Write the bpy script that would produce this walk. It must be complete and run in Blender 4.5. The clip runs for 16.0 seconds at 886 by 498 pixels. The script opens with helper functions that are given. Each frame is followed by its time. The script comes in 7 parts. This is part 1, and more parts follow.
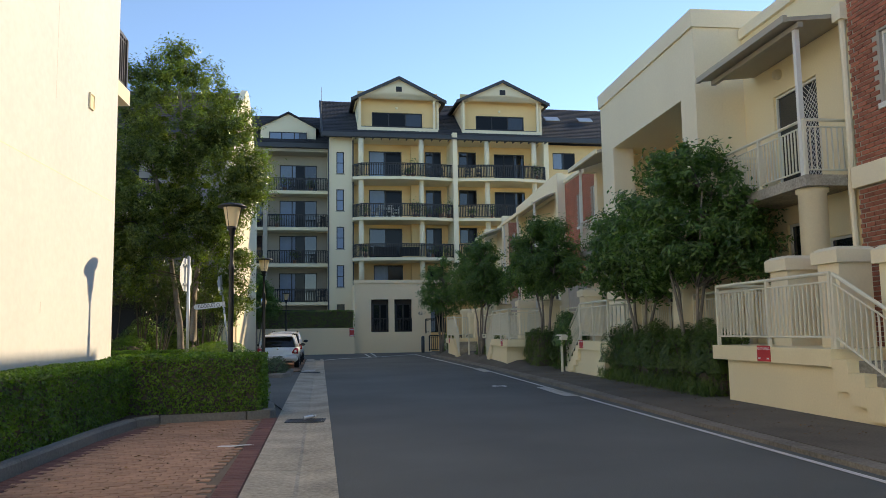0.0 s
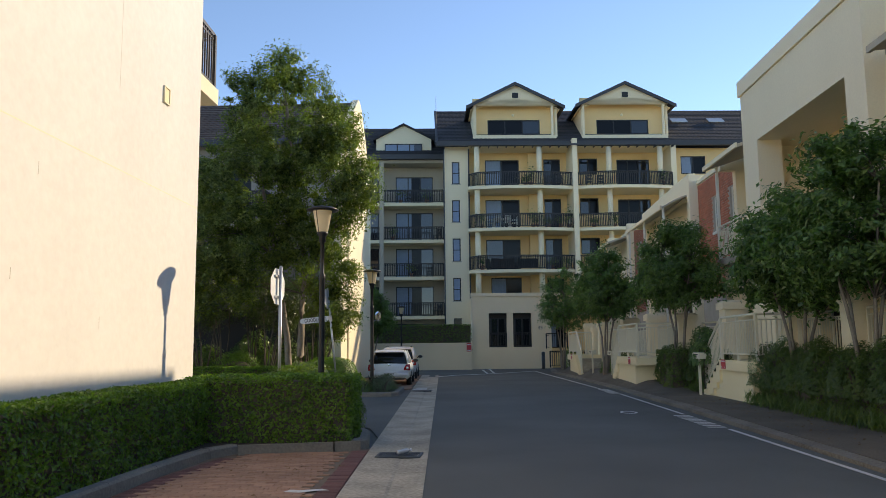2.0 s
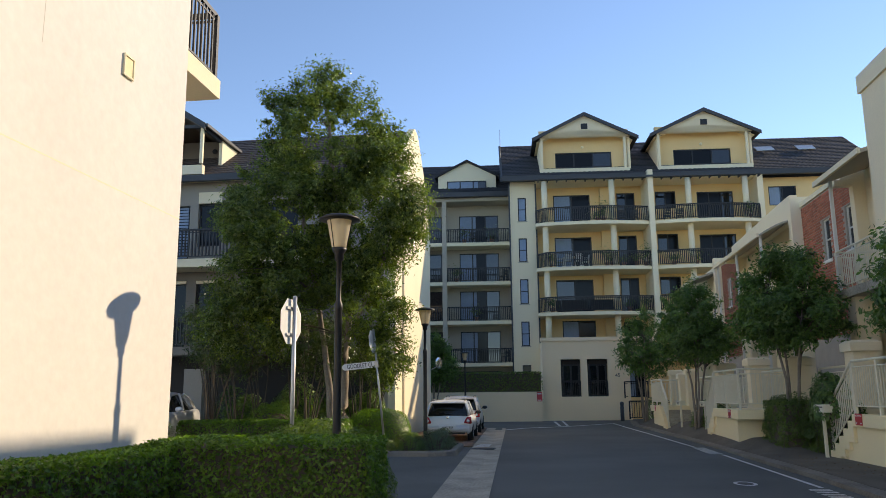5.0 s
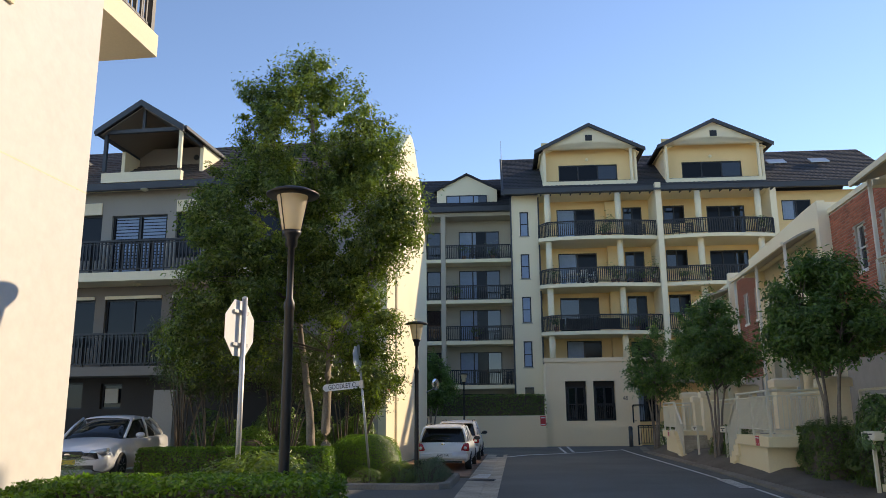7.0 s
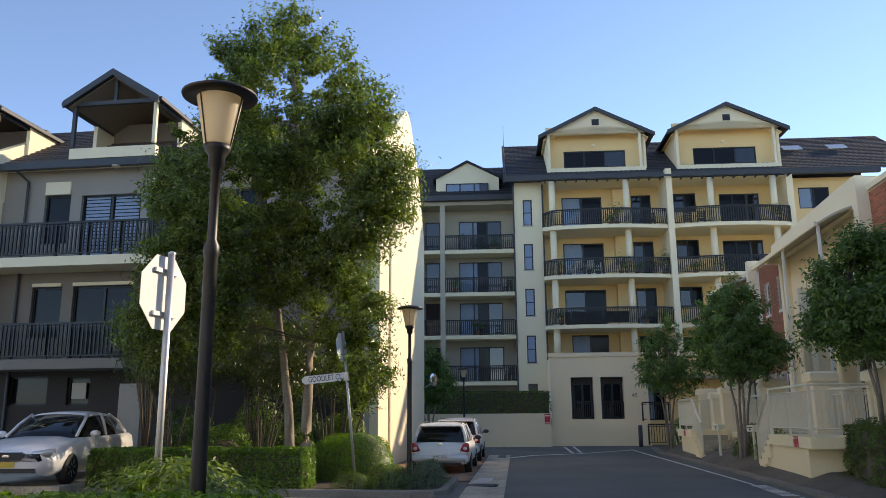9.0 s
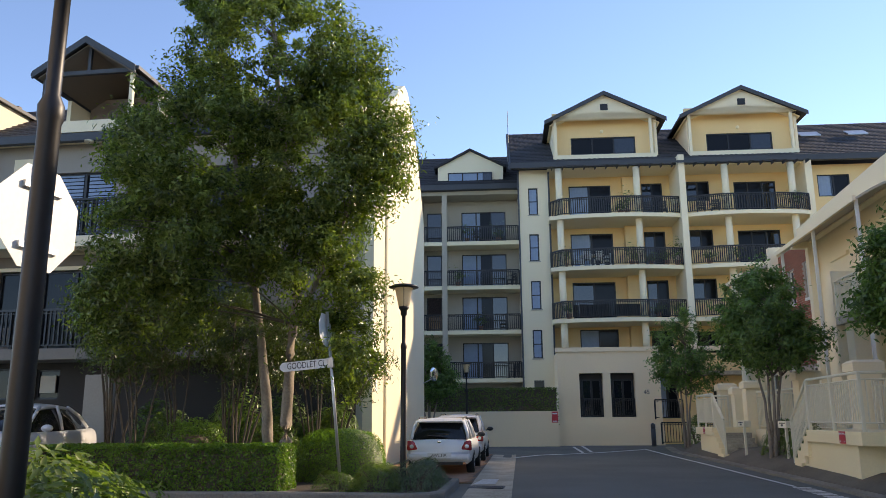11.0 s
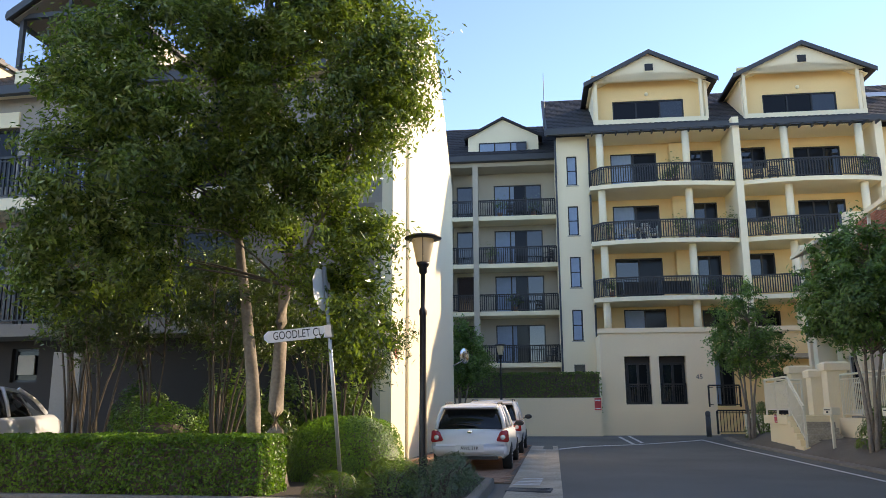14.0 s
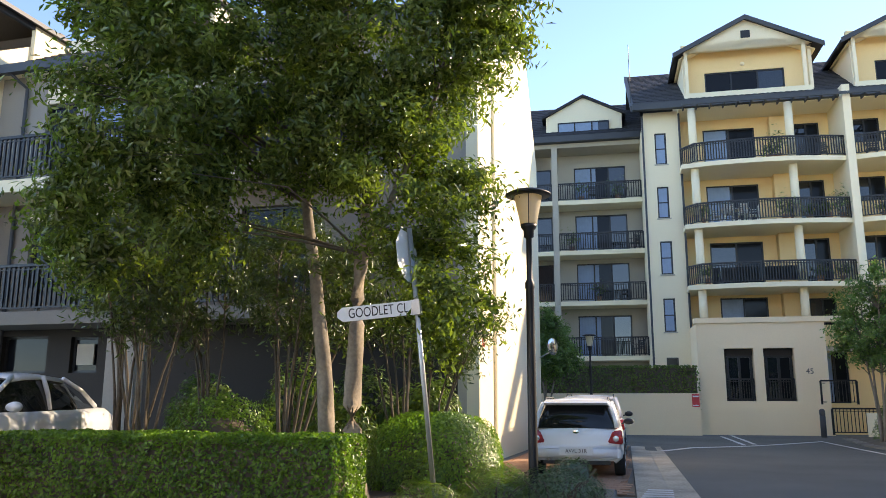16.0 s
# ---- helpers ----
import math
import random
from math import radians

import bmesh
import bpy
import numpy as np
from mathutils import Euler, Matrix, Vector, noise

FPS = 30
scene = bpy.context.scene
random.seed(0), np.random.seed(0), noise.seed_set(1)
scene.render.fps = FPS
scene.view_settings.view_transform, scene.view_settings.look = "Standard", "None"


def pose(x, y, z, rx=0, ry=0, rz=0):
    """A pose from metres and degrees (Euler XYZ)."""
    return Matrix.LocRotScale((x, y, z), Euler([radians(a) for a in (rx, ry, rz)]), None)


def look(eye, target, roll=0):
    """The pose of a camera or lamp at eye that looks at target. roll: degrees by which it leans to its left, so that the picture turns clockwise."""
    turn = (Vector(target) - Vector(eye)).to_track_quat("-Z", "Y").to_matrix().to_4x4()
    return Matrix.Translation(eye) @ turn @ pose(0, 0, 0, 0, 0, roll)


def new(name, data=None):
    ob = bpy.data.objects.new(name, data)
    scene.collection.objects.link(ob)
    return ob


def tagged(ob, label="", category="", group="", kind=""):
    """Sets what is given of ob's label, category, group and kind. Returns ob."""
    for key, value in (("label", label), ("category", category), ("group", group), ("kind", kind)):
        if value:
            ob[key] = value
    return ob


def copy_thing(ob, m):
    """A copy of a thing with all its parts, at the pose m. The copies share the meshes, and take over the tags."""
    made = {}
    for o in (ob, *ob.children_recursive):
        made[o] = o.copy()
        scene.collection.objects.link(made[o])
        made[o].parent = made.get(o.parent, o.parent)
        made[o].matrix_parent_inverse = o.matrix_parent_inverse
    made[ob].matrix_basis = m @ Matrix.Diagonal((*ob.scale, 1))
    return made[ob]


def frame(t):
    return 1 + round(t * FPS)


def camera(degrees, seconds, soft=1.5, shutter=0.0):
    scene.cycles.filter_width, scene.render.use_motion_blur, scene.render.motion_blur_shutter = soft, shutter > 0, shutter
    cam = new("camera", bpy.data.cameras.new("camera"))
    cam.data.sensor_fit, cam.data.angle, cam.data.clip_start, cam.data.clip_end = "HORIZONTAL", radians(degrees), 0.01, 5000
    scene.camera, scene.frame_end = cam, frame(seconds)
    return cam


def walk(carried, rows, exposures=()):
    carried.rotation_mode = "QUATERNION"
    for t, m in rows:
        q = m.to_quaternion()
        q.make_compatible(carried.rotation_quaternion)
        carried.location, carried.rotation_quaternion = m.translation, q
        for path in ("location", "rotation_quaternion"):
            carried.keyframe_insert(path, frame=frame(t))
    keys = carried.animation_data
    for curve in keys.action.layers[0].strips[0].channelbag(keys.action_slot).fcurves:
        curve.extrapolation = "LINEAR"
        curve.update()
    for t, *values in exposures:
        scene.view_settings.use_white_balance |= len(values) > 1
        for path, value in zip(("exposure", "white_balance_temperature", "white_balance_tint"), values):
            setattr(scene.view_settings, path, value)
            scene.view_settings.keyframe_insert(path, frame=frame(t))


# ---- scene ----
cam = camera(59.2, 16.0, soft=0.7)

PATH = [
    (0, (0.0, -0.822, 1.42), (0.237, 1.153, 1.628), -0.9),
    (0.5, (0.177, -0.406, 1.421), (0.265, 1.583, 1.611), -0.8),
    (1, (0.227, 0.109, 1.402), (0.21, 2.101, 1.573), -0.8),
    (1.5, (0.266, 0.609, 1.447), (0.211, 2.602, 1.609), -0.7),
    (2, (0.304, 1.155, 1.497), (0.233, 3.139, 1.744), -0.6),
    (2.5, (0.286, 1.73, 1.535), (0.167, 3.705, 1.825), -0.6),
    (3, (0.326, 2.276, 1.547), (0.156, 4.246, 1.851), -0.5),
    (3.5, (0.332, 2.864, 1.532), (0.116, 4.826, 1.852), -0.6),
    (4, (0.389, 3.395, 1.513), (0.152, 5.353, 1.843), -0.6),

    (6.5, (0.332, 6.186, 1.565), (0.085, 8.124, 1.989), -0.5),
    (7, (0.3, 6.784, 1.55), (0.052, 8.723, 1.976), -0.5),
    (7.5, (0.28, 7.424, 1.539), (0.031, 9.362, 1.964), -0.5),
    (8, (0.222, 8.084, 1.557), (-0.027, 10.023, 1.98), -0.4),
    (8.5, (0.144, 8.677, 1.55), (-0.105, 10.616, 1.972), -0.4),
    (11, (-0.101, 11.376, 1.349), (-0.36, 13.314, 1.775), -0.4),
    (11.5, (-0.135, 12.013, 1.381), (-0.396, 13.951, 1.805), -0.4),
    (12, (-0.19, 12.56, 1.382), (-0.452, 14.499, 1.797), -0.3),
    (12.5, (-0.195, 13.132, 1.383), (-0.459, 15.074, 1.783), -0.3),
    (13, (-0.278, 13.642, 1.318), (-0.558, 15.582, 1.717), -0.4),
    (13.5, (-0.378, 14.181, 1.289), (-0.677, 16.118, 1.689), -0.4),
    (14, (-0.514, 14.749, 1.293), (-0.855, 16.679, 1.691), -0.3),
    (14.5, (-0.752, 15.325, 1.339), (-1.15, 17.244, 1.734), -0.2),
    (15, (-0.981, 15.882, 1.349), (-1.429, 17.791, 1.741), -0.1),
    (15.5, (-1.276, 16.414, 1.323), (-1.77, 18.312, 1.713), -0.0),
    (16, (-1.468, 16.948, 1.288), (-1.979, 18.842, 1.675), 0.1),
]
walk(cam, [(t, look(eye, target, roll)) for t, eye, target, roll in PATH],
     [(0, 1.12, 8500, 9), (1.2, 0.97, 8500, 10), (2.6, 1.03, 8400, 11), (4, 1.02, 8400, 11), (6.5, 1.04, 8400, 13), (8.5, 1.16, 8400, 14), (12, 1.42, 8400, 17), (14, 1.68, 8500, 16), (16, 1.95, 8600, 15)])
# ---- light ----
SUN_AZ, SUN_EL = radians(50.6), radians(26.0)
world = bpy.data.worlds.new("world")
scene.world = world
world.use_nodes = True
wn = world.node_tree.nodes
sky = wn.new("ShaderNodeTexSky")
sky.sky_type = "NISHITA"
sky.sun_disc = False
sky.sun_elevation, sky.sun_rotation = SUN_EL, SUN_AZ
sky.altitude = 2600
sky.air_density, sky.dust_density, sky.ozone_density = 1.0, 0.05, 5.0
wn["Background"].inputs["Strength"].default_value = 0.15
world.node_tree.links.new(sky.outputs[0], wn["Background"].inputs["Color"])
sun = new("sun", bpy.data.lights.new("sun", "SUN"))
sun.data.energy, sun.data.angle, sun.data.color = 2.25, radians(0.6), (1.0, 0.915, 0.78)
SUN_DIR = Vector((math.sin(SUN_AZ) * math.cos(SUN_EL), math.cos(SUN_AZ) * math.cos(SUN_EL), math.sin(SUN_EL)))
sun.matrix_world = look(SUN_DIR * 60, (0, 0, 0))
# ---- materials ----
def mat(name, color, rough=0.7, vary=0.12, grain=18.0, stain=0.6, bump=0.15, metal=0.0, spec=0.5, per_object=0.0, per_island=0.0, streak=0.0):
    """A painted or mineral surface: fine grain and broad stains over one base colour, with relief."""
    m = bpy.data.materials.new(name)
    m.use_nodes = True
    nt, n = m.node_tree, m.node_tree.nodes
    b = n["Principled BSDF"]
    link = nt.links.new
    co = n.new("ShaderNodeTexCoord")
    fine, broad = n.new("ShaderNodeTexNoise"), n.new("ShaderNodeTexNoise")
    fine.inputs["Scale"].default_value, fine.inputs["Detail"].default_value = grain, 6
    broad.inputs["Scale"].default_value, broad.inputs["Detail"].default_value = stain, 5
    link(co.outputs["Object"], fine.inputs["Vector"])
    if streak:
        mp = n.new("ShaderNodeMapping")
        mp.inputs["Scale"].default_value = (1, 1, streak)
        link(co.outputs["Object"], mp.inputs["Vector"])
        link(mp.outputs[0], broad.inputs["Vector"])
    else:
        link(co.outputs["Object"], broad.inputs["Vector"])
    add = n.new("ShaderNodeMath")
    add.operation = "ADD"
    link(fine.outputs["Fac"], add.inputs[0])
    link(broad.outputs["Fac"], add.inputs[1])
    rng = n.new("ShaderNodeMapRange")
    rng.inputs["From Min"].default_value, rng.inputs["From Max"].default_value = 0.6, 1.4
    rng.inputs["To Min"].default_value, rng.inputs["To Max"].default_value = 1 - vary, 1 + vary
    link(add.outputs[0], rng.inputs["Value"])
    out = rng.outputs[0]
    for amount, node, sock in ((per_object, "ShaderNodeObjectInfo", "Random"), (per_island, "ShaderNodeNewGeometry", "Random Per Island")):
        if amount:
            src = n.new(node)
            r2 = n.new("ShaderNodeMapRange")
            r2.inputs["To Min"].default_value, r2.inputs["To Max"].default_value = 1 - amount, 1 + amount
            link(src.outputs[sock], r2.inputs["Value"])
            mul = n.new("ShaderNodeMath")
            mul.operation = "MULTIPLY"
            link(out, mul.inputs[0])
            link(r2.outputs[0], mul.inputs[1])
            out = mul.outputs[0]
    sc = n.new("ShaderNodeVectorMath")
    sc.operation = "SCALE"
    sc.inputs[0].default_value = color
    link(out, sc.inputs["Scale"])
    link(sc.outputs[0], b.inputs["Base Color"])
    b.inputs["Roughness"].default_value, b.inputs["Metallic"].default_value = rough, metal
    b.inputs["Specular IOR Level"].default_value = spec
    if bump:
        bp = n.new("ShaderNodeBump")
        bp.inputs["Strength"].default_value, bp.inputs["Distance"].default_value = bump, 0.01
        link(fine.outputs["Fac"], bp.inputs["Height"])
        link(bp.outputs[0], b.inputs["Normal"])
    return m


def leaf_mat(name, dark, light, rough=0.34, through_light=0.4, tint=(1.5, 1.7, 0.6)):
    """Leaves: colour varied leaf by leaf, some light passing through."""
    m = bpy.data.materials.new(name)
    m.use_nodes = True
    nt, n = m.node_tree, m.node_tree.nodes
    b = n["Principled BSDF"]
    geo, mix, co, cl = n.new("ShaderNodeNewGeometry"), n.new("ShaderNodeMixRGB"), n.new("ShaderNodeTexCoord"), n.new("ShaderNodeTexNoise")
    cl.inputs["Scale"].default_value = 1.7
    add = n.new("ShaderNodeMath")
    add.operation, add.inputs[1].default_value = "MULTIPLY_ADD", 0.6
    nt.links.new(co.outputs["Object"], cl.inputs["Vector"])
    nt.links.new(geo.outputs["Random Per Island"], add.inputs[0])
    sub = n.new("ShaderNodeMath")
    sub.operation, sub.inputs[1].default_value = "SUBTRACT", 0.3
    nt.links.new(cl.outputs["Fac"], sub.inputs[0])
    nt.links.new(sub.outputs[0], add.inputs[2])
    nt.links.new(add.outputs[0], mix.inputs["Fac"])
    mix.inputs["Color1"].default_value, mix.inputs["Color2"].default_value = (*dark, 1), (*light, 1)
    nt.links.new(mix.outputs[0], b.inputs["Base Color"])
    b.inputs["Roughness"].default_value = rough
    tr, ms = n.new("ShaderNodeBsdfTranslucent"), n.new("ShaderNodeMixShader")
    bright = n.new("ShaderNodeVectorMath")
    bright.operation = "MULTIPLY"
    bright.inputs[1].default_value = tint
    nt.links.new(mix.outputs[0], bright.inputs[0])
    nt.links.new(bright.outputs[0], tr.inputs["Color"])
    ms.inputs[0].default_value = through_light
    nt.links.new(b.outputs[0], ms.inputs[1])
    nt.links.new(tr.outputs[0], ms.inputs[2])
    nt.links.new(ms.outputs[0], n["Material Output"].inputs["Surface"])
    return m


def glossy(name, color, rough, metal=0.0, coat=0.0):
    m = bpy.data.materials.new(name)
    m.use_nodes = True
    b = m.node_tree.nodes["Principled BSDF"]
    b.inputs["Base Color"].default_value = (*color, 1)
    b.inputs["Roughness"].default_value, b.inputs["Metallic"].default_value = rough, metal
    b.inputs["Coat Weight"].default_value = coat
    return m


CREAM = mat("cream_render", (0.92, 0.77, 0.48), 0.85, 0.05, 30, 0.7, 0.25, streak=0.35)
WALLCREAM = mat("aged_cream_render", (0.80, 0.755, 0.69), 0.88, 0.07, 9, 0.55, 0.25, streak=0.3)
PEACH = mat("peach_cream_render", (0.93, 0.75, 0.50), 0.85, 0.05, 26, 0.5, 0.2, streak=0.3)
CREAM_PALE = mat("pale_cream_render", (0.91, 0.79, 0.555), 0.85, 0.05, 26, 0.5, 0.2, streak=0.3)
YELLOW = mat("yellow_render", (0.90, 0.65, 0.33), 0.85, 0.05, 26, 0.5, 0.15)
# grey lowered to hold the set-back wing's shade; also colours other grey parts
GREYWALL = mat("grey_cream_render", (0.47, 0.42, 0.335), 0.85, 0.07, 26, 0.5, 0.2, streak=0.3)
# near-black brown that paints the shade of the undercroft and window recesses
BROWN_SHADE = mat("brown_shade", (0.042, 0.034, 0.028), 0.9, 0.15, 26, 0.5, 0.3)
WHITE = mat("white_paint", (0.80, 0.78, 0.70), 0.5, 0.05, 22, 1.2, 0.06)
RAILWHITE = mat("cream_rail_paint", (0.80, 0.74, 0.57), 0.4, 0.04, 22, 1.2, 0.05)
BLACK = mat("black_metal", (0.012, 0.012, 0.014), 0.45, 0.2, 40, 2, 0.05)
FRAME = mat("dark_window_frame", (0.014, 0.015, 0.017), 0.45, 0.1, 30, 2, 0.03)
FASCIA = mat("dark_grey_fascia", (0.05, 0.056, 0.064), 0.55, 0.12, 20, 1, 0.05)
TILE = mat("dark_roof_tile", (0.03, 0.03, 0.034), 0.85, 0.25, 24, 1.1, 0.3, per_island=0.3, per_object=0.25)
TILEBROWN = mat("brown_roof_tile", (0.07, 0.05, 0.042), 0.7, 0.25, 24, 1.1, 0.3, per_island=0.3)
BRICK = mat("red_brick", (0.40, 0.13, 0.075), 0.85, 0.2, 40, 2.2, 0.4, per_island=0.25, per_object=0.25)
MORTAR = mat("mortar", (0.45, 0.40, 0.33), 0.95, 0.12, 50, 3, 0.3)
ASPHALT = mat("asphalt", (0.112, 0.116, 0.105), 0.82, 0.42, 60, 0.35, 0.6)
CONCRETE = mat("concrete", (0.40, 0.355, 0.28), 0.9, 0.5, 22, 1.3, 0.4)
KERB_STAINED = mat("stained_kerb", (0.21, 0.185, 0.15), 0.92, 0.5, 26, 0.9, 0.5)
KERB = mat("old_concrete_kerb", (0.21, 0.195, 0.168), 0.92, 0.3, 30, 1.2, 0.5)
PATH_DARK = mat("dark_footpath", (0.135, 0.112, 0.085), 0.9, 0.5, 34, 0.8, 0.5)
SOIL = mat("bark_mulch", (0.055, 0.04, 0.028), 0.95, 0.4, 30, 2, 0.8)
PAVER = mat("terracotta_paver", (0.36, 0.205, 0.135), 0.85, 0.2, 45, 1.0, 0.4, per_object=0.16, per_island=0.16)
PAVER_DARK = mat("plum_paver", (0.17, 0.075, 0.065), 0.85, 0.2, 45, 1.0, 0.4, per_object=0.2, per_island=0.2)
SAND = mat("joint_sand", (0.16, 0.12, 0.09), 0.95, 0.2, 60, 2, 0.3)
ROADPAINT = mat("road_paint", (0.62, 0.62, 0.60), 0.7, 0.25, 60, 3, 0.3)
BARK = mat("pale_bark", (0.26, 0.215, 0.17), 0.9, 0.35, 22, 3, 0.8)
BARK_DARK = mat("dark_bark", (0.12, 0.095, 0.07), 0.9, 0.35, 22, 3, 0.8)
STEEL = mat("galvanised_steel", (0.52, 0.53, 0.54), 0.45, 0.12, 50, 4, 0.05, metal=0.8)
RED = mat("red_sign", (0.62, 0.04, 0.045), 0.45, 0.08, 30, 2, 0.03)
SIGNWHITE = mat("white_sign", (0.82, 0.82, 0.80), 0.5, 0.05, 30, 2, 0.03)
LETTER = mat("black_lettering", (0.02, 0.02, 0.02), 0.6, 0.05, 30, 2, 0.0)
POT = mat("terracotta_pot", (0.34, 0.17, 0.10), 0.85, 0.15, 30, 2, 0.2)
# blue that stands in for sky reflected in panes; also colours the louvres
SHEEN_BLUE = mat("sky_sheen", (0.22, 0.31, 0.44), 0.4, 0.12, 20, 4, 0.2)
# dark colour for sheets that stand in for unlit rooms behind windows
DARKROOM = mat("room_shade_tone", (0.06, 0.055, 0.05), 0.9, 0.2, 8, 1, 0.0)
GLASS = glossy("window_glass", (0.014, 0.018, 0.024), 0.04)
GLASS.node_tree.nodes["Principled BSDF"].inputs["Specular IOR Level"].default_value = 0.85
# dull copy of the glass, for panes meant to show little sky reflection
GLASS_DIM = glossy("dim_glass", (0.01, 0.011, 0.013), 0.12)
GLASS_DIM.node_tree.nodes["Principled BSDF"].inputs["Specular IOR Level"].default_value = 0.2
# grey darkened to carry the shade over the left flats
SHADEWALL = mat("shaded_grey_render", (0.34, 0.31, 0.265), 0.87, 0.09, 26, 0.5, 0.2, streak=0.3)
# middle storey wall darkened for slab shade; also used on dormer parts
TAUPE_SHADE = mat("taupe_shade_render", (0.235, 0.20, 0.165), 0.9, 0.08, 26, 0.5, 0.2)
CARGLASS = glossy("car_glass", (0.012, 0.014, 0.015), 0.03)
CARWHITE = glossy("white_car_paint", (0.92, 0.92, 0.91), 0.35, 0.0, 0.5)
CARSILVER = glossy("silver_car_paint", (0.76, 0.78, 0.81), 0.32, 0.1, 0.6)
TYRE = mat("tyre_rubber", (0.02, 0.02, 0.02), 0.8, 0.2, 40, 4, 0.1)
RIM = mat("alloy_rim", (0.5, 0.5, 0.5), 0.35, 0.05, 40, 4, 0.0, metal=0.8)
TAILRED = glossy("red_tail_lamp", (0.55, 0.03, 0.03), 0.12, 0.0, 0.6)
LAMPCLEAR = glossy("clear_lamp_lens", (0.6, 0.62, 0.63), 0.08, 0.3, 0.6)
PLASTIC = mat("black_plastic", (0.03, 0.03, 0.03), 0.55, 0.1, 40, 4, 0.05)
CHROME = glossy("chrome", (0.75, 0.75, 0.75), 0.12, 1.0)
LEAF_TREE = leaf_mat("tree_leaf", (0.008, 0.022, 0.007), (0.26, 0.33, 0.085), 0.22, 0.4, (1.5, 1.75, 0.6))
# darker copy of the tree leaf; shade under the crown is in its colour
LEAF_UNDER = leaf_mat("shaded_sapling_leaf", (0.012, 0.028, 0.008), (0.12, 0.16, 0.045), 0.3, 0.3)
LEAF_RIGHT = leaf_mat("glossy_tree_leaf", (0.034, 0.078, 0.022), (0.19, 0.31, 0.09), 0.28, 0.38, (1.4, 1.7, 0.65))
LEAF_HEDGE = leaf_mat("box_hedge_leaf", (0.03, 0.08, 0.012), (0.21, 0.36, 0.055))
LEAF_DARK = leaf_mat("dark_shrub_leaf", (0.045, 0.09, 0.025), (0.17, 0.24, 0.06))
LEAF_GREY = leaf_mat("grey_green_leaf", (0.05, 0.085, 0.055), (0.15, 0.21, 0.14))
LEAF_PALE = leaf_mat("pale_shrub_leaf", (0.07, 0.12, 0.03), (0.22, 0.29, 0.09))
LAMPSHADE = leaf_mat("cream_lamp_diffuser_lit", (0.80, 0.73, 0.58), (0.82, 0.75, 0.6), 0.4, 0.5, (1.1, 1.05, 0.9))
BLOSSOM = leaf_mat("cream_blossom", (0.4, 0.38, 0.26), (0.6, 0.55, 0.4), 0.8)
# ---- building helpers ----
def box(bm, x0, y0, z0, x1, y1, z1):
    v = [bm.verts.new(p) for p in ((x0, y0, z0), (x1, y0, z0), (x1, y1, z0), (x0, y1, z0), (x0, y0, z1), (x1, y0, z1), (x1, y1, z1), (x0, y1, z1))]
    for f in ((3, 2, 1, 0), (4, 5, 6, 7), (0, 1, 5, 4), (1, 2, 6, 5), (2, 3, 7, 6), (3, 0, 4, 7)):
        bm.faces.new([v[i] for i in f])
    return v


def prism(bm, pts, a, b, axis="y"):
    """A closed outline of (p, q) points drawn out from a to b along an axis."""
    def at(p, q, s):
        return {"x": (s, p, q), "y": (p, s, q), "z": (p, q, s)}[axis]
    va, vb = [bm.verts.new(at(p, q, a)) for p, q in pts], [bm.verts.new(at(p, q, b)) for p, q in pts]
    n = len(pts)
    bm.faces.new(va)
    bm.faces.new(vb[::-1])
    for i in range(n):
        bm.faces.new((va[i], vb[i], vb[(i + 1) % n], va[(i + 1) % n]))
    bmesh.ops.recalc_face_normals(bm, faces=bm.faces)


def tube(bm, pts, radii, sides=8, caps=True):
    """A round bar along points, with a radius at each."""
    pts = [Vector(p) for p in pts]
    if not isinstance(radii, (list, tuple)):
        radii = [radii] * len(pts)
    rings = []
    for i, p in enumerate(pts):
        d = (pts[min(i + 1, len(pts) - 1)] - pts[max(i - 1, 0)]).normalized()
        a = d.cross(Vector((0, 0, 1)))
        if a.length < 0.05:
            a = d.cross(Vector((0, 1, 0)))
        a.normalize()
        c = d.cross(a)
        rings.append([bm.verts.new(p + (a * math.cos(2 * math.pi * k / sides) + c * math.sin(2 * math.pi * k / sides)) * radii[i]) for k in range(sides)])
    for r0, r1 in zip(rings, rings[1:]):
        for k in range(sides):
            bm.faces.new((r0[k], r0[(k + 1) % sides], r1[(k + 1) % sides], r1[k]))
    if caps:
        bm.faces.new(rings[0])
        bm.faces.new(rings[-1][::-1])
    bmesh.ops.recalc_face_normals(bm, faces=bm.faces)


def lathe(bm, profile, sides=24, at=(0, 0, 0)):
    """A turned shape about the z axis from (radius, height) pairs."""
    rings = []
    for r, z in profile:
        rings.append([bm.verts.new((at[0] + max(r, 1e-4) * math.cos(2 * math.pi * k / sides), at[1] + max(r, 1e-4) * math.sin(2 * math.pi * k / sides), at[2] + z)) for k in range(sides)])
    for r0, r1 in zip(rings, rings[1:]):
        for k in range(sides):
            bm.faces.new((r0[k], r0[(k + 1) % sides], r1[(k + 1) % sides], r1[k]))
    bm.faces.new(rings[0])
    bm.faces.new(rings[-1])
    bmesh.ops.recalc_face_normals(bm, faces=bm.faces)


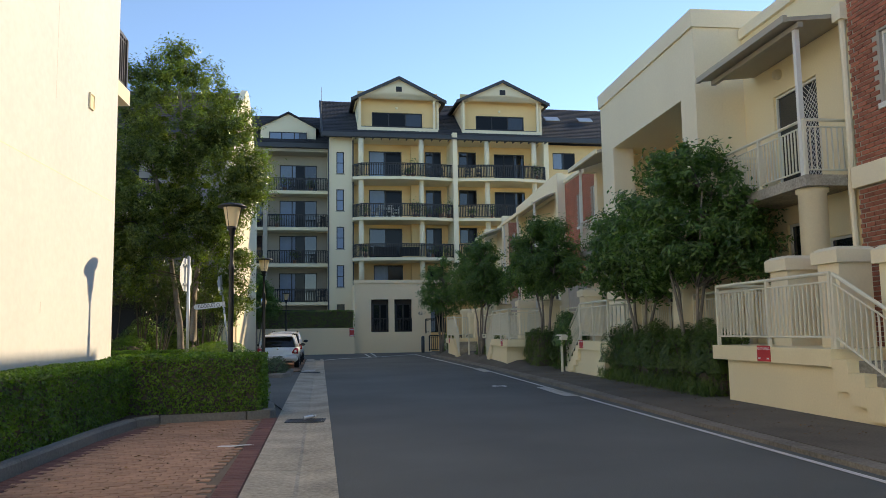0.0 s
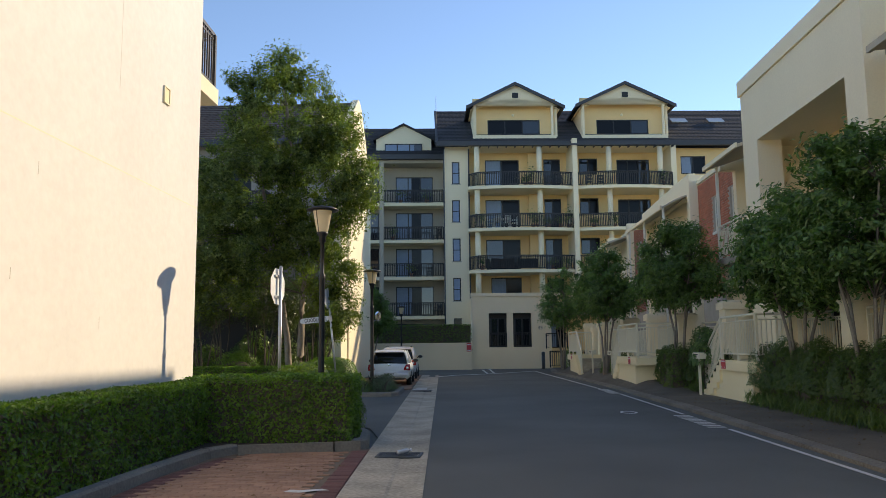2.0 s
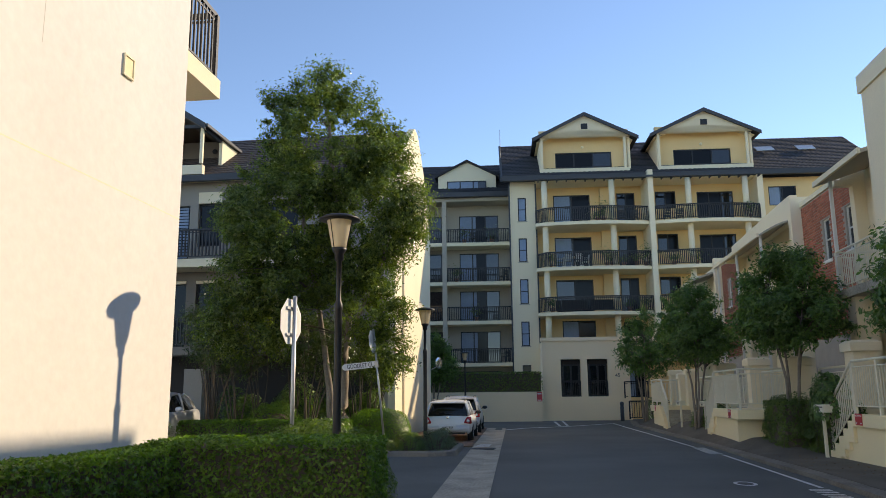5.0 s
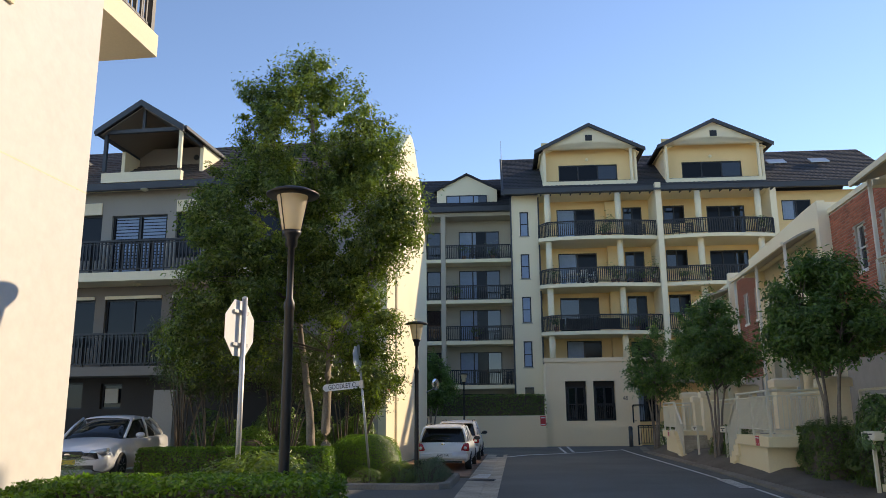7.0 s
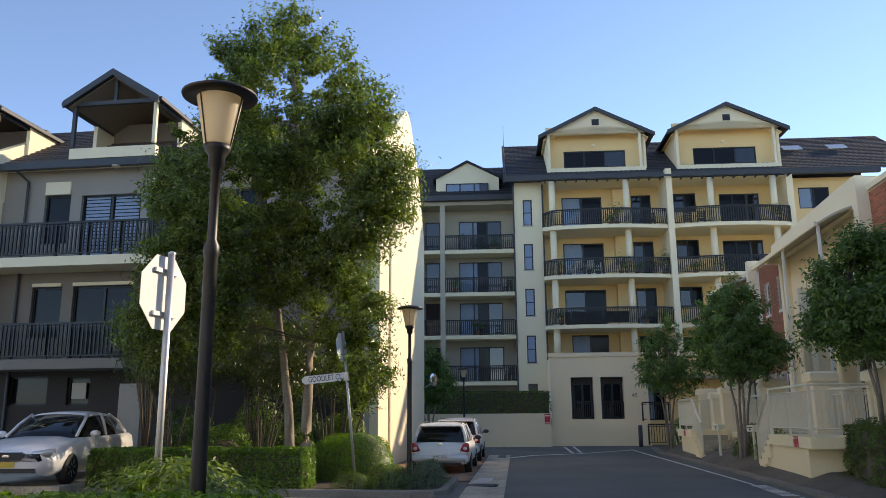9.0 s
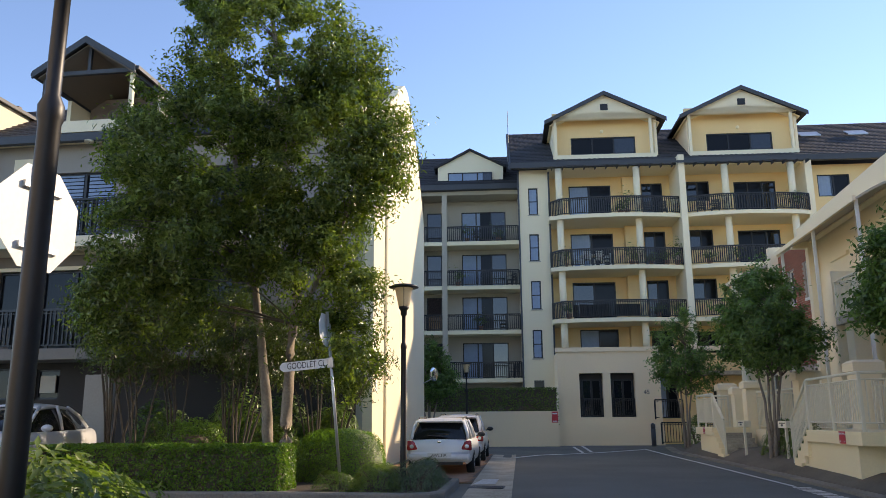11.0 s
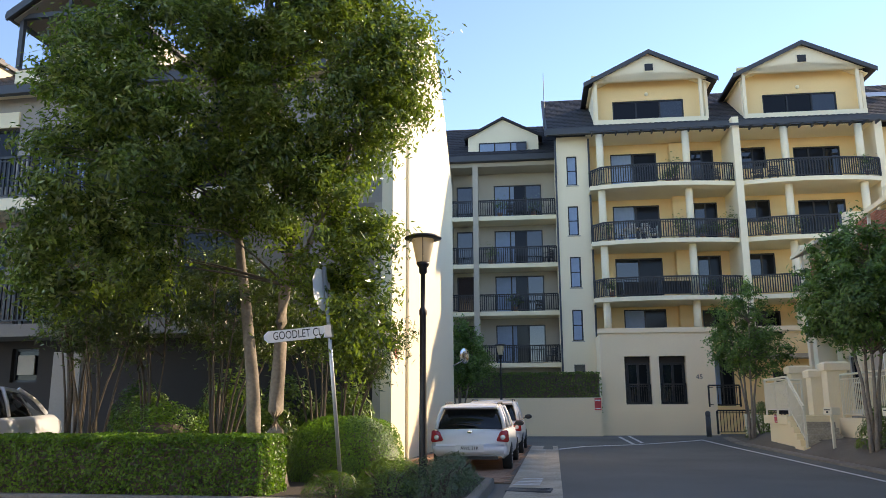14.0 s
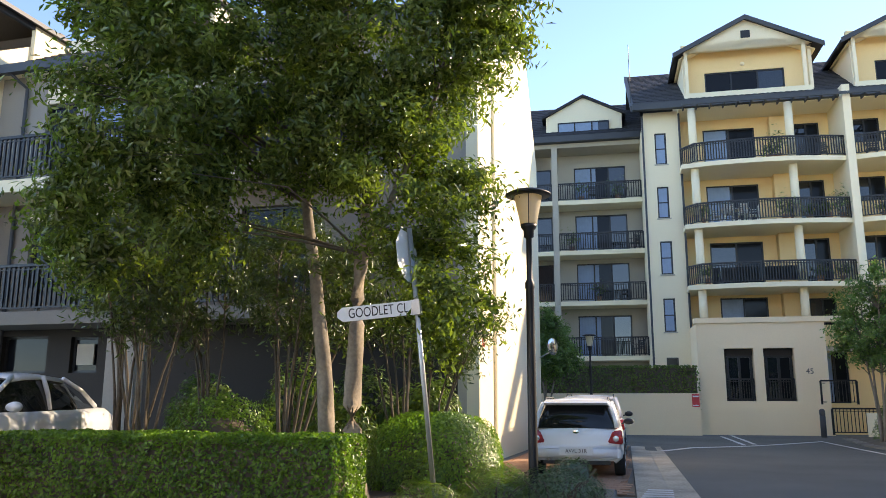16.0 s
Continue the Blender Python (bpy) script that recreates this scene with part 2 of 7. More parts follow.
def slab_with_holes(bm, u0, u1, z0, z1, v0, v1, holes=(), swap=False):
    """A wall panel from v0 to v1 thick over u and z, with oblong openings (u0, u1, z0, z1) through it. swap: u runs along y."""
    us = sorted({u0, u1, *[c for h in holes for c in h[:2] if u0 < c < u1]})
    zs = sorted({z0, z1, *[c for h in holes for c in h[2:] if z0 < c < z1]})
    for a, b in zip(us, us[1:]):
        run = None
        for c, d in zip(zs, zs[1:]):
            mu, mz = (a + b) / 2, (c + d) / 2
            solid = not any(h[0] < mu < h[1] and h[2] < mz < h[3] for h in holes)
            if solid:
                run = (run[0], d) if run else (c, d)
            if run and (not solid or d == zs[-1]):
                if swap:
                    box(bm, v0, a, run[0], v1, b, run[1])
                else:
                    box(bm, a, v0, run[0], b, v1, run[1])
                run = None
    bmesh.ops.remove_doubles(bm, verts=bm.verts, dist=1e-5)


def soften(bm, width=0.01, segments=1):
    bmesh.ops.bevel(bm, geom=list(bm.edges), offset=width, segments=segments, affect="EDGES", clamp_overlap=True)


def mesh_of(name, bm, material, smooth=False):
    me = bpy.data.meshes.new(name)
    bm.to_mesh(me)
    bm.free()
    if smooth:
        for p in me.polygons:
            p.use_smooth = True
    for m in (material if isinstance(material, (list, tuple)) else [material]):
        me.materials.append(m)
    return me


def part(name, bm, material, parent=None, label="", at=None, smooth=False):
    ob = new(name, mesh_of(name, bm, material, smooth) if isinstance(bm, bmesh.types.BMesh) else bm)
    if at is not None:
        ob.matrix_basis = at
    if parent is not None:
        ob.parent = parent
    if label:
        tagged(ob, label)
    return ob


def boxes(*spans):
    bm = bmesh.new()
    for s in spans:
        box(bm, *s)
    return bm


def thing(name, label, category, at=None, group="", kind=""):
    ob = new(name)
    if at is not None:
        ob.matrix_basis = at
    return tagged(ob, label, category, group, kind)


def setting(name, bm, material, label, category, at=None):
    return tagged(part(name, bm, material, None, "", at), label, category, "", "structure")


def text_mesh(body, size, depth=0.003, align="CENTER"):
    cu = bpy.data.curves.new("lettering", "FONT")
    cu.body, cu.size, cu.extrude, cu.align_x, cu.align_y = body, size, depth, align, "CENTER"
    ob = bpy.data.objects.new("lettering", cu)
    scene.collection.objects.link(ob)
    me = bpy.data.meshes.new_from_object(ob.evaluated_get(bpy.context.evaluated_depsgraph_get()))
    bpy.data.objects.remove(ob)
    me.materials.clear()
    return me


def leaf_mesh(name, centres, normals, length, width, material, seed=1, droop=0.0, fold=0.25):
    """Many separate leaves: pointed four-sided blades at given places, turned about given outward directions."""
    rng = np.random.default_rng(seed)
    n = len(centres)
    c, nor = np.asarray(centres, float), np.asarray(normals, float)
    nor = nor + rng.normal(0, 0.55, (n, 3))
    nor /= np.linalg.norm(nor, axis=1)[:, None] + 1e-9
    ax = rng.normal(0, 1, (n, 3))
    ax[:, 2] -= droop
    ax -= nor * np.sum(ax * nor, 1)[:, None]
    ax /= np.linalg.norm(ax, axis=1)[:, None] + 1e-9
    side = np.cross(nor, ax)
    ln = (length * rng.uniform(0.6, 1.25, n))[:, None]
    wd = (width * rng.uniform(0.7, 1.2, n))[:, None]
    p = np.stack([c - ax * ln * 0.5, c + side * wd * 0.5 + nor * wd * fold, c + ax * ln * 0.5, c - side * wd * 0.5 + nor * wd * fold], 1).reshape(-1, 3)
    me = bpy.data.meshes.new(name)
    me.vertices.add(4 * n)
    me.vertices.foreach_set("co", p.ravel())
    q = np.arange(4 * n).reshape(-1, 4)
    tri = np.concatenate([q[:, [0, 1, 2]], q[:, [0, 2, 3]]], 1).reshape(-1, 3)
    me.loops.add(tri.size)
    me.loops.foreach_set("vertex_index", tri.ravel().astype(np.int32))
    me.polygons.add(len(tri))
    me.polygons.foreach_set("loop_start", np.arange(0, tri.size, 3, dtype=np.int32))
    me.polygons.foreach_set("loop_total", np.full(len(tri), 3, np.int32))
    me.materials.append(material)
    me.update()
    me.validate()
    return me
# ---- ground, road, kerbs ----
def left_edge(y):
    return 0.13 - 0.0375 * y


def strip(pairs, z=0.0, thick=0.0):
    """A ribbon between two lines given as (xa, xb, y) rows; thick: how deep its edges go down."""
    bm = bmesh.new()
    rows = [[bm.verts.new((a, y, z)), bm.verts.new((b, y, z))] for a, b, y in pairs]
    for r, s in zip(rows, rows[1:]):
        bm.faces.new((r[0], r[1], s[1], s[0]))
    if thick:
        g = bmesh.ops.extrude_face_region(bm, geom=list(bm.faces))
        bmesh.ops.translate(bm, verts=[v for v in g["geom"] if isinstance(v, bmesh.types.BMVert)], vec=(0, 0, -thick))
    bmesh.ops.recalc_face_normals(bm, faces=bm.faces)
    return bm


def slab_outline(pts, z0, z1):
    bm = bmesh.new()
    prism(bm, pts, z0, z1, "z")
    return bm


bm = bmesh.new()
bmesh.ops.create_grid(bm, x_segments=60, y_segments=60, size=1500, matrix=Matrix.Translation((0, 0, -0.03)))
setting("ground", bm, ASPHALT, "dark asphalt ground running out to the horizon", "ground")

bm = bmesh.new()
NY = 64
rows = []
for i in range(NY + 1):
    y = -12 + 62.5 * i / NY
    xl = left_edge(min(y, 40)) if y < 40 else left_edge(40) - (y - 40) * 2.2
    xr = 4.95 + 0.2 * min(max((y - 5) / 30, 0), 1) + (max(0, y - 44) * 0.25)
    xs = [xl + (xr - xl) * k / 8 for k in range(9)]
    rows.append([bm.verts.new((x, y, 0.004 * math.sin(x * 1.7 + y * 0.31) * 0.6)) for x in xs])
for r, s in zip(rows, rows[1:]):
    for k in range(8):
        bm.faces.new((r[k], r[k + 1], s[k + 1], s[k]))
setting("road", bm, ASPHALT, "dark grey asphalt street in shade", "road")

# side street that turns off to the other side, between the two planted islands
setting("road_side", slab_outline([(-1.1, 12.95), (-1.27, 14.3), (-1.6, 15.8), (-2.6, 17.0), (-4.2, 17.4), (-40, 17.4), (-40, 24.98), (-2.4, 24.8), (-1.72, 25.3), (-1.68, 25.3)], -0.02, 0.0), ASPHALT, "dark asphalt side street mouth", "road")

# shallow concrete gutter, in slabs with open joints
gutter = thing("gutter", "pale worn concrete gutter beside the asphalt", "gutter", kind="structure")
y = -11.0
while y < 42:
    y2 = min(y + (1.55 if y < 14 else 2.9), 42)
    bm = bmesh.new()
    w = 0.86
    cross = ((-w, 0.012), (-w + 0.46, -0.002), (-w + 0.5, -0.012), (-0.04, 0.006), (0.0, 0.008))
    va = [bm.verts.new((left_edge(y + 0.008) + a, y + 0.008, h)) for a, h in cross]
    vb = [bm.verts.new((left_edge(y2 - 0.008) + a, y2 - 0.008, h)) for a, h in cross]
    lo = [bm.verts.new((v.co.x, v.co.y, -0.06)) for v in va]
    lo2 = [bm.verts.new((v.co.x, v.co.y, -0.06)) for v in vb]
    for k in range(4):
        bm.faces.new((va[k], va[k + 1], vb[k + 1], vb[k]))
        bm.faces.new((lo[k], lo[k + 1], va[k + 1], va[k]))
        bm.faces.new((vb[k], vb[k + 1], lo2[k + 1], lo2[k]))
    bm.faces.new((va[0], vb[0], lo2[0], lo[0]))
    bm.faces.new((vb[4], va[4], lo[4], lo2[4]))
    part("slab", bm, CONCRETE, gutter)
    y = y2

# painted edge line with an unreadable stencil in it, short marks at the far end
def ground_mark(name, pts, label):
    return setting(name, slab_outline(pts, 0.0045, 0.0095), ROADPAINT, label, "road marking")


LX = 4.77
ground_mark("edge_line_near", [(LX - 0.034, -11), (LX + 0.034, -11), (LX + 0.034, 15.2), (LX - 0.034, 15.2)], "thin white painted edge line on asphalt")
ground_mark("edge_line_middle", [(LX - 0.034, 18.2), (LX + 0.034, 18.2), (LX + 0.02, 25.2), (LX - 0.048, 25.2)], "thin white painted edge line on asphalt")
ground_mark("edge_line_far", [(4.56, 28.1), (4.63, 28.1), (4.38, 35.5), (4.10, 42.5), (3.96, 47.3), (3.86, 47.3), (4.0, 42.5), (4.29, 35.5)], "thin white painted edge line bending at its end")
ground_mark("cross_line", [(-1.3, 39.7), (-0.5, 41.5), (1.1, 42.8), (2.1, 44.0), (3.8, 46.5), (3.8, 46.85), (2.05, 44.3), (1.1, 43.1), (-0.6, 41.75), (-1.45, 39.85)], "thin white line across the street end")
ground_mark("arrow_mark", [(1.05, 43.6), (0.85, 50.2), (0.98, 50.2), (1.17, 43.6)], "short white painted mark")
ground_mark("arrow_mark_other", [(1.42, 44.2), (1.3, 51.4), (1.43, 51.4), (1.54, 44.2)], "short white painted mark")
def stencil(y0, n, size):
    st = thing("stencil", "worn white stencilled letters on asphalt", "road marking", kind="structure")
    for k in range(n):
        bm = bmesh.new()
        y = y0 + k * size
        for a, b, c, d in ((0.0, 0.035, 0.02, 0.34), (0.10, 0.135, 0.02, 0.34), (0.035, 0.1, 0.02 + 0.14 * (k % 2), 0.07 + 0.14 * (k % 2)), (0.035, 0.1, 0.29, 0.34)):
            box(bm, LX - 0.3 + c, y + a * size / 0.3, 0.0045, LX - 0.3 + d, y + b * size / 0.3, 0.0095)
        part("letter", bm, ROADPAINT, st)


stencil(15.5, 9, 0.29)
stencil(25.5, 9, 0.28)
setting("paint_smear", slab_outline([(-1.68, 9.44), (-1.5, 9.4), (-1.34, 9.5), (-1.22, 9.52), (-1.3, 9.6), (-1.52, 9.53), (-1.63, 9.55)], 0.0095, 0.012), ROADPAINT, "faded white paint smear on the pavers", "road marking")
bm = bmesh.new()
for k in range(20):
    a0, a1 = 2 * math.pi * k / 20, 2 * math.pi * (k + 1) / 20
    q = [bm.verts.new((3.72 + r * math.cos(a), 18.75 + 1.7 * r * math.sin(a), 0.0095)) for r, a in ((0.13, a0), (0.19, a0), (0.19, a1), (0.13, a1))]
    bm.faces.new(q)
setting("oval_mark", bm, ROADPAINT, "small white painted ring on asphalt", "road marking")

# kerb and footpath along the terraces
setting("kerb_far_side", strip([(4.97, 5.22, -11), (4.97, 5.22, 10), (5.2, 5.5, 20), (5.05, 5.35, 30), (4.8, 5.1, 38), (4.6, 4.9, 44), (5.0, 5.4, 49)], 0.05, 0.12), KERB_STAINED, "low worn concrete kerb beside the road", "kerb")
setting("pavement", strip([(5.22, 9.6, -11), (5.22, 9.6, 10), (5.5, 9.6, 20), (5.35, 9.6, 30), (5.1, 9.6, 38), (4.9, 9.6, 44), (5.4, 12, 50)], 0.06, 0.12), PATH_DARK, "dark stained footpath strewn with leaf litter", "pavement")

# planted islands on the near side
def island(name, pts, label, inner=0.14):
    cx, cy = sum(p[0] for p in pts) / len(pts), sum(p[1] for p in pts) / len(pts)
    k = thing(name, label, "kerb", kind="structure")
    n = len(pts)
    for i in range(n):
        (xa, ya), (xb, yb) = pts[i], pts[(i + 1) % n]
        d = Vector((xb - xa, yb - ya, 0))
        if d.length < 0.05:
            continue
        nrm = Vector((-d.y, d.x, 0)).normalized()
        if nrm.dot(Vector((cx - xa, cy - ya, 0))) < 0:
            nrm = -nrm
        steps = max(1, round(d.length / 1.2))
        for s in range(steps):
            a, b = Vector((xa, ya, 0)) + d * (s / steps), Vector((xa, ya, 0)) + d * ((s + 0.995) / steps)
            bm = bmesh.new()
            prof = ((0, -0.05), (0.015, 0.10), (0.04, 0.13), (inner, 0.135), (inner, -0.05))
            va = [bm.verts.new((a.x + nrm.x * p, a.y + nrm.y * p, q)) for p, q in prof]
            vb = [bm.verts.new((b.x + nrm.x * p, b.y + nrm.y * p, q)) for p, q in prof]
            bm.faces.new(va)
            bm.faces.new(vb[::-1])
            for j in range(5):
                bm.faces.new((va[j], vb[j], vb[(j + 1) % 5], va[(j + 1) % 5]))
            bmesh.ops.recalc_face_normals(bm, faces=bm.faces)
            part("kerbstone", bm, KERB, k)
    return k


NEAR = [(-3.52, -11), (-3.5, 7), (-3.42, 10.5), (-3.3, 12.0), (-3.05, 12.45), (-1.75, 12.75), (-1.4, 12.9), (-1.28, 13.2), (-1.4, 14.3), (-1.9, 15.8), (-2.9, 16.9), (-4.2, 17.3), (-24, 17.3), (-24, 14.0), (-4.25, 14.0), (-4.25, -11)]
island("kerb_near_island", NEAR, "weathered concrete kerb round a hedge bed")
setting("bed_near", slab_outline([(-3.6, -11), (-3.58, 7), (-3.5, 10.5), (-3.38, 12.1), (-3.1, 12.56), (-1.78, 12.86), (-1.48, 13.0), (-1.4, 13.3), (-1.52, 14.3), (-2.0, 15.7), (-3.0, 16.8), (-24, 17.2), (-24, 14.0), (-4.25, 14.0), (-4.25, -11)], -0.05, 0.1), SOIL, "dark bark mulch bed", "garden bed")
FAR = [(-24, 25.0), (-4.6, 24.9), (-2.6, 24.75), (-2.15, 24.9), (-1.95, 25.3), (-2.05, 28.3), (-3.3, 28.9), (-4.5, 30.2), (-4.95, 33.6), (-24, 33.2)]
island("kerb_far_island", FAR, "weathered concrete kerb round a planted bed")
setting("bed_far", slab_outline([(-9.6, 25.1), (-4.6, 25.0), (-2.6, 24.85), (-2.1, 25.3), (-2.15, 28.2), (-3.35, 28.8), (-4.6, 30.2), (-5.05, 33.4), (-9.6, 33.2)], -0.05, 0.1), SOIL, "dark bark mulch bed under the tree", "garden bed")
setting("driveway", slab_outline([(-40, 24.3), (-9.62, 24.3), (-9.62, 33.2), (-40, 33.2)], -0.05, 0.22), CONCRETE, "concrete forecourt in shade", "driveway")
# strip of brick paving beneath the parked cars
setting("parking_base", slab_outline([(-2.0, 28.9), (left_edge(28.9) - 0.88, 28.9), (left_edge(43) - 0.88, 43), (-4.9, 43), (-4.9, 33.6), (-4.4, 30.3), (-3.2, 29.0)], -0.05, -0.004), SAND, "sandy joints under brick paving", "paving")
setting("bay_base", slab_outline([(-3.5, -11), (left_edge(-11) - 0.87, -11), (left_edge(12.9) - 0.87, 12.9), (-3.0, 12.6), (-3.3, 12.0), (-3.42, 10.5)], -0.05, -0.004), SAND, "sandy joints under brick paving", "paving")

# verge rising from the footpath to the garden walls
bm = bmesh.new()
rows = []
for k in range(27):
    y = 24.0 + k
    kx = 5.45 - 0.01 * (y - 24) if y < 30 else (5.37 - 0.032 * (y - 30) if y < 44 else 4.93 + 0.09 * (y - 44))
    up = min(1.0, (y - 24) / 5.0) * min(1.0, (50.0 - y) / 5.0)
    rows.append([bm.verts.new((kx + d, y, 0.055 + up * h)) for d, h in ((0.02, 0.0), (0.3, 0.11), (0.75, 0.30), (1.5, 0.36), (3.2, 0.37))])
for r, s in zip(rows, rows[1:]):
    for i in range(4):
        bm.faces.new((r[i], r[i + 1], s[i + 1], s[i]))
setting("verge", bm, PATH_DARK, "dark earth verge sloping up to the garden walls", "ground")
# ---- near cream building ----
bm = bmesh.new()
slab_with_holes(bm, -12, 13.9, -0.1, 11.5, -4.62, -4.27, swap=True)
wall_west = setting("wall_west", bm, WALLCREAM, "sunlit cream rendered blank side wall", "wall")
setting("wall_west_end", boxes((-16, 13.55, -0.1, -4.623, 13.9, 11.5)), WALLCREAM, "cream rendered end wall in shade", "wall")
setting("roof_west", boxes((-16, -12, 11.3, -4.63, 13.54, 11.5)), FASCIA, "dark flat roof deck", "roof")
# ---- apartment building at the street's end ----
FAR_AT = pose(0.5, 54.8, 0, 0, 0, 3.5)
FLOORS = (3.7, 6.65, 9.55, 12.5)
apt = thing("apartment_building", "cream and yellow rendered apartment block with dark gabled tiled roof", "building", FAR_AT)


def rail(name, parent, pts, z, h=0.95, gap=0.12, material=BLACK, bar=0.025, post=0.04, mids=(0.12,), at=None, label=""):
    """A balcony railing along plan points: posts, top and lower rails, thin uprights."""
    r = part(name, bmesh.new(), material, parent, label, at)
    sets = [bmesh.new() for k in range(2 + len(mids))]
    meshes = [mesh_of("baluster", boxes((-q, -q, z + (0 if q == post else 0.1), q, q, z + h - 0.03)), material) for q in (bar, post)]
    for a, b in zip(pts, pts[1:]):
        a, b = Vector(a), Vector(b)
        d = b - a
        n = max(1, round(d.length / gap))
        for k in range(n):
            p = a + d * (k / n)
            thick = k == 0 and (d.length > 1 or a == Vector(pts[0]))
            part("post" if thick else "baluster", meshes[1 if thick else 0], None, r, "", pose(p.x, p.y, 0))
    vp = [Vector(p) for p in pts]
    for bm, (zz, hh, w) in zip(sets, ((z + h - 0.02, 0.035, 0.04), (z + 0.1, 0.018, 0.018), *((z + h - m, 0.015, 0.018) for m in mids))):
        last = None
        for i, p in enumerate(vp):
            t = (vp[min(i + 1, len(vp) - 1)] - vp[max(i - 1, 0)]).normalized()
            s = Vector((-t.y, t.x)) * w
            if 0 < i < len(vp) - 1:
                s /= max(0.6, t.dot((vp[i + 1] - p).normalized()))
            ring = [bm.verts.new((q.x, q.y, zq)) for q, zq in ((p + s, zz - hh), (p - s, zz - hh), (p - s, zz + hh), (p + s, zz + hh))]
            if last:
                for k in range(4):
                    bm.faces.new((last[k], last[(k + 1) % 4], ring[(k + 1) % 4], ring[k]))
            if i in (0, len(vp) - 1):
                bm.faces.new(ring if i else ring[::-1])
            last = ring
        bmesh.ops.recalc_face_normals(bm, faces=bm.faces)
    e = pts[-1]
    part("post", meshes[1], None, r, "", pose(e[0], e[1], 0))
    sets[0].to_mesh(r.data)
    sets[0].free()
    part("lower_rail", sets[1], material, r)
    for bm in sets[2:]:
        part("middle_rail", bm, material, r)
    return r


def window(parent, u0, u1, z0, z1, v, panes=2, sky_sheen=0.0, frame_mat=None, depth=0.08, name="window", bar=0.065, transom=False, at=None, glass=None):
    """A framed window or sliding door set in an opening: frame, mullions, panes, and a blue sheet on the glass that
    paints in reflected sky.
    """
    w = bmesh.new()
    ring = lambda y: [[w.verts.new((x, y, z)) for x, z in ((u0 + i, z0 + i), (u1 - i, z0 + i), (u1 - i, z1 - i), (u0 + i, z1 - i))] for i in (0, bar)]
    (fo, fi), (bo, bi) = ring(v), ring(v + depth)
    for k in range(4):
        j = (k + 1) % 4
        for q in ((fo[k], fo[j], fi[j], fi[k]), (bo[j], bo[k], bi[k], bi[j]), (fi[k], fi[j], bi[j], bi[k]), (fo[j], fo[k], bo[k], bo[j])):
            w.faces.new(q)
    fr = part(name, w, frame_mat or FRAME, parent, at=at)
    for k in range(1, panes):
        c = u0 + (u1 - u0) * k / panes
        part("mullion", boxes((c - bar * 0.6, v - 0.01, z0 + bar, c + bar * 0.6, v + depth - 0.01, z1 - bar)), frame_mat or FRAME, fr)
    if transom:
        c = z0 + (z1 - z0) * 0.5
        part("transom", boxes((u0 + bar, v + 0.01, c - bar * 0.4, u1 - bar, v + depth - 0.02, c + bar * 0.4)), frame_mat or FRAME, fr)
    for k in range(panes):
        a, b = u0 + bar + (u1 - u0 - 2 * bar) * k / panes, u0 + bar + (u1 - u0 - 2 * bar) * (k + 1) / panes
        # which panes mirror the sky is set here by choice of glass
        part("pane", boxes((a, v + depth * 0.5, z0 + bar, b, v + depth * 0.5 + 0.012, z1 - bar)), glass or (GLASS if (k == panes - 1 if panes > 2 else k == 0) else GLASS_DIM), fr)
    # reflected sky painted as a blue sheet over part of the panes
    if sky_sheen:
        bm = bmesh.new()
        a, b = u0 + bar, u0 + bar + (u1 - u0 - 2 * bar) * min(sky_sheen, 1)
        n = max(6, int((b - a) / 0.08))
        top = [bm.verts.new((a + (b - a) * k / n, v + depth * 0.5 - 0.006 + 0.003 * (k % 2), z1 - bar)) for k in range(n + 1)]
        bot = [bm.verts.new((x.co.x, x.co.y, z0 + bar)) for x in top]
        for k in range(n):
            bm.faces.new((top[k], top[k + 1], bot[k + 1], bot[k]))
        part("sky_reflection", bm, SHEEN_BLUE, fr)
    return fr


# massing: rear yellow wall, tower, left recess, base
def apt_wall(name, material, u0, u1, z0, z1, v0, v1, holes=()):
    bm = bmesh.new()
    slab_with_holes(bm, u0, u1, z0, z1, v0, v1, holes)
    return part(name, bm, material, apt)


random.seed(5)
rear_holes, rear_wins = [], []
for fi, z in enumerate(FLOORS):
    if fi == 0:
        spec = [(1.37, 3.55, z + 0.9, z + 2.6, 2, 0.5), (5.4, 6.6, z + 0.9, z + 2.5, 2, 0), (7.95, 9.3, z + 0.9, z + 2.4, 2, 0), (10.7, 13.1, z + 0.1, z + 2.4, 2, 0)]
    else:
        spec = [(1.05, 3.52, z + 0.05, z + 2.4, 2, 0.45 if fi > 1 else 0), (5.33, 6.54, z + 0.05, z + 2.45, 2, 0), (7.92, 9.28, z + 1.3, z + 2.5, 2, 0), (10.7, 13.1, z + 0.05, z + 2.4, 3, 0)]
    for s in spec:
        rear_holes.append(s[:4])
        rear_wins.append(s)
for za, zb in ((3.0, 6.648), (6.65, 9.548), (9.55, 12.498), (12.5, 15.6)):
    apt_wall("rear_wall", YELLOW, -0.25, 14.4, za, zb, 2.0, 2.3, [h for h in rear_holes if za - 0.1 < h[2] < zb])
for s in rear_wins:
    window(apt, *s[:4], 2.04, s[4], s[5])
# nearer piece of the rear wall between the doors
for z in FLOORS:
    part("wall_pier", boxes((4.15, 1.45, z, 5.1, 1.998, z + 2.72)), YELLOW, apt)
# dark sheet in place of the rooms' shade
part("room_shade", boxes((-0.3, 2.6, 3.0, 14.4, 2.65, 15.6)), DARKROOM, apt)

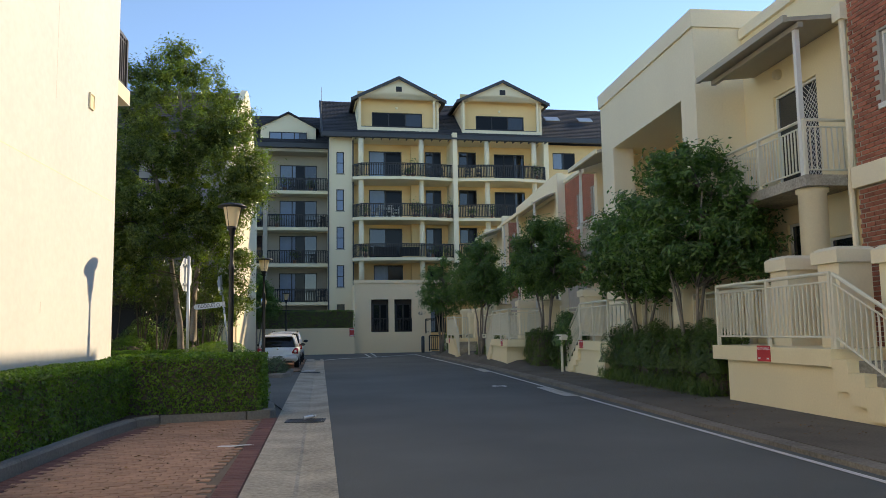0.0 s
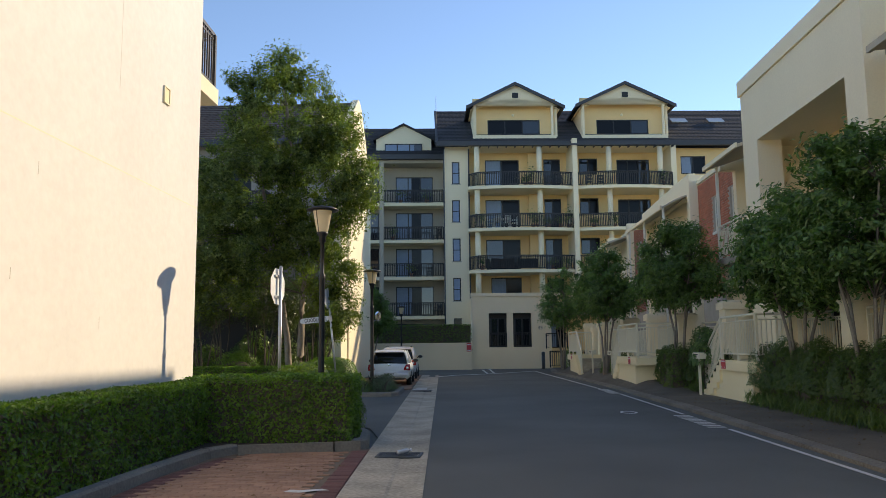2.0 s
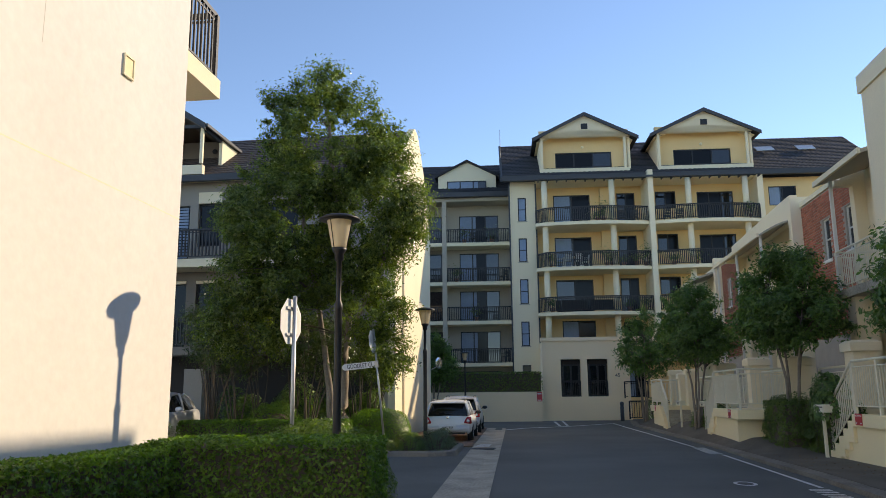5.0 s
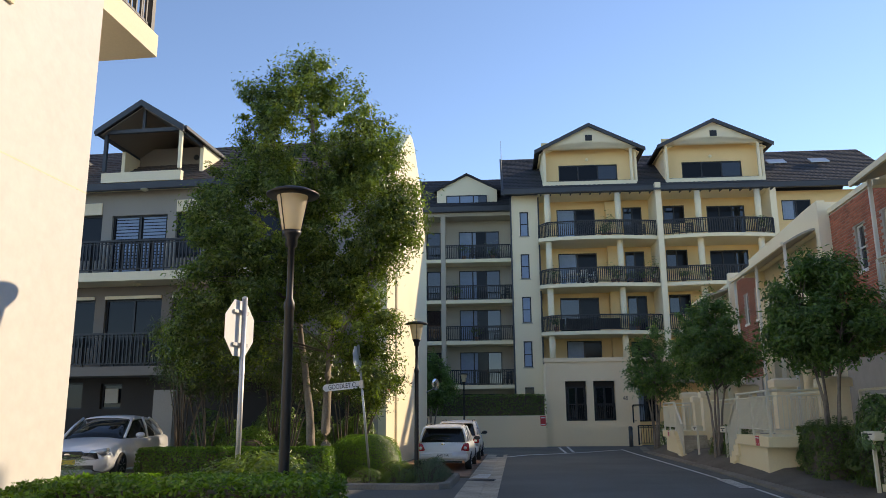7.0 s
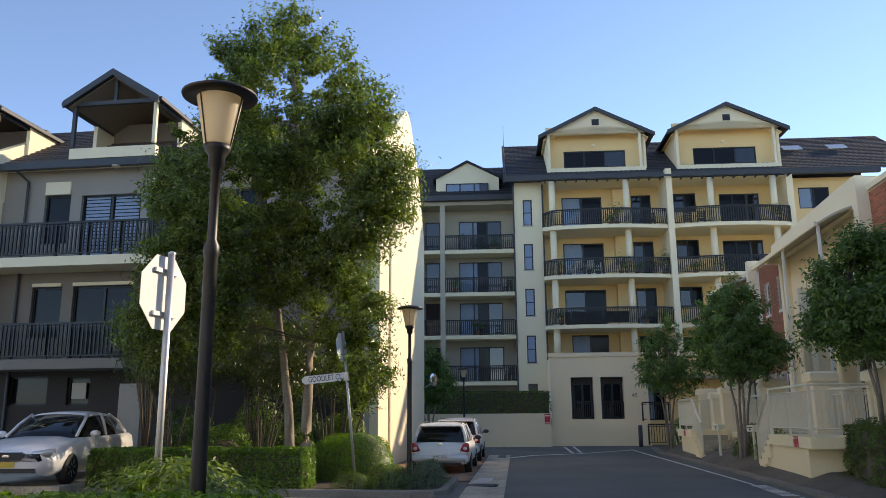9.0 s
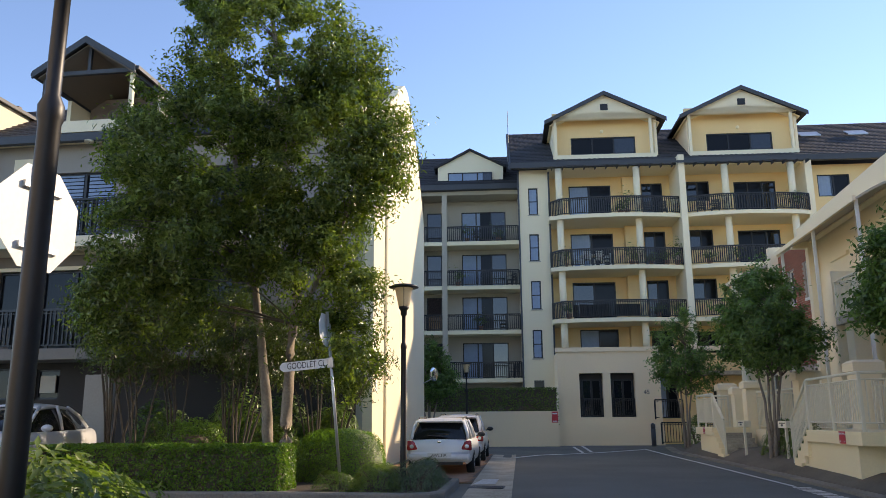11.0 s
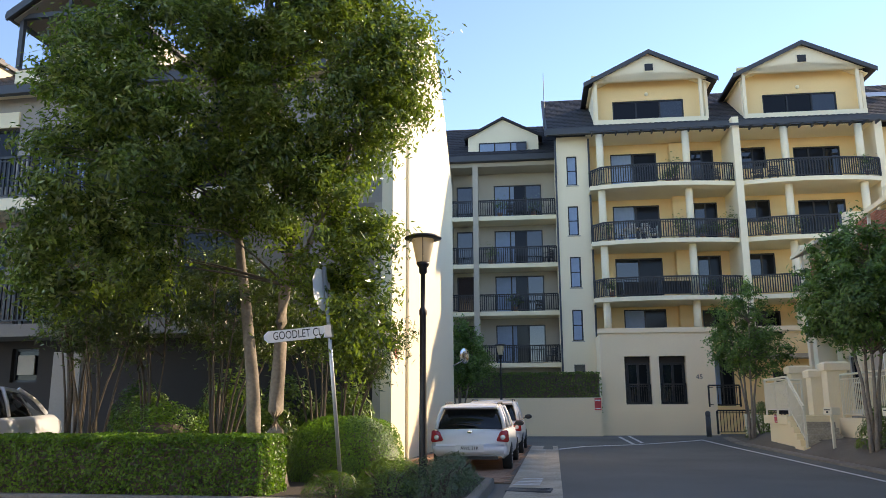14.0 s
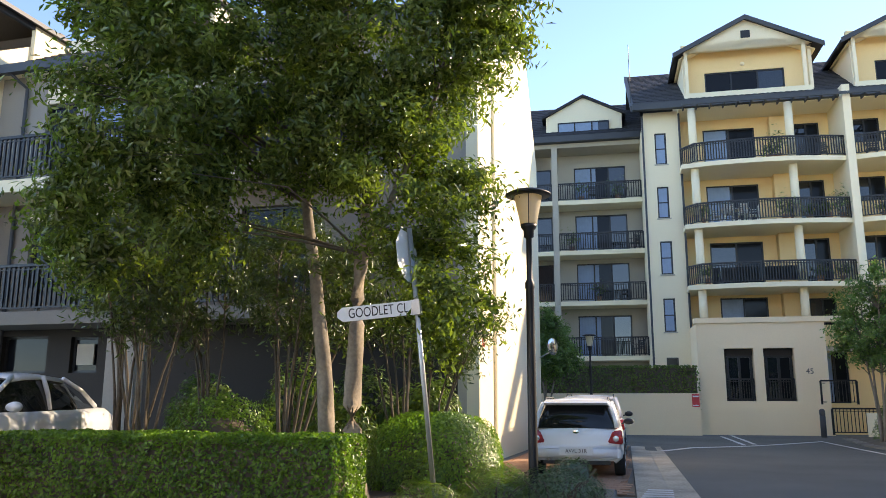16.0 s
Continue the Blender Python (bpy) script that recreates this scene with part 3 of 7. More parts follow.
# fin wall, end piers and columns
part("fin_wall", boxes((6.98, -0.55, 4.9, 7.32, 1.997, 15.85)), CREAM_PALE, apt)
part("fin_wall", boxes((14.05, -0.1, 4.9, 14.42, 1.997, 15.5)), CREAM_PALE, apt)
for i, z in enumerate(FLOORS):
    for u in (0.32, 4.72, 9.65, 13.3):
        bm = bmesh.new()
        ztop = (FLOORS[i + 1] - 0.22 if i < 3 else 15.35)
        lathe(bm, [(0.19, z if i else 4.9), (0.19, ztop)], 16, (u, 0.0 if u < 14 else 0, 0))
        part("column", bm, CREAM_PALE, apt, smooth=True)


def bowed(u0, u1, v_side, v_mid, back, n=12):
    pts = [(u0 + (u1 - u0) * k / n, v_side + (v_mid - v_side) * math.sin(math.pi * k / n) ** 0.8) for k in range(n + 1)]
    return pts


# balconies, gently bowed at the front
for z in FLOORS[1:]:
    for u0, u1 in ((-0.3, 6.98), (7.32, 14.05)):
        fr = bowed(u0, u1, -0.25, -0.75, 2)
        bm = bmesh.new()
        prism(bm, fr + [(u1, 1.997), (u0, 1.997)], z - 0.22, z, "z")
        part("balcony_slab", bm, CREAM_PALE, apt)
        rail("railing", apt, [(u0 + 0.05, 0.4)] + [(p[0], p[1] + 0.07) for p in fr][1 if u0 < 0 else 0:], z, 0.98, 0.125)

# base storey with ledge and two deep windows
base_holes = [(0.82, 2.02, 1.38, 3.62), (2.42, 3.65, 1.38, 3.62)]
apt_wall("base_wall", PEACH, -0.28, 4.95, -0.1, 4.72, -1.9, -1.5, base_holes)
part("base_return", boxes((4.7, -1.497, -0.1, 4.95, -0.302, 4.72)), PEACH, apt)
apt_wall("entry_wall", YELLOW, 4.952, 14.4, -0.1, 4.72, -0.3, 0.0, [(5.1, 6.2, 1.3, 3.6), (8.0, 9.6, 0.9, 2.9)])
window(apt, 5.1, 6.2, 1.3, 3.6, -0.2, 2, 0.4)
window(apt, 8.0, 9.6, 0.9, 2.9, -0.2, 2, 0)
part("entry_shade", boxes((5.0, 0.2, 0, 14.3, 0.25, 4.7)), DARKROOM, apt)
part("base_side", boxes((-0.28, -1.497, -0.1, 0.0, 1.997, 4.72)), PEACH, apt)
part("ledge", boxes((-0.36, -1.98, 4.722, 14.4, -1.45, 4.95)), PEACH, apt)
part("terrace_floor", boxes((0.0, -1.449, 3.5, 14.4, 1.997, 3.7)), CONCRETE, apt)
part("plinth", boxes((-0.4, -2.0, -0.1, 4.98, -1.903, 1.1)), PEACH, apt)
for h in base_holes:
    rail("window_grille", apt, [(h[0] + 0.02, -1.66), (h[1] - 0.02, -1.66)], h[2], 0.95, 0.11, bar=0.011)
    window(apt, h[0] + 0.12, h[1] - 0.04, h[2], h[3] - 0.3, -1.56, 2, 0, bar=0.09)
    part("reveal_shade", boxes((h[0], -1.45, h[2], h[1], -1.44, h[3])), DARKROOM, apt)
    # near-black panel paints the dark top of the recess
    part("soffit_shade", boxes((h[0], -1.6, h[3] - 0.3, h[1], -1.55, h[3])), BROWN_SHADE, apt)
num = part("house_number", text_mesh("45", 0.32), None, apt, "dark raised house number 45", pose(4.22, -1.91, 2.62, 90, 0, 0))
num.data.materials.append(FASCIA)

# stair tower with a column of windows
tw = [(-1.41, -0.86, 12.89, 14.5), (-1.42, -0.87, 10.15, 11.74), (-1.41, -0.85, 7.37, 9.0), (-1.4, -0.86, 4.61, 6.21), (-1.39, -0.84, 2.2, 3.4)]
apt_wall("tower_wall", CREAM_PALE, -1.9, -0.25, -0.1, 15.6, 0.8, 1.1, tw)
part("tower_side", boxes((-1.9, 1.103, -0.1, -1.65, 6.0, 15.6)), CREAM_PALE, apt)
part("tower_shade", boxes((-1.6, 1.3, 0, -0.3, 1.35, 15.6)), DARKROOM, apt)
for i, h in enumerate(tw):
    window(apt, *h, 0.86, 1, 0.97 if i < 4 else 0, transom=True, glass=GLASS if i == 2 else GLASS_DIM)
    part("sill", boxes((h[0] - 0.06, 0.75, h[2] - 0.06, h[1] + 0.06, 0.86, h[2] - 0.002)), GREYWALL, apt)
bm = bmesh.new()
tube(bm, [(-0.22, 0.62, 2), (-0.22, 0.62, 15.4)], 0.05, 8)
part("downpipe", bm, FASCIA, apt)
bm = bmesh.new()
tube(bm, [(-1.98, 0.7, 2), (-1.98, 0.7, 15.4)], 0.05, 8)
part("downpipe", bm, FASCIA, apt)

# set-back wing with balconies
RV = 5.0
wing_holes, wing_w = [], []
for z in (0.9, 3.75, 6.7, 9.5, 12.35):
    a = (-5.6, -2.7, z + 0.05, z + 2.3)
    wing_holes += [a, (-7.9, -6.9, z + 0.05, z + 2.3)]
    wing_w += [(a, 3), ((-7.9, -6.9, z + 0.05, z + 2.3), 1)]
# the recess shade is put into this wall's grey
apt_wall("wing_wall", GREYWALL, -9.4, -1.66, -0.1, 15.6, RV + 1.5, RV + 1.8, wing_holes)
part("wing_shade", boxes((-9.4, RV + 2.1, 0, -1.66, RV + 2.15, 15.6)), DARKROOM, apt)
for i, (h, n) in enumerate(wing_w):
    window(apt, *h, RV + 1.55, n, 0.42 if i % 2 == 0 else 0)
for z in (3.75, 6.7, 9.5, 12.35):
    part("balcony_slab", boxes((-8.1, RV - 0.05, z - 0.25, -1.9, RV + 1.497, z)), CREAM_PALE, apt)
    rail("railing", apt, [(-6.45, RV + 0.05), (-1.95, RV + 0.05)], z, 1.0, 0.13)
    rail("railing", apt, [(-8.05, RV + 0.05), (-6.8, RV + 0.05)], z, 1.0, 0.13)
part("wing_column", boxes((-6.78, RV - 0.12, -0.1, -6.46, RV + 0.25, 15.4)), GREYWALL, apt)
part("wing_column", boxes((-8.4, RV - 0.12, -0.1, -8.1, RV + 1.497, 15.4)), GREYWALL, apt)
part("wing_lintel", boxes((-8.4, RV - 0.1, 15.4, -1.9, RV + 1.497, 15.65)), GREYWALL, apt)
part("wing_gutter", boxes((-8.6, RV - 0.5, 15.65, -1.9, RV - 0.1, 16.0)), FASCIA, apt)


def slope(name, parent, pts, material, thick=0.12, at=None):
    """A roof pane of any outline, drawn down by its thickness."""
    bm = bmesh.new()
    top = [bm.verts.new(p) for p in pts]
    bot = [bm.verts.new((p[0], p[1], p[2] - thick)) for p in pts]
    bm.faces.new(top)
    bm.faces.new(bot[::-1])
    n = len(pts)
    for i in range(n):
        bm.faces.new((top[i], bot[i], bot[(i + 1) % n], top[(i + 1) % n]))
    bmesh.ops.recalc_face_normals(bm, faces=bm.faces)
    return part(name, bm, material, parent, at=at)


def tiled_slope(parent, p0, p1, run, rise_v, rise_z, material, course=0.33, at=None, name="roof"):
    """A roof pane from the eave line p0-p1 going back rise_v and up rise_z, laid in wavy tile courses that overlap."""
    bm = bmesh.new()
    ln = math.hypot(rise_v, rise_z)
    n = max(2, round(ln / course))
    w = p1[0] - p0[0]
    m = max(2, int(abs(w) / 0.15))
    for k in range(n):
        a, b = k / n, (k + 1.12) / n
        lift = 0.035
        lo, hi = [], []
        for j in range(m + 1):
            s = j / m
            x = p0[0] + w * s
            wave = 0.02 * (j % 2)
            y0 = p0[1] + (p1[1] - p0[1]) * s
            z0 = p0[2] + (p1[2] - p0[2]) * s
            lo.append(bm.verts.new((x, y0 + rise_v * a, z0 + rise_z * a + lift + wave)))
            hi.append(bm.verts.new((x, y0 + rise_v * min(b, 1), z0 + rise_z * min(b, 1) + wave * 0.5)))
        dn = [bm.verts.new((v.co.x, v.co.y, v.co.z - 0.05)) for v in lo]
        for j in range(m):
            bm.faces.new((lo[j], lo[j + 1], hi[j + 1], hi[j]))
            bm.faces.new((dn[j], dn[j + 1], lo[j + 1], lo[j]))
    ob = part(name, bm, material, parent, at=at)
    ob["kind"] = "stuff"
    return ob


# roofs
tiled_slope(apt, (-2.45, 0.1, 15.75), (22.5, 0.1, 15.75), 0, 6.0, 4.1, TILE)
slope("roof_back", apt, [(-2.45, 6.1, 19.8), (22.5, 6.1, 19.8), (22.5, 12.1, 15.7), (-2.45, 12.1, 15.7)], TILE)
part("fascia", boxes((-2.45, -0.15, 15.45, 19.5, 0.12, 15.78)), FASCIA, apt)
part("eave_lining", boxes((-0.25, 0.12, 15.42, 14.4, 2.3, 15.5)), CREAM_PALE, apt)
bm = bmesh.new()
tube(bm, [(-2.5, 0.4, 15.6), (-2.5, 0.4, 19.2)], [0.035, 0.012], 6)
part("roof_spike", bm, FASCIA, apt)
slope("verge", apt, [(-2.55, -0.1, 15.7), (-2.4, -0.1, 15.7), (-2.4, 6.1, 19.9), (-2.55, 6.1, 19.9)], FASCIA, 0.3)
tiled_slope(apt, (-9.6, RV - 0.3, 16.0), (-1.7, RV - 0.3, 16.0), 0, 4.0, 3.2, TILE)
# pergola slats over the top balconies
for k in range(24):
    u = -0.1 + 14.2 * k / 23
    part("pergola_slat", boxes((u, -0.75, 15.28, u + 0.06, 0.0, 15.42)), FASCIA, apt)
part("pergola_beam", boxes((-0.2, -0.82, 15.3, 14.1, -0.752, 15.42)), FASCIA, apt)


def gable(parent, uc, half, v, zb, ze, za, back, posts, wz, lab="gable"):
    """A roof gable over a terrace: pediment with a small dark vent, raking fascias, posts, sill, recessed wall with a window band."""
    g = part(lab, boxes((uc - half + 0.45, v + 0.1, zb - 0.28, uc + half - 0.6, v + 0.4, zb)), CREAM_PALE, parent)
    zt = ze + 0.15
    # pediment
    bm = bmesh.new()
    hw = half - 0.28
    zk = ze + 0.05 + 0.28 * (za - ze) / half
    arch = [(uc - hw + 2 * hw * k / 10, zk + (0.42 * math.sin(math.pi * k / 10)) ** 1.0 * 0.9) for k in range(11)]
    prism(bm, [(uc + hw, zk - 0.1), (uc, za - 0.12), (uc - hw, zk - 0.1)] + arch, v + 0.12, v + 0.3)
    part("pediment", bm, CREAM_PALE, g)
    part("vent", boxes((uc - 0.22, v + 0.07, za - 1.1, uc + 0.22, v + 0.118, za - 0.72)), FRAME, g)
    for s in (-1, 1):
        slope("roof_pane", g, [(uc, v - 0.1, za), (uc + s * half, v - 0.1, ze), (uc + s * half, back, ze), (uc, back, za)], TILE, 0.14)
        slope("rake", g, [(uc, v - 0.16, za + 0.03), (uc + s * (half + 0.03), v - 0.16, ze + 0.02), (uc + s * (half + 0.03), v - 0.102, ze + 0.02), (uc, v - 0.102, za + 0.03)], FASCIA, 0.24)
        slope("soffit", g, [(uc, v + 0.31, za - 0.35), (uc + s * (half - 0.3), v + 0.31, ze - 0.12), (uc + s * (half - 0.3), back, ze - 0.12), (uc, back, za - 0.35)], CREAM_PALE, 0.05)
        part("cheek", boxes((uc + s * (half - 0.55) - 0.08, v + 0.45, zb - 0.3, uc + s * (half - 0.55) + 0.08, back, ze + 0.1)), CREAM_PALE, g)
    for p in posts:
        part("post", boxes((p - 0.08, v + 0.15, zb, p + 0.08, v + 0.31, zk + 0.12)), CREAM_PALE, g)
    bm = bmesh.new()
    slab_with_holes(bm, uc - half + 0.5, uc + half - 0.5, zb - 0.3, za - 0.9, v + 0.9, v + 1.1, [(uc - 1.95, uc + 1.85, wz[0], wz[1])])
    part("gable_wall", bm, YELLOW, g)
    window(g, uc - 1.95, uc + 1.85, wz[0], wz[1], v + 0.95, 3, 0)
    part("gable_shade", boxes((uc - 2.5, v + 1.35, zb - 0.3, uc + 2.5, v + 1.4, za - 1.2)), DARKROOM, g)
    bm = bmesh.new()
    lathe(bm, [(0.1, 0), (0.1, 0.06), (0.04, 0.09)], 12)
    bmesh.ops.rotate(bm, verts=bm.verts, cent=(0, 0, 0), matrix=Matrix.Rotation(radians(90), 3, "X"))
    bmesh.ops.translate(bm, verts=bm.verts, vec=(uc - 0.1, v + 0.89, wz[1] + 0.35))
    part("wall_lamp", bm, CREAM_PALE, g)


gable(apt, 3.2, 3.52, 0.55, 16.42, 18.5, 20.25, 7.0, (0.3, 5.85), (16.55, 17.75), "gable")
gable(apt, 11.15, 3.62, 0.55, 16.42, 18.6, 20.3, 7.0, (8.1, 13.9), (16.55, 17.75), "gable")
# small dormer of the set-back wing
bm = bmesh.new()
prism(bm, [(-7.05, 16.0), (-2.8, 16.0), (-2.8, 17.45), (-4.93, 18.5), (-7.05, 17.45)], RV + 0.3, RV + 0.5)
dm = part("dormer", bm, CREAM_PALE, apt)
for s in (-1, 1):
    slope("roof_pane", dm, [(-4.93, RV + 0.1, 18.62), (-4.93 + s * 2.35, RV + 0.1, 17.4), (-4.93 + s * 2.35, RV + 4, 17.4), (-4.93, RV + 4, 18.62)], TILE, 0.14)
window(dm, -6.39, -3.51, 16.2, 17.0, RV + 0.2, 3, 0.8)
# wall to the far side of the balconies
apt_wall("end_bay", YELLOW, 14.42, 22.3, -0.1, 15.5, 1.0, 1.3, [(15.1, 16.9, 13.6, 14.9)])
window(apt, 15.1, 16.9, 13.6, 14.9, 1.05, 2, 0.4)
part("end_bay_shade", boxes((14.5, 1.5, 0, 22.3, 1.55, 15.5)), DARKROOM, apt)
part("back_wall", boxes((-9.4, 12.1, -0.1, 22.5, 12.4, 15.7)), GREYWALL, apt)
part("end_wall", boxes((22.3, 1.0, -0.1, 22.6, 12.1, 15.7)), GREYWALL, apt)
for u in (15.4, 18.2):
    slope("skylight", apt, [(u, 3.35, 18.185), (u + 1.2, 3.35, 18.185), (u + 1.2, 3.95, 18.587), (u, 3.95, 18.587)], STEEL, 0.08)

# low wall, hedge bed and sign before the wing
setting("wall_garden", boxes((-12, -2.95, -0.1, -0.4, -2.67, 1.7)), PEACH, "low cream rendered garden wall", "wall", FAR_AT)
# ---- left apartment wing behind the tree ----
wing = thing("apartment_wing", "cream rendered flats in shade with gabled dormer and balconies", "building")
bm = bmesh.new()
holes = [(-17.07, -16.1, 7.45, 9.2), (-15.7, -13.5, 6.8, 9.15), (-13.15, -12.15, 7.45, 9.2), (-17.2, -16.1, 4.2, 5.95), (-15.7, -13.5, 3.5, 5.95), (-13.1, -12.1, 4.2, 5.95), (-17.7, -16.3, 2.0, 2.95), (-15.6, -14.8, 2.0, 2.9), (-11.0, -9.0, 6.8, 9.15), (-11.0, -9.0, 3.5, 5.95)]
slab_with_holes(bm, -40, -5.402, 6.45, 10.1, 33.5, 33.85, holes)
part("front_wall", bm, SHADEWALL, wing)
# shade below the balcony slab is put into this storey's colour
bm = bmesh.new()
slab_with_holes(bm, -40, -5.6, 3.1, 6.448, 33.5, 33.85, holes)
part("middle_storey_wall", bm, TAUPE_SHADE, wing)
# the dark undercroft is painted as a near-black wall
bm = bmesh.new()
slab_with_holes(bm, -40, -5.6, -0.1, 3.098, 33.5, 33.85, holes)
part("ground_storey_wall", bm, BROWN_SHADE, wing)
part("corner_wall", boxes((-5.598, 33.5, -0.1, -5.402, 33.85, 6.448)), GREYWALL, wing)
# dark sheet painting the gloom inside the flats
part("room_shade", boxes((-39, 34.3, 0, -5.5, 34.35, 10)), DARKROOM, wing)
for i, h in enumerate(holes):
    wf = window(wing, *h, 33.62, 2 if h[1] - h[0] > 1.5 else 1, 0, glass=GLASS_DIM)
    if i == 1:
        for k in range(18):
            for a, b in ((h[0] + 0.12, h[0] + 1.0), (h[0] + 1.2, h[1] - 0.12)):
                part("louvre", boxes((a, 33.645, h[2] + 0.1 + k * 0.125, b, 33.658, h[2] + 0.19 + k * 0.125)), SHEEN_BLUE, wf)
for z, x0, x1 in ((6.75, -18.6, -8.0), (3.42, -18.6, -8.0)):
    part("balcony_slab", boxes((x0, 32.3, z - 0.32, x1, 33.498, z)), CREAM_PALE if z > 5 else TAUPE_SHADE, wing)
    rail("railing", wing, [(x0 + 0.05, 33.4), (x0 + 0.05, 32.36), (x1 - 0.05, 32.36), (x1 - 0.05, 33.4)], z, 1.15, 0.14)
    for x in (-15.75, -14.6, -13.45):
        part("rail_post", boxes((x - 0.045, 32.40, z - 0.1, x + 0.045, 32.47, z + 1.15)), BLACK, wing)
part("gutter", boxes((-40, 32.9, 10.0, -5.41, 33.1, 10.25)), FASCIA, wing)
part("eave_lining", boxes((-40, 33.1, 10.102, -5.41, 33.85, 10.16)), CREAM_PALE, wing)
tiled_slope(wing, (-40, 33.0, 10.2), (-5.42, 33.0, 10.2), 0, 5.1, 3.2, TILEBROWN)
slope("roof_back", wing, [(-40, 38.1, 13.4), (-5.42, 38.1, 13.4), (-5.42, 43, 10.0), (-40, 43, 10.0)], TILE)
# flank wall with its curved parapet
bm = bmesh.new()
para = [(33.5, -0.1), (33.5, 10.6)] + [(33.5 + 4.3 * k / 8, 10.6 + 2.7 * (k / 8) ** 1.15) for k in range(1, 9)] + [(38.3, 13.6), (38.9, 13.6), (39.4, 13.4), (41.0, 12.1), (42.9, 9.3), (42.9, -0.1)]
prism(bm, para, -5.4, -5.12, "x")
part("flank_wall", bm, CREAM_PALE, wing)
part("rear_wall", boxes((-40, 42.9, -0.1, -5.402, 43.2, 10.0)), GREYWALL, wing)
# dormer terrace gable
def left_gable(uc):
    g = part("dormer", boxes((uc - 1.64, 32.9, 10.28, uc + 1.5, 33.12, 10.66)), CREAM_PALE, wing)
    za, ze, half = 13.3, 12.2, 1.74
    for s in (-1, 1):
        slope("roof_pane", g, [(uc, 32.5, za), (uc + s * half, 32.5, ze), (uc + s * half, 37.5, ze), (uc, 37.5, za)], TILEBROWN, 0.1)
        slope("lining", g, [(uc, 32.6, za - 0.2), (uc + s * (half - 0.12), 32.6, ze - 0.12), (uc + s * (half - 0.12), 37.2, ze - 0.12), (uc, 37.2, za - 0.2)], TAUPE_SHADE, 0.04)
        slope("rake", g, [(uc, 32.42, za + 0.03), (uc + s * half, 32.42, ze + 0.03), (uc + s * half, 32.498, ze + 0.03), (uc, 32.498, za + 0.03)], FASCIA, 0.24)
        slope("gutter", g, [(uc + s * half, 32.5, ze + 0.02), (uc + s * (half + 0.09), 32.5, ze + 0.02), (uc + s * (half + 0.09), 36.8, ze + 0.02), (uc + s * half, 36.8, ze + 0.02)], FASCIA, 0.12)
        part("post", boxes((uc + s * 1.48 - 0.06, 32.75, 10.685, uc + s * 1.48 + 0.06, 32.87, ze - 0.05)), FASCIA if s < 0 else CREAM_PALE, g)
        part("cheek", boxes((uc + s * 1.62 - 0.07, 34.3, 10.3, uc + s * 1.62 + 0.07, 37, ze - 0.1)), CREAM_PALE, g)
        part("side_beam", boxes((uc + s * 1.6 - 0.06, 32.88, ze - 0.2, uc + s * 1.6 + 0.06, 36.6, ze - 0.08)), FASCIA, g)
    part("tie_beam", boxes((uc - 1.54, 32.72, ze - 0.06, uc + 1.54, 32.84, ze + 0.08)), FASCIA, g)
    part("king_post", boxes((uc - 0.05, 32.73, ze + 0.082, uc + 0.05, 32.83, za - 0.22)), FASCIA, g)
    bm = bmesh.new()
    slab_with_holes(bm, uc - 1.54, uc + 1.54, 10.3, 12.45, 35.4, 35.6, [(uc - 0.3, uc + 1.4, 10.5, 11.5)])
    part("gable_wall", bm, TAUPE_SHADE, g)
    window(g, uc - 0.3, uc + 1.4, 10.5, 11.5, 35.45, 2)
    part("window_trim", boxes((uc - 0.42, 35.36, 11.502, uc + 1.46, 35.398, 11.6)), CREAM_PALE, g)
    bm = bmesh.new()
    lathe(bm, [(0.11, 0), (0.11, 0.05), (0.04, 0.08)], 12)
    bmesh.ops.rotate(bm, verts=bm.verts, cent=(0, 0, 0), matrix=Matrix.Rotation(radians(90), 3, "X"))
    bmesh.ops.translate(bm, verts=bm.verts, vec=(uc + 0.9, 35.39, 12.0))
    part("wall_lamp", bm, FRAME, g)


left_gable(-14.3)
left_gable(-20.2)
bm = bmesh.new()
prism(bm, [(32.35, 3.1), (32.35, 9.5), (32.6, 10.55), (33.3, 10.9), (35.2, 12.0), (37.6, 12.6), (37.6, 9.0), (33.45, 9.0), (33.45, 3.1)], -19.0, -18.62, "x")
part("party_parapet", bm, CREAM_PALE, wing)
part("parapet_band", boxes((-19.04, 32.3, 8.85, -18.58, 32.6, 9.0)), CREAM_PALE, wing)
for h in (holes[0], holes[2], holes[3], holes[5]):
    part("pelmet", boxes((h[0] + 0.02, 33.44, h[3] + 0.004, h[1] - 0.02, 33.498, h[3] + (0.46 if h[3] > 8 else 0.12))), CREAM_PALE, wing)
part("pelmet", boxes((holes[4][0], 33.44, holes[4][3] + 0.004, holes[4][1], 33.498, holes[4][3] + 0.12)), CREAM_PALE, wing)
for z in (9.85, 6.28):
    bm = bmesh.new()
    lathe(bm, [(0.14, 0), (0.14, -0.05), (0.06, -0.09)], 14, (-14.2, 32.95, z + 0.14))
    part("ceiling_lamp", bm, LAMPSHADE, wing)
bm = bmesh.new()
tube(bm, [(-17.95, 32.95, 10.05), (-17.7, 33.4, 9.7), (-17.7, 33.44, 0.4)], 0.05, 8)
part("downpipe", bm, FASCIA, wing)
# short wall on the forecourt, and a blind left half down
setting("wall_forecourt", boxes((-11.7, 29.9, 0.2, -11.05, 30.2, 2.5)), SHADEWALL, "short pale rendered wall beside the parked sedan", "wall")
part("half_blind", boxes((-15.45, 33.56, 2.2, -14.95, 33.6, 2.72)), GREYWALL, wing)
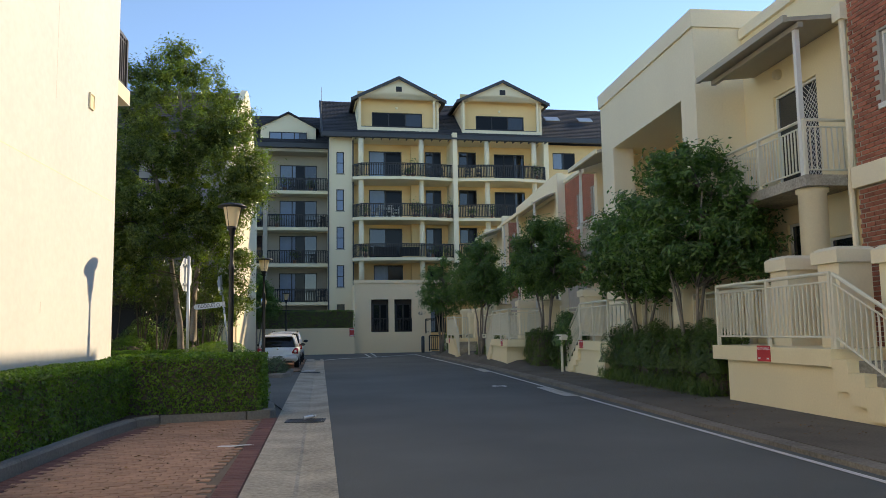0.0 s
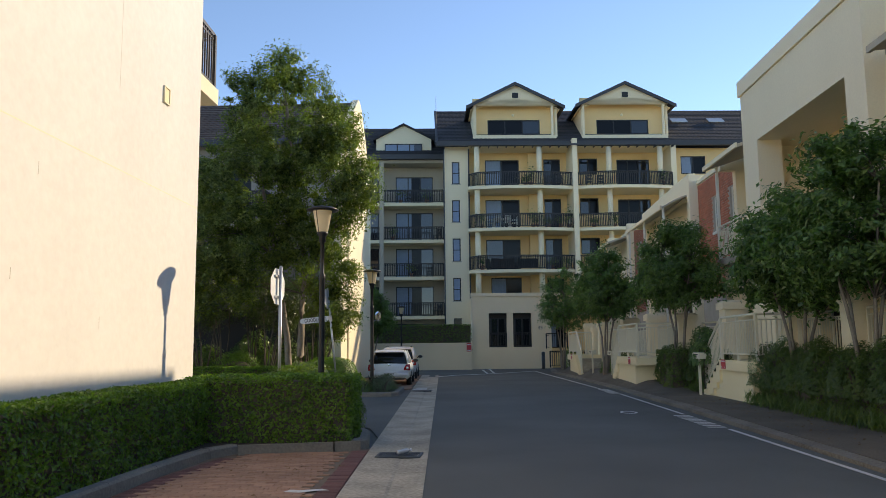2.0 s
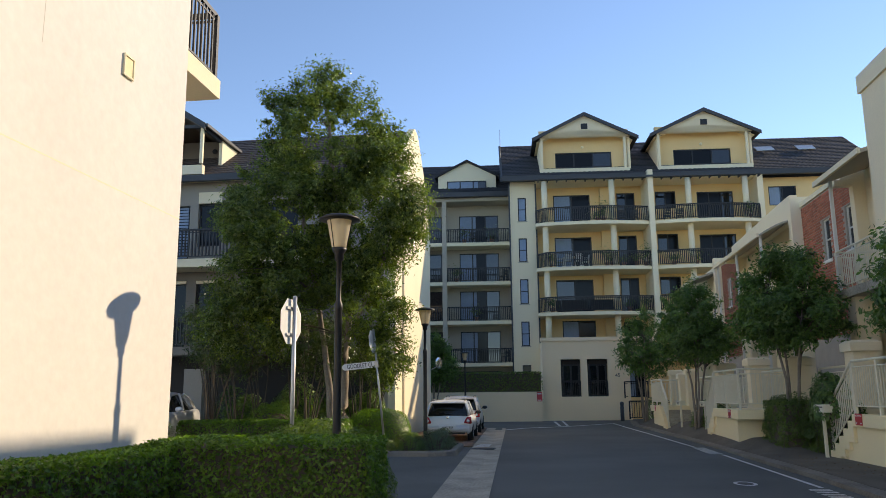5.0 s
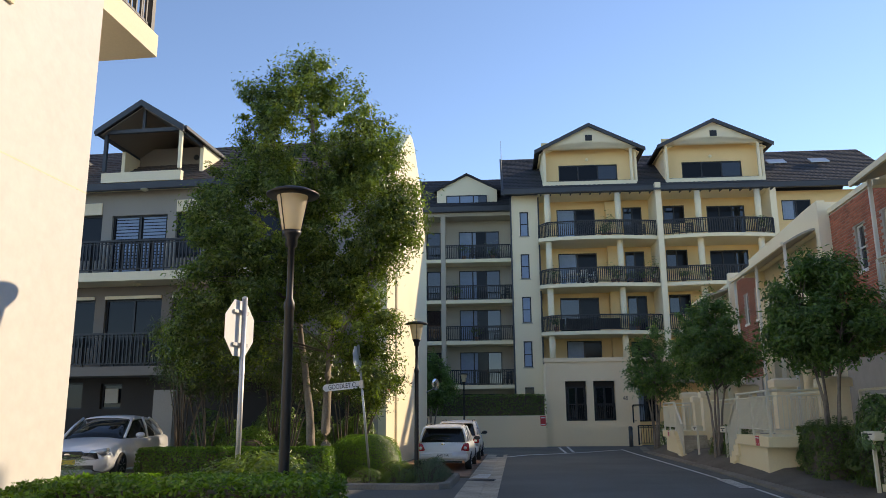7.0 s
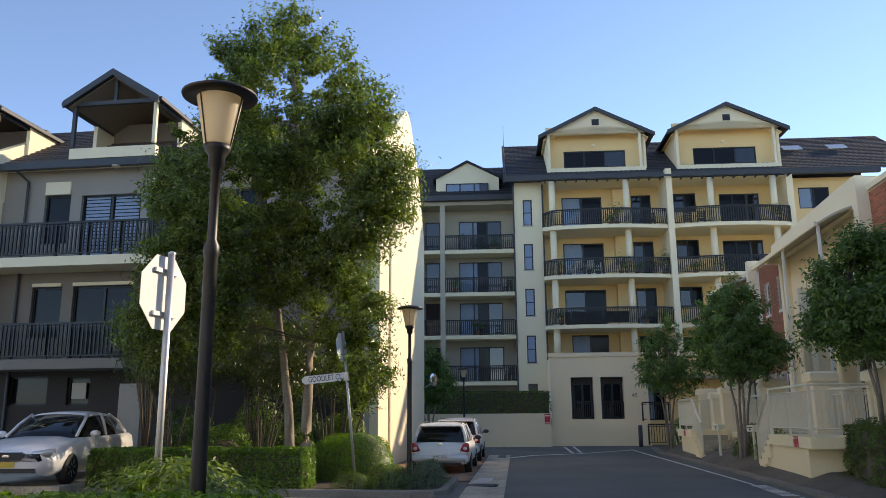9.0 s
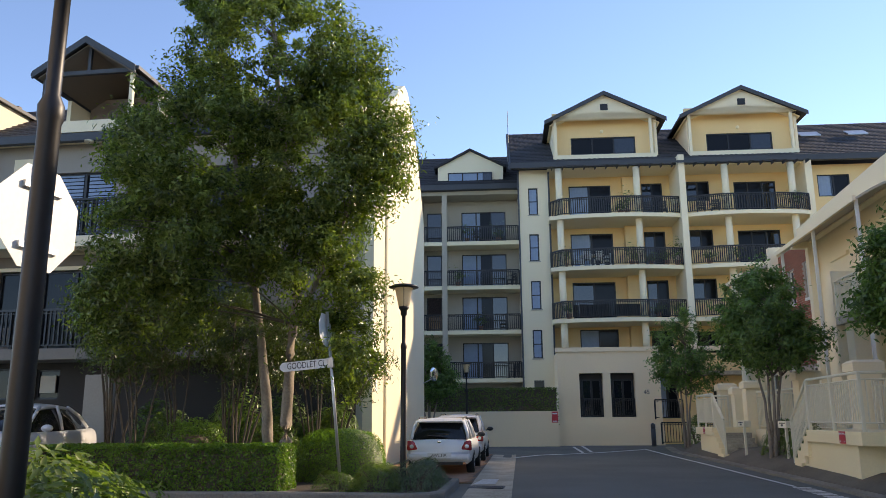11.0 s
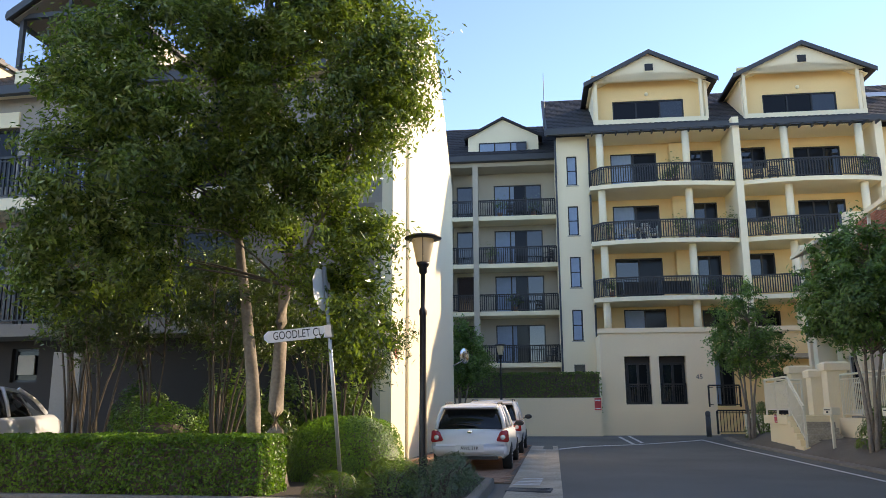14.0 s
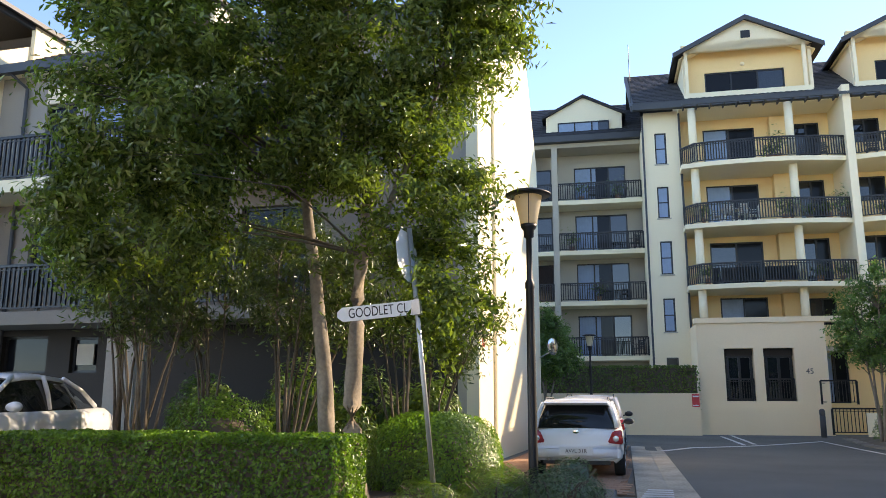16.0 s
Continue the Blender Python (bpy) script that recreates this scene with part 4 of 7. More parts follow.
# ---- terrace houses ----
def brick_face(parent, x, y0, y1, z0, z1, holes):
    """A brick wall facing the road: mortar bed with each course of bricks standing proud."""
    bm = bmesh.new()
    slab_with_holes(bm, y0, y1, z0, z1, x, x + 0.25, holes, swap=True)
    w = part("brick_wall", bm, MORTAR, parent)
    BRICKED.append((w, x, y0, y1, z0, z1, holes))
    return w


BRICKED = []


def side_window(parent, x, y0, y1, z0, z1, material=None, panes=1, depth=0.07, transom=True, sill=True):
    """A window facing the road, set in a wall whose face is at x."""
    bar = 0.05
    bm = bmesh.new()
    for s in ((y0, y0 + bar, z0, z1), (y1 - bar, y1, z0, z1), (y0 + bar, y1 - bar, z1 - bar, z1), (y0 + bar, y1 - bar, z0, z0 + bar)):
        box(bm, x + 0.06, s[0], s[2], x + 0.06 + depth, s[1], s[3])
    for k in range(1, panes):
        c = y0 + (y1 - y0) * k / panes
        box(bm, x + 0.05, c - 0.03, z0 + bar, x + 0.12, c + 0.03, z1 - bar)
    if transom:
        c = (z0 + z1) / 2
        box(bm, x + 0.065, y0 + bar, c - 0.02, x + 0.125, y1 - bar, c + 0.02)
    fr = part("window", bm, material or WHITE, parent)
    part("pane", boxes((x + 0.1, y0 + bar, z0 + bar, x + 0.112, y1 - bar, z1 - bar)), GLASS, fr)
    part("dark_sheet", boxes((x + 0.2, y0 - 0.1, z0 - 0.1, x + 0.22, y1 + 0.1, z1 + 0.1)), DARKROOM, fr)
    if sill:
        part("sill", boxes((x - 0.06, y0 - 0.06, z0 - 0.1, x + 0.058, y1 + 0.06, z0 - 0.004)), WHITE, fr)
    return fr


def white_rail(parent, pts, h=1.0, gap=0.12, foot=0.12):
    """A cream steel balustrade along points (x, y, z): square posts, handrail, mid and lower rails, each baluster."""
    r = part("handrail", bmesh.new(), RAILWHITE, parent)
    bm = bmesh.new()
    for a, b in zip(pts, pts[1:]):
        tube(bm, [(a[0], a[1], a[2] + h), (b[0], b[1], b[2] + h)], 0.03, 8)
    bm.to_mesh(r.data)
    bm.free()
    for a, b in zip(pts, pts[1:]):
        a, b = Vector(a), Vector(b)
        d = b - a
        for off, rad in ((h - 0.13, 0.016), (foot + 0.05, 0.018)):
            bm = bmesh.new()
            tube(bm, [a + Vector((0, 0, off)), b + Vector((0, 0, off))], rad, 6)
            part("rail_bar", bm, RAILWHITE, r)
        n = max(2, round(d.length / gap))
        me = None
        for k in range(1, n):
            p = a + d * (k / n)
            if me is None:
                me = mesh_of("baluster", boxes((-0.011, -0.011, foot + 0.05, 0.011, 0.011, h - 0.13)), RAILWHITE)
            part("baluster", me, None, r, "", pose(*p))
    pm = mesh_of("post", boxes((-0.028, -0.028, 0, 0.028, 0.028, h - 0.01)), RAILWHITE)
    for p in pts:
        part("post", pm, None, r, "", pose(*p))
    return r


def pier(x, y, z0, z1, w=0.56):
    p = thing("gate_pier", "square cream rendered pier with a moulded cap", "pier", pose(x, y, 0), "fence piers")
    part("shaft", boxes((-w / 2, -w / 2, z0, w / 2, w / 2, z1 - 0.26)), CREAM_PALE, p)
    bm = boxes((-w / 2 - 0.07, -w / 2 - 0.07, z1 - 0.258, w / 2 + 0.07, w / 2 + 0.07, z1 - 0.06))
    v = box(bm, -w / 2 - 0.07, -w / 2 - 0.07, z1 - 0.059, w / 2 + 0.07, w / 2 + 0.07, z1)
    for q in v[4:]:
        q.co.x *= 0.75
        q.co.y *= 0.75
    part("cap", bm, CREAM_PALE, p)
    return p


def red_sign(x, y, z, parent=None, rot=-90, w=0.42, h=0.26, body="NO STOPPING"):
    s = thing("parking_sign", "small red metal sign with white lettering on a wall", "sign", pose(x, y, z, 90, 0, rot))
    part("plate", boxes((-w / 2, -h / 2, 0.0, w / 2, h / 2, 0.008)), RED, s)
    me = text_mesh(body, w * 0.15, 0.001)
    me.materials.append(SIGNWHITE)
    part("lettering", me, None, s, "", pose(0, h * 0.3, 0.0095))
    for sgn in (-1, 1):
        part("arrow_bar", boxes((sgn * w * 0.33 - w * 0.09, -h * 0.36, 0.009, sgn * w * 0.33 + w * 0.09, -h * 0.27, 0.0105)), SIGNWHITE, s)
    return s


def stoop(label, xf, ya, yb, down, depth=1.35, top=1.06, steps=5, run=0.36, name="entry_stoop"):
    """A raised entry landing with an overhanging slab, flight of steps along the wall and balustrade. down: +1 the steps fall towards +y, -1 towards -y."""
    s = thing(name, label, "steps", None, "entry stoops")
    bm = bmesh.new()
    inset = 0.45
    lo, hi = (ya + (inset if down > 0 else 0.0), yb - (inset if down < 0 else 0.0))
    box(bm, xf + 0.05, lo, 0.0, xf + depth, hi, top - 0.262)
    part("base", bm, CREAM, s)
    bm = bmesh.new()
    box(bm, xf - 0.03, ya, top - 0.26, xf + depth, yb, top)
    soften(bm, 0.008)
    part("landing", bm, CREAM, s)
    rise = top / (steps + 1)
    edge = yb if down > 0 else ya
    for k in range(steps):
        z1 = top - rise * (k + 1)
        a, b = sorted((edge + down * run * k + down * 0.002, edge + down * run * (k + 1)))
        part("step", boxes((xf + 0.16, a, 0.0, xf + depth - 0.02, b, z1)), CONCRETE, s)
        part("stringer", boxes((xf - 0.02, a, max(0, z1 - 0.42), xf + 0.157, b, z1 + 0.03)), CREAM, s)
    # sloping skirt under the flight
    bm = bmesh.new()
    e2 = edge + down * run * steps
    prism(bm, [(edge - down * 0.45, top - 0.27), (edge, top - 0.27), (e2, 0.0), (edge - down * 0.45, 0.0)], xf + 0.052, xf + 0.158, "x")
    part("skirt", bm, CREAM, s)
    x = xf + 0.07
    far = ya + 0.1 if down > 0 else yb - 0.1
    mid = (far + edge) / 2
    pts = [(x, far, top), (x, mid, top), (x, edge - down * 0.05, top)]
    white_rail(s, [(xf + depth, far, top)] + pts, 1.12)
    white_rail(s, [(x, edge + down * 0.02, top), (x, edge + down * run * steps, top - rise * steps)], 1.1, 0.13)
    return s


# brick house nearest the camera
h0 = thing("terrace_house", "red brick terrace house with cream band course", "building")
brick_face(h0, 9.0, 2.0, 11.9, 4.2, 9.6, [(10.1, 11.1, 5.15, 6.4), (5.0, 7.4, 4.9, 6.6)])
side_window(h0, 9.0, 10.1, 11.1, 5.15, 6.4, panes=2)
side_window(h0, 9.0, 5.0, 7.4, 4.9, 6.6, panes=2)
part("band_course", boxes((8.9, 2.0, 3.82, 9.25, 11.95, 4.198)), CREAM_PALE, h0)
brick_face(h0, 9.0, 2.0, 11.9, 0.0, 3.8, [(9.0, 10.2, 1.0, 3.1)])
side_window(h0, 9.0, 9.0, 10.2, 1.0, 3.1)
part("house_body", boxes((9.6, -12, 0, 17, 11.9, 9.4)), CREAM_PALE, h0)
part("front_wall", boxes((9.0, -12, 0, 9.3, 1.99, 9.6)), CREAM_PALE, h0)
part("parapet_return", boxes((9.25, 11.5, 0, 9.6, 11.9, 9.4)), MORTAR, h0)
bm = bmesh.new()
tube(bm, [(8.95, 11.98, 7.2), (8.95, 11.98, 4.4), (9.0, 12.1, 3.9), (9.1, 12.15, 0.3)], 0.06, 8)
part("downpipe", bm, CREAM_PALE, h0)
part("rain_head", boxes((8.85, 11.86, 6.95, 9.0, 12.12, 7.25)), CREAM_PALE, h0)

# cream house with an open balcony under a thin roof
h1 = thing("terrace_house", "cream rendered terrace house with railed balcony and thin awning", "building")
bm = bmesh.new()
slab_with_holes(bm, 12.0, 16.238, 0.0, 8.2, 9.3, 9.6, [(13.4, 15.0, 4.15, 6.42), (14.05, 14.75, 2.3, 3.55), (12.5, 13.4, 0.95, 3.1)], swap=True)
part("front_wall", bm, CREAM, h1)
side_window(h1, 9.3, 14.1, 15.0, 4.15, 6.42, panes=1, transom=False, sill=False)
side_window(h1, 9.3, 14.05, 14.75, 2.3, 3.55, transom=False)
side_window(h1, 9.3, 12.5, 13.4, 0.95, 3.1, transom=False, sill=False)
door = part("security_door", boxes((9.36, 13.4, 4.15, 9.40, 13.46, 6.42), (9.36, 14.04, 4.15, 9.40, 14.1, 6.42), (9.36, 13.46, 6.36, 9.40, 14.04, 6.42)), WHITE, h1)
bm = bmesh.new()
for k in range(-16, 22):
    for s in (1, -1):
        y, z = (13.46 + k * 0.11, 4.2)
        pts = []
        for q in range(0, 40):
            yy, zz = y + s * q * 0.055, z + q * 0.055
            if 13.46 <= yy <= 14.04 and zz <= 6.36:
                pts.append((9.38, yy, zz))
        if len(pts) > 1:
            tube(bm, [pts[0], pts[-1]], 0.008, 4, False)
part("lattice", bm, WHITE, door)
part("door_panel", boxes((9.41, 13.42, 4.15, 9.43, 14.08, 6.4)), FRAME, door)
part("parapet", boxes((9.22, 12.0, 8.202, 9.66, 16.2, 8.45)), CREAM_PALE, h1)
part("house_body", boxes((9.9, 11.95, 0, 17, 16.23, 8.2)), CREAM_PALE, h1)
bm = boxes((8.2, 12.2, 3.93, 9.298, 15.62, 4.13))
part("balcony_slab", bm, CONCRETE, h1)
white_rail(h1, [(9.25, 12.3, 4.13), (8.28, 12.3, 4.13), (8.28, 13.9, 4.13), (8.28, 15.5, 4.13), (9.25, 15.5, 4.13)], 1.04, 0.11, 0.06)
bm = bmesh.new()
prism(bm, [(8.0, 7.0), (9.298, 7.12), (9.298, 7.2), (8.0, 7.08)], 12.2, 15.75, "y")
part("awning", bm, GREYWALL, h1)
part("awning_gutter", boxes((7.92, 12.16, 6.97, 7.998, 15.79, 7.1)), GREYWALL, h1)
part("awning_post", boxes((8.235, 12.33, 4.13, 8.325, 12.42, 6.96)), WHITE, h1)
part("awning_beam", boxes((8.23, 12.2, 6.9, 8.33, 15.7, 7.0)), GREYWALL, h1)
bm = bmesh.new()
lathe(bm, [(0.25, 0.0), (0.25, 3.84), (0.29, 3.86), (0.29, 3.928)], 24, (8.55, 12.6, 0))
part("round_column", bm, CREAM_PALE, h1, smooth=True)
bm = bmesh.new()
lathe(bm, [(0.11, 0), (0.12, 0.06), (0.09, 0.12), (0.02, 0.15)], 14)
bmesh.ops.rotate(bm, verts=bm.verts, cent=(0, 0, 0), matrix=Matrix.Rotation(radians(-90), 3, "Y"))
bmesh.ops.translate(bm, verts=bm.verts, vec=(9.298, 14.7, 6.85))
part("wall_lamp", bm, LAMPSHADE, h1, "round cream bulkhead lamp")

# tall framed house
h2 = thing("terrace_house", "pale cream house front with a deep framed opening", "building")
bm = bmesh.new()
slab_with_holes(bm, 16.24, 23.15, 0.0, 8.5, 8.1, 8.75, [(17.07, 22.07, 3.9, 6.95), (17.6, 19.0, 0.9, 3.1), (20.0, 21.6, 0.9, 3.1)], swap=True)
part("frame_wall", bm, CREAM_PALE, h2)
bm = bmesh.new()
box(bm, 8.04, 16.18, 8.502, 8.8, 23.21, 8.93)
part("coping", bm, CREAM_PALE, h2)
part("side_wall", boxes((8.752, 16.24, 0, 12, 16.55, 8.5)), CREAM_PALE, h2)
part("side_coping", boxes((8.802, 16.18, 8.502, 12, 16.61, 8.93)), CREAM_PALE, h2)
part("side_wall", boxes((8.752, 22.85, 0, 12, 23.15, 8.5)), CREAM_PALE, h2)
# thin shadow painted as a grey strip on the wall face
part("shadow_line", boxes((8.095, 16.235, 5.13, 8.099, 17.07, 5.16)), GREYWALL, h2)
bm = bmesh.new()
slab_with_holes(bm, 16.552, 22.848, 0, 8.4, 9.9, 10.1, [(17.5, 19.5, 4.0, 6.3), (20.2, 21.6, 4.0, 6.3)], swap=True)
part("inner_wall", bm, YELLOW, h2)
side_window(h2, 9.9, 17.5, 19.5, 4.0, 6.3, FRAME, 2, transom=False, sill=False)
side_window(h2, 9.9, 20.2, 21.6, 4.0, 6.3, FRAME, 2, transom=False, sill=False)
side_window(h2, 8.3, 17.6, 19.0, 0.9, 3.1)
side_window(h2, 8.3, 20.0, 21.6, 0.9, 3.1)
part("balcony_floor", boxes((8.752, 16.552, 3.7, 9.898, 22.848, 3.9)), CONCRETE, h2)
part("ceiling_panel", boxes((8.752, 16.552, 6.97, 9.898, 22.848, 7.1)), CREAM_PALE, h2)
white_rail(h2, [(8.4, 17.1, 3.9), (8.4, 19.5, 3.9), (8.4, 22.0, 3.9)], 1.02, 0.11, 0.06)
part("house_body", boxes((10.3, 16.6, 0, 17, 22.8, 8.3)), CREAM_PALE, h2)


# further houses: railed balcony bay, brick bay, cream bay under an awning
def terrace(y, cream=3.3, brick=5.0, awning=True):
    """A cream bay with a railed balcony, then a brick bay, between stepped party walls."""
    h = thing("terrace_house", "red brick and cream terrace house with a railed balcony", "building")
    e = y + cream
    part("house_body", boxes((9.9, y + 0.05, 0, 17, e + brick + 0.6, 7.6)), CREAM_PALE, h)
    bm = bmesh.new()
    door = (y + 0.8, y + 2.3, 4.14, 6.35)
    low = (y + 0.9, y + 2.1, 1.1, 3.1)
    slab_with_holes(bm, y, e, 0, 7.9, 9.3, 9.6, [door, low], swap=True)
    part("bay_wall", bm, CREAM_PALE, h)
    side_window(h, 9.3, *door, panes=2, transom=False, sill=False)
    side_window(h, 9.3, *low)
    part("balcony_slab", boxes((8.15, y + 0.1, 3.9, 9.298, y + 3.0, 4.12)), CONCRETE, h)
    white_rail(h, [(8.22, y + 0.2, 4.12), (8.22, y + 1.6, 4.12), (8.22, y + 2.95, 4.12), (9.25, y + 2.95, 4.12)], 1.04, 0.12, 0.06)
    if awning:
        bm = bmesh.new()
        prism(bm, [(7.95, 7.05), (9.298, 7.5), (9.298, 7.6), (7.95, 7.15)], y + 0.05, y + 3.2, "y")
        part("awning", bm, GREYWALL, h)
        part("awning_gutter", boxes((7.88, y + 0.02, 7.04, 7.948, y + 3.2, 7.18)), CREAM_PALE, h)
        part("awning_post", boxes((8.2, y + 2.85, 4.12, 8.28, y + 2.93, 7.12)), WHITE, h)
    else:
        part("balcony_pier", boxes((8.16, y + 3.05, 0.0, 8.9, y + 3.35, 5.5)), CREAM_PALE, h)
        side = (y + 4.6, y + 5.9, 4.6, 6.2)
        part("window_hood", boxes((9.2, side[0] - 0.1, 6.3, 9.298, side[1] + 0.1, 6.42)), CREAM_PALE, h)
        bm = bmesh.new()
        lathe(bm, [(0.13, 0), (0.14, 0.05), (0.1, 0.12), (0.02, 0.15)], 14)
        bmesh.ops.rotate(bm, verts=bm.verts, cent=(0, 0, 0), matrix=Matrix.Rotation(radians(-90), 3, "Y"))
        bmesh.ops.translate(bm, verts=bm.verts, vec=(9.298, y + 2.75, 6.1))
        part("wall_lamp", bm, LAMPSHADE, h, "round cream bulkhead lamp")
    part("lower_pier", boxes((8.3, y + 2.2, 0, 8.8, y + 2.75, 3.898)), CREAM_PALE, h)
    for k in range(4):
        part("corbel", boxes((8.5 + 0.16 * k, e + 0.002, 7.1 + 0.16 * k, 9.7, e + 0.3, 7.258 + 0.16 * k)), CREAM_PALE, h)
    part("party_pier", boxes((8.98, e + 0.002, 0, 9.7, e + 0.3, 7.098)), CREAM_PALE, h)
    wins = [(e + 1.0, e + 1.6, 5.55, 6.85)]
    if brick > 3:
        wins += [(e + 2.9, e + 3.5, 5.55, 6.85), (e + 0.9, e + 1.9, 1.0, 3.1)]
    brick_face(h, 9.3, e + 0.302, e + 0.3 + brick, 0, 7.7, wins)
    for w in wins:
        side_window(h, 9.3, *w)
    part("brick_coping", boxes((9.24, e + 0.302, 7.702, 9.7, e + 0.3 + brick, 7.86)), CREAM_PALE, h)
    part("party_pier", boxes((8.95, e + 0.302 + brick, 0, 9.7, e + 0.65 + brick, 8.1)), CREAM_PALE, h)
    return h


terrace(23.16)
terrace(32.12, 7.3, 4.3, False)
terrace(44.4, 3.3, 2.0)
# curved awning roof with parapet on the middle house
h3 = thing("awning_roof", "grey curved awning with cream parapet above", "awning")
bm = bmesh.new()
pr = [(8.0 + 1.3 * k / 6, 6.95 + 0.5 * math.sin(math.pi * 0.5 * k / 6)) for k in range(7)]
prism(bm, pr + [(p[0], p[1] - 0.07) for p in pr[::-1]], 32.3, 39.5, "y")
part("sheet", bm, GREYWALL, h3)
part("gutter", boxes((7.92, 32.3, 6.86, 7.998, 39.5, 7.0)), CREAM_PALE, h3)
bm = bmesh.new()
prism(bm, [(31.9, 7.3), (31.9, 8.2), (33.0, 8.2), (40.5, 8.0), (40.5, 7.3)], 9.0, 9.25, "x")
part("parapet", bm, CREAM_PALE, h3)
for yy in (32.5, 36.0, 39.3):
    part("post", boxes((8.05, yy, 0.0, 8.13, yy + 0.08, 6.95)), WHITE, h3)

# garden wall, fence and piers behind the planting
setting("wall_gardens", boxes((7.78, 13.7, 0.0, 7.98, 27.4, 0.95)), CREAM_PALE, "low cream garden wall behind the hedges", "wall")
setting("wall_gardens_near", boxes((8.3, -12, 0.0, 8.5, 9.0, 0.95)), CREAM_PALE, "low cream garden wall", "wall")
setting("terrace_ground", boxes((7.982, -11, 0.0, 9.29, 50, 0.9)), CONCRETE, "raised paved front gardens", "paving")
setting("wall_gardens_far", slab_outline([(7.34, 27.4), (7.54, 27.4), (6.30, 50), (6.10, 50)], 0.0, 0.95), CREAM_PALE, "low cream garden wall behind the entry landings", "wall")
setting("terrace_ground_far", slab_outline([(7.545, 27.4), (7.98, 27.4), (7.98, 50), (6.305, 50)], 0.0, 0.9), CONCRETE, "raised paved front gardens", "paving")
fence = thing("garden_fence", "cream steel railing fence on a low garden wall", "fence")
for a, b in ((13.9, 16.4), (17.0, 19.6), (24.7, 27.2), (28.0, 30.6), (31.5, 34.2), (35.2, 39.2)):
    x0 = 7.88 if a < 27.3 else 7.44 - 0.055 * (a - 27.4)
    x1 = 7.88 if a < 27.3 else 7.44 - 0.055 * (b - 27.4)
    white_rail(fence, [(x0, a, 0.95), (x1, b, 0.95)], 1.2, 0.125, 0.05)
for y, zt in ((12.3, 2.64), (10.85, 2.65), (9.35, 2.55), (16.7, 2.5), (19.9, 2.6), (24.3, 2.72), (27.6, 2.5), (31.05, 2.63), (34.7, 2.6), (39.6, 2.55), (41.0, 2.4), (42.9, 2.6)):
    pier(7.9 if y < 27 else 7.42 - 0.055 * (y - 27.4), y, 0.0, zt)

stoop("cream rendered entry landing with steps and cream steel balustrade", 6.98, 9.9, 13.65, -1)
stoop("cream rendered entry landing with steps and cream steel balustrade", 6.92, 19.75, 22.5, 1, steps=5, run=0.3, top=1.05)
stoop("cream rendered entry landing with steps and cream steel balustrade", 5.72, 27.4, 30.7, 1, top=1.05, run=0.28)
stoop("cream rendered entry landing with steps and cream steel balustrade", 5.28, 39.25, 42.3, -1, depth=1.2, top=1.0, run=0.3)
red_sign(6.945, 11.75, 0.95)
red_sign(6.885, 22.1, 0.95, w=0.36, h=0.24)
red_sign(5.685, 28.4, 0.93, w=0.34, h=0.24)
red_sign(5.245, 40.6, 0.9, w=0.34, h=0.24)
# ---- hedges, shrubs and trees ----
def foliage(name, parent, pts, nrm, length, width, material, seed, droop=0.0, label=""):
    ob = part(name, leaf_mesh(name, pts, nrm, length, width, material, seed, droop), None, parent, label)
    ob["kind"] = "stuff"
    return ob


def hedge_points(x0, y0, z0, x1, y1, z1, density, rng, rough=0.05, sides="xXyYz"):
    """Places and outward directions over a clipped box hedge."""
    out, nor = [], []
    faces = {"x": ((y1 - y0) * (z1 - z0), (-1, 0, 0)), "X": ((y1 - y0) * (z1 - z0), (1, 0, 0)), "y": ((x1 - x0) * (z1 - z0), (0, -1, 0)), "Y": ((x1 - x0) * (z1 - z0), (0, 1, 0)), "z": ((x1 - x0) * (y1 - y0), (0, 0, 1))}
    for s in sides:
        area, n = faces[s]
        k = int(area * density)
        p = rng.uniform((x0, y0, z0), (x1, y1, z1), (k, 3))
        if s in "xX":
            p[:, 0] = x0 if s == "x" else x1
        elif s in "yY":
            p[:, 1] = y0 if s == "y" else y1
        else:
            p[:, 2] = z1
        # rounded arrises and small hollows
        c = np.array([(x0 + x1) / 2, (y0 + y1) / 2])
        edge = np.minimum(np.minimum(p[:, 0] - x0, x1 - p[:, 0]), np.minimum(p[:, 1] - y0, y1 - p[:, 1]))
        if s == "z":
            p[:, 2] -= 0.07 * np.exp(-edge / 0.06)
        else:
            p[:, :2] += np.array(n[:2]) * (-0.08 * np.exp(-(z1 - p[:, 2]) / 0.07))[:, None]
        lump = np.array([noise.noise(Vector(q) * 2.3) + 0.5 * noise.noise(Vector(q) * 7) for q in p])
        p += np.array(n) * (lump * rough)[:, None] - np.array(n) * np.abs(rng.normal(0, 0.035, k))[:, None]
        out.append(p)
        nor.append(np.tile(np.array(n, float) * 0.8 + np.array((0, 0, 0.35)), (k, 1)))
    return np.concatenate(out), np.concatenate(nor)


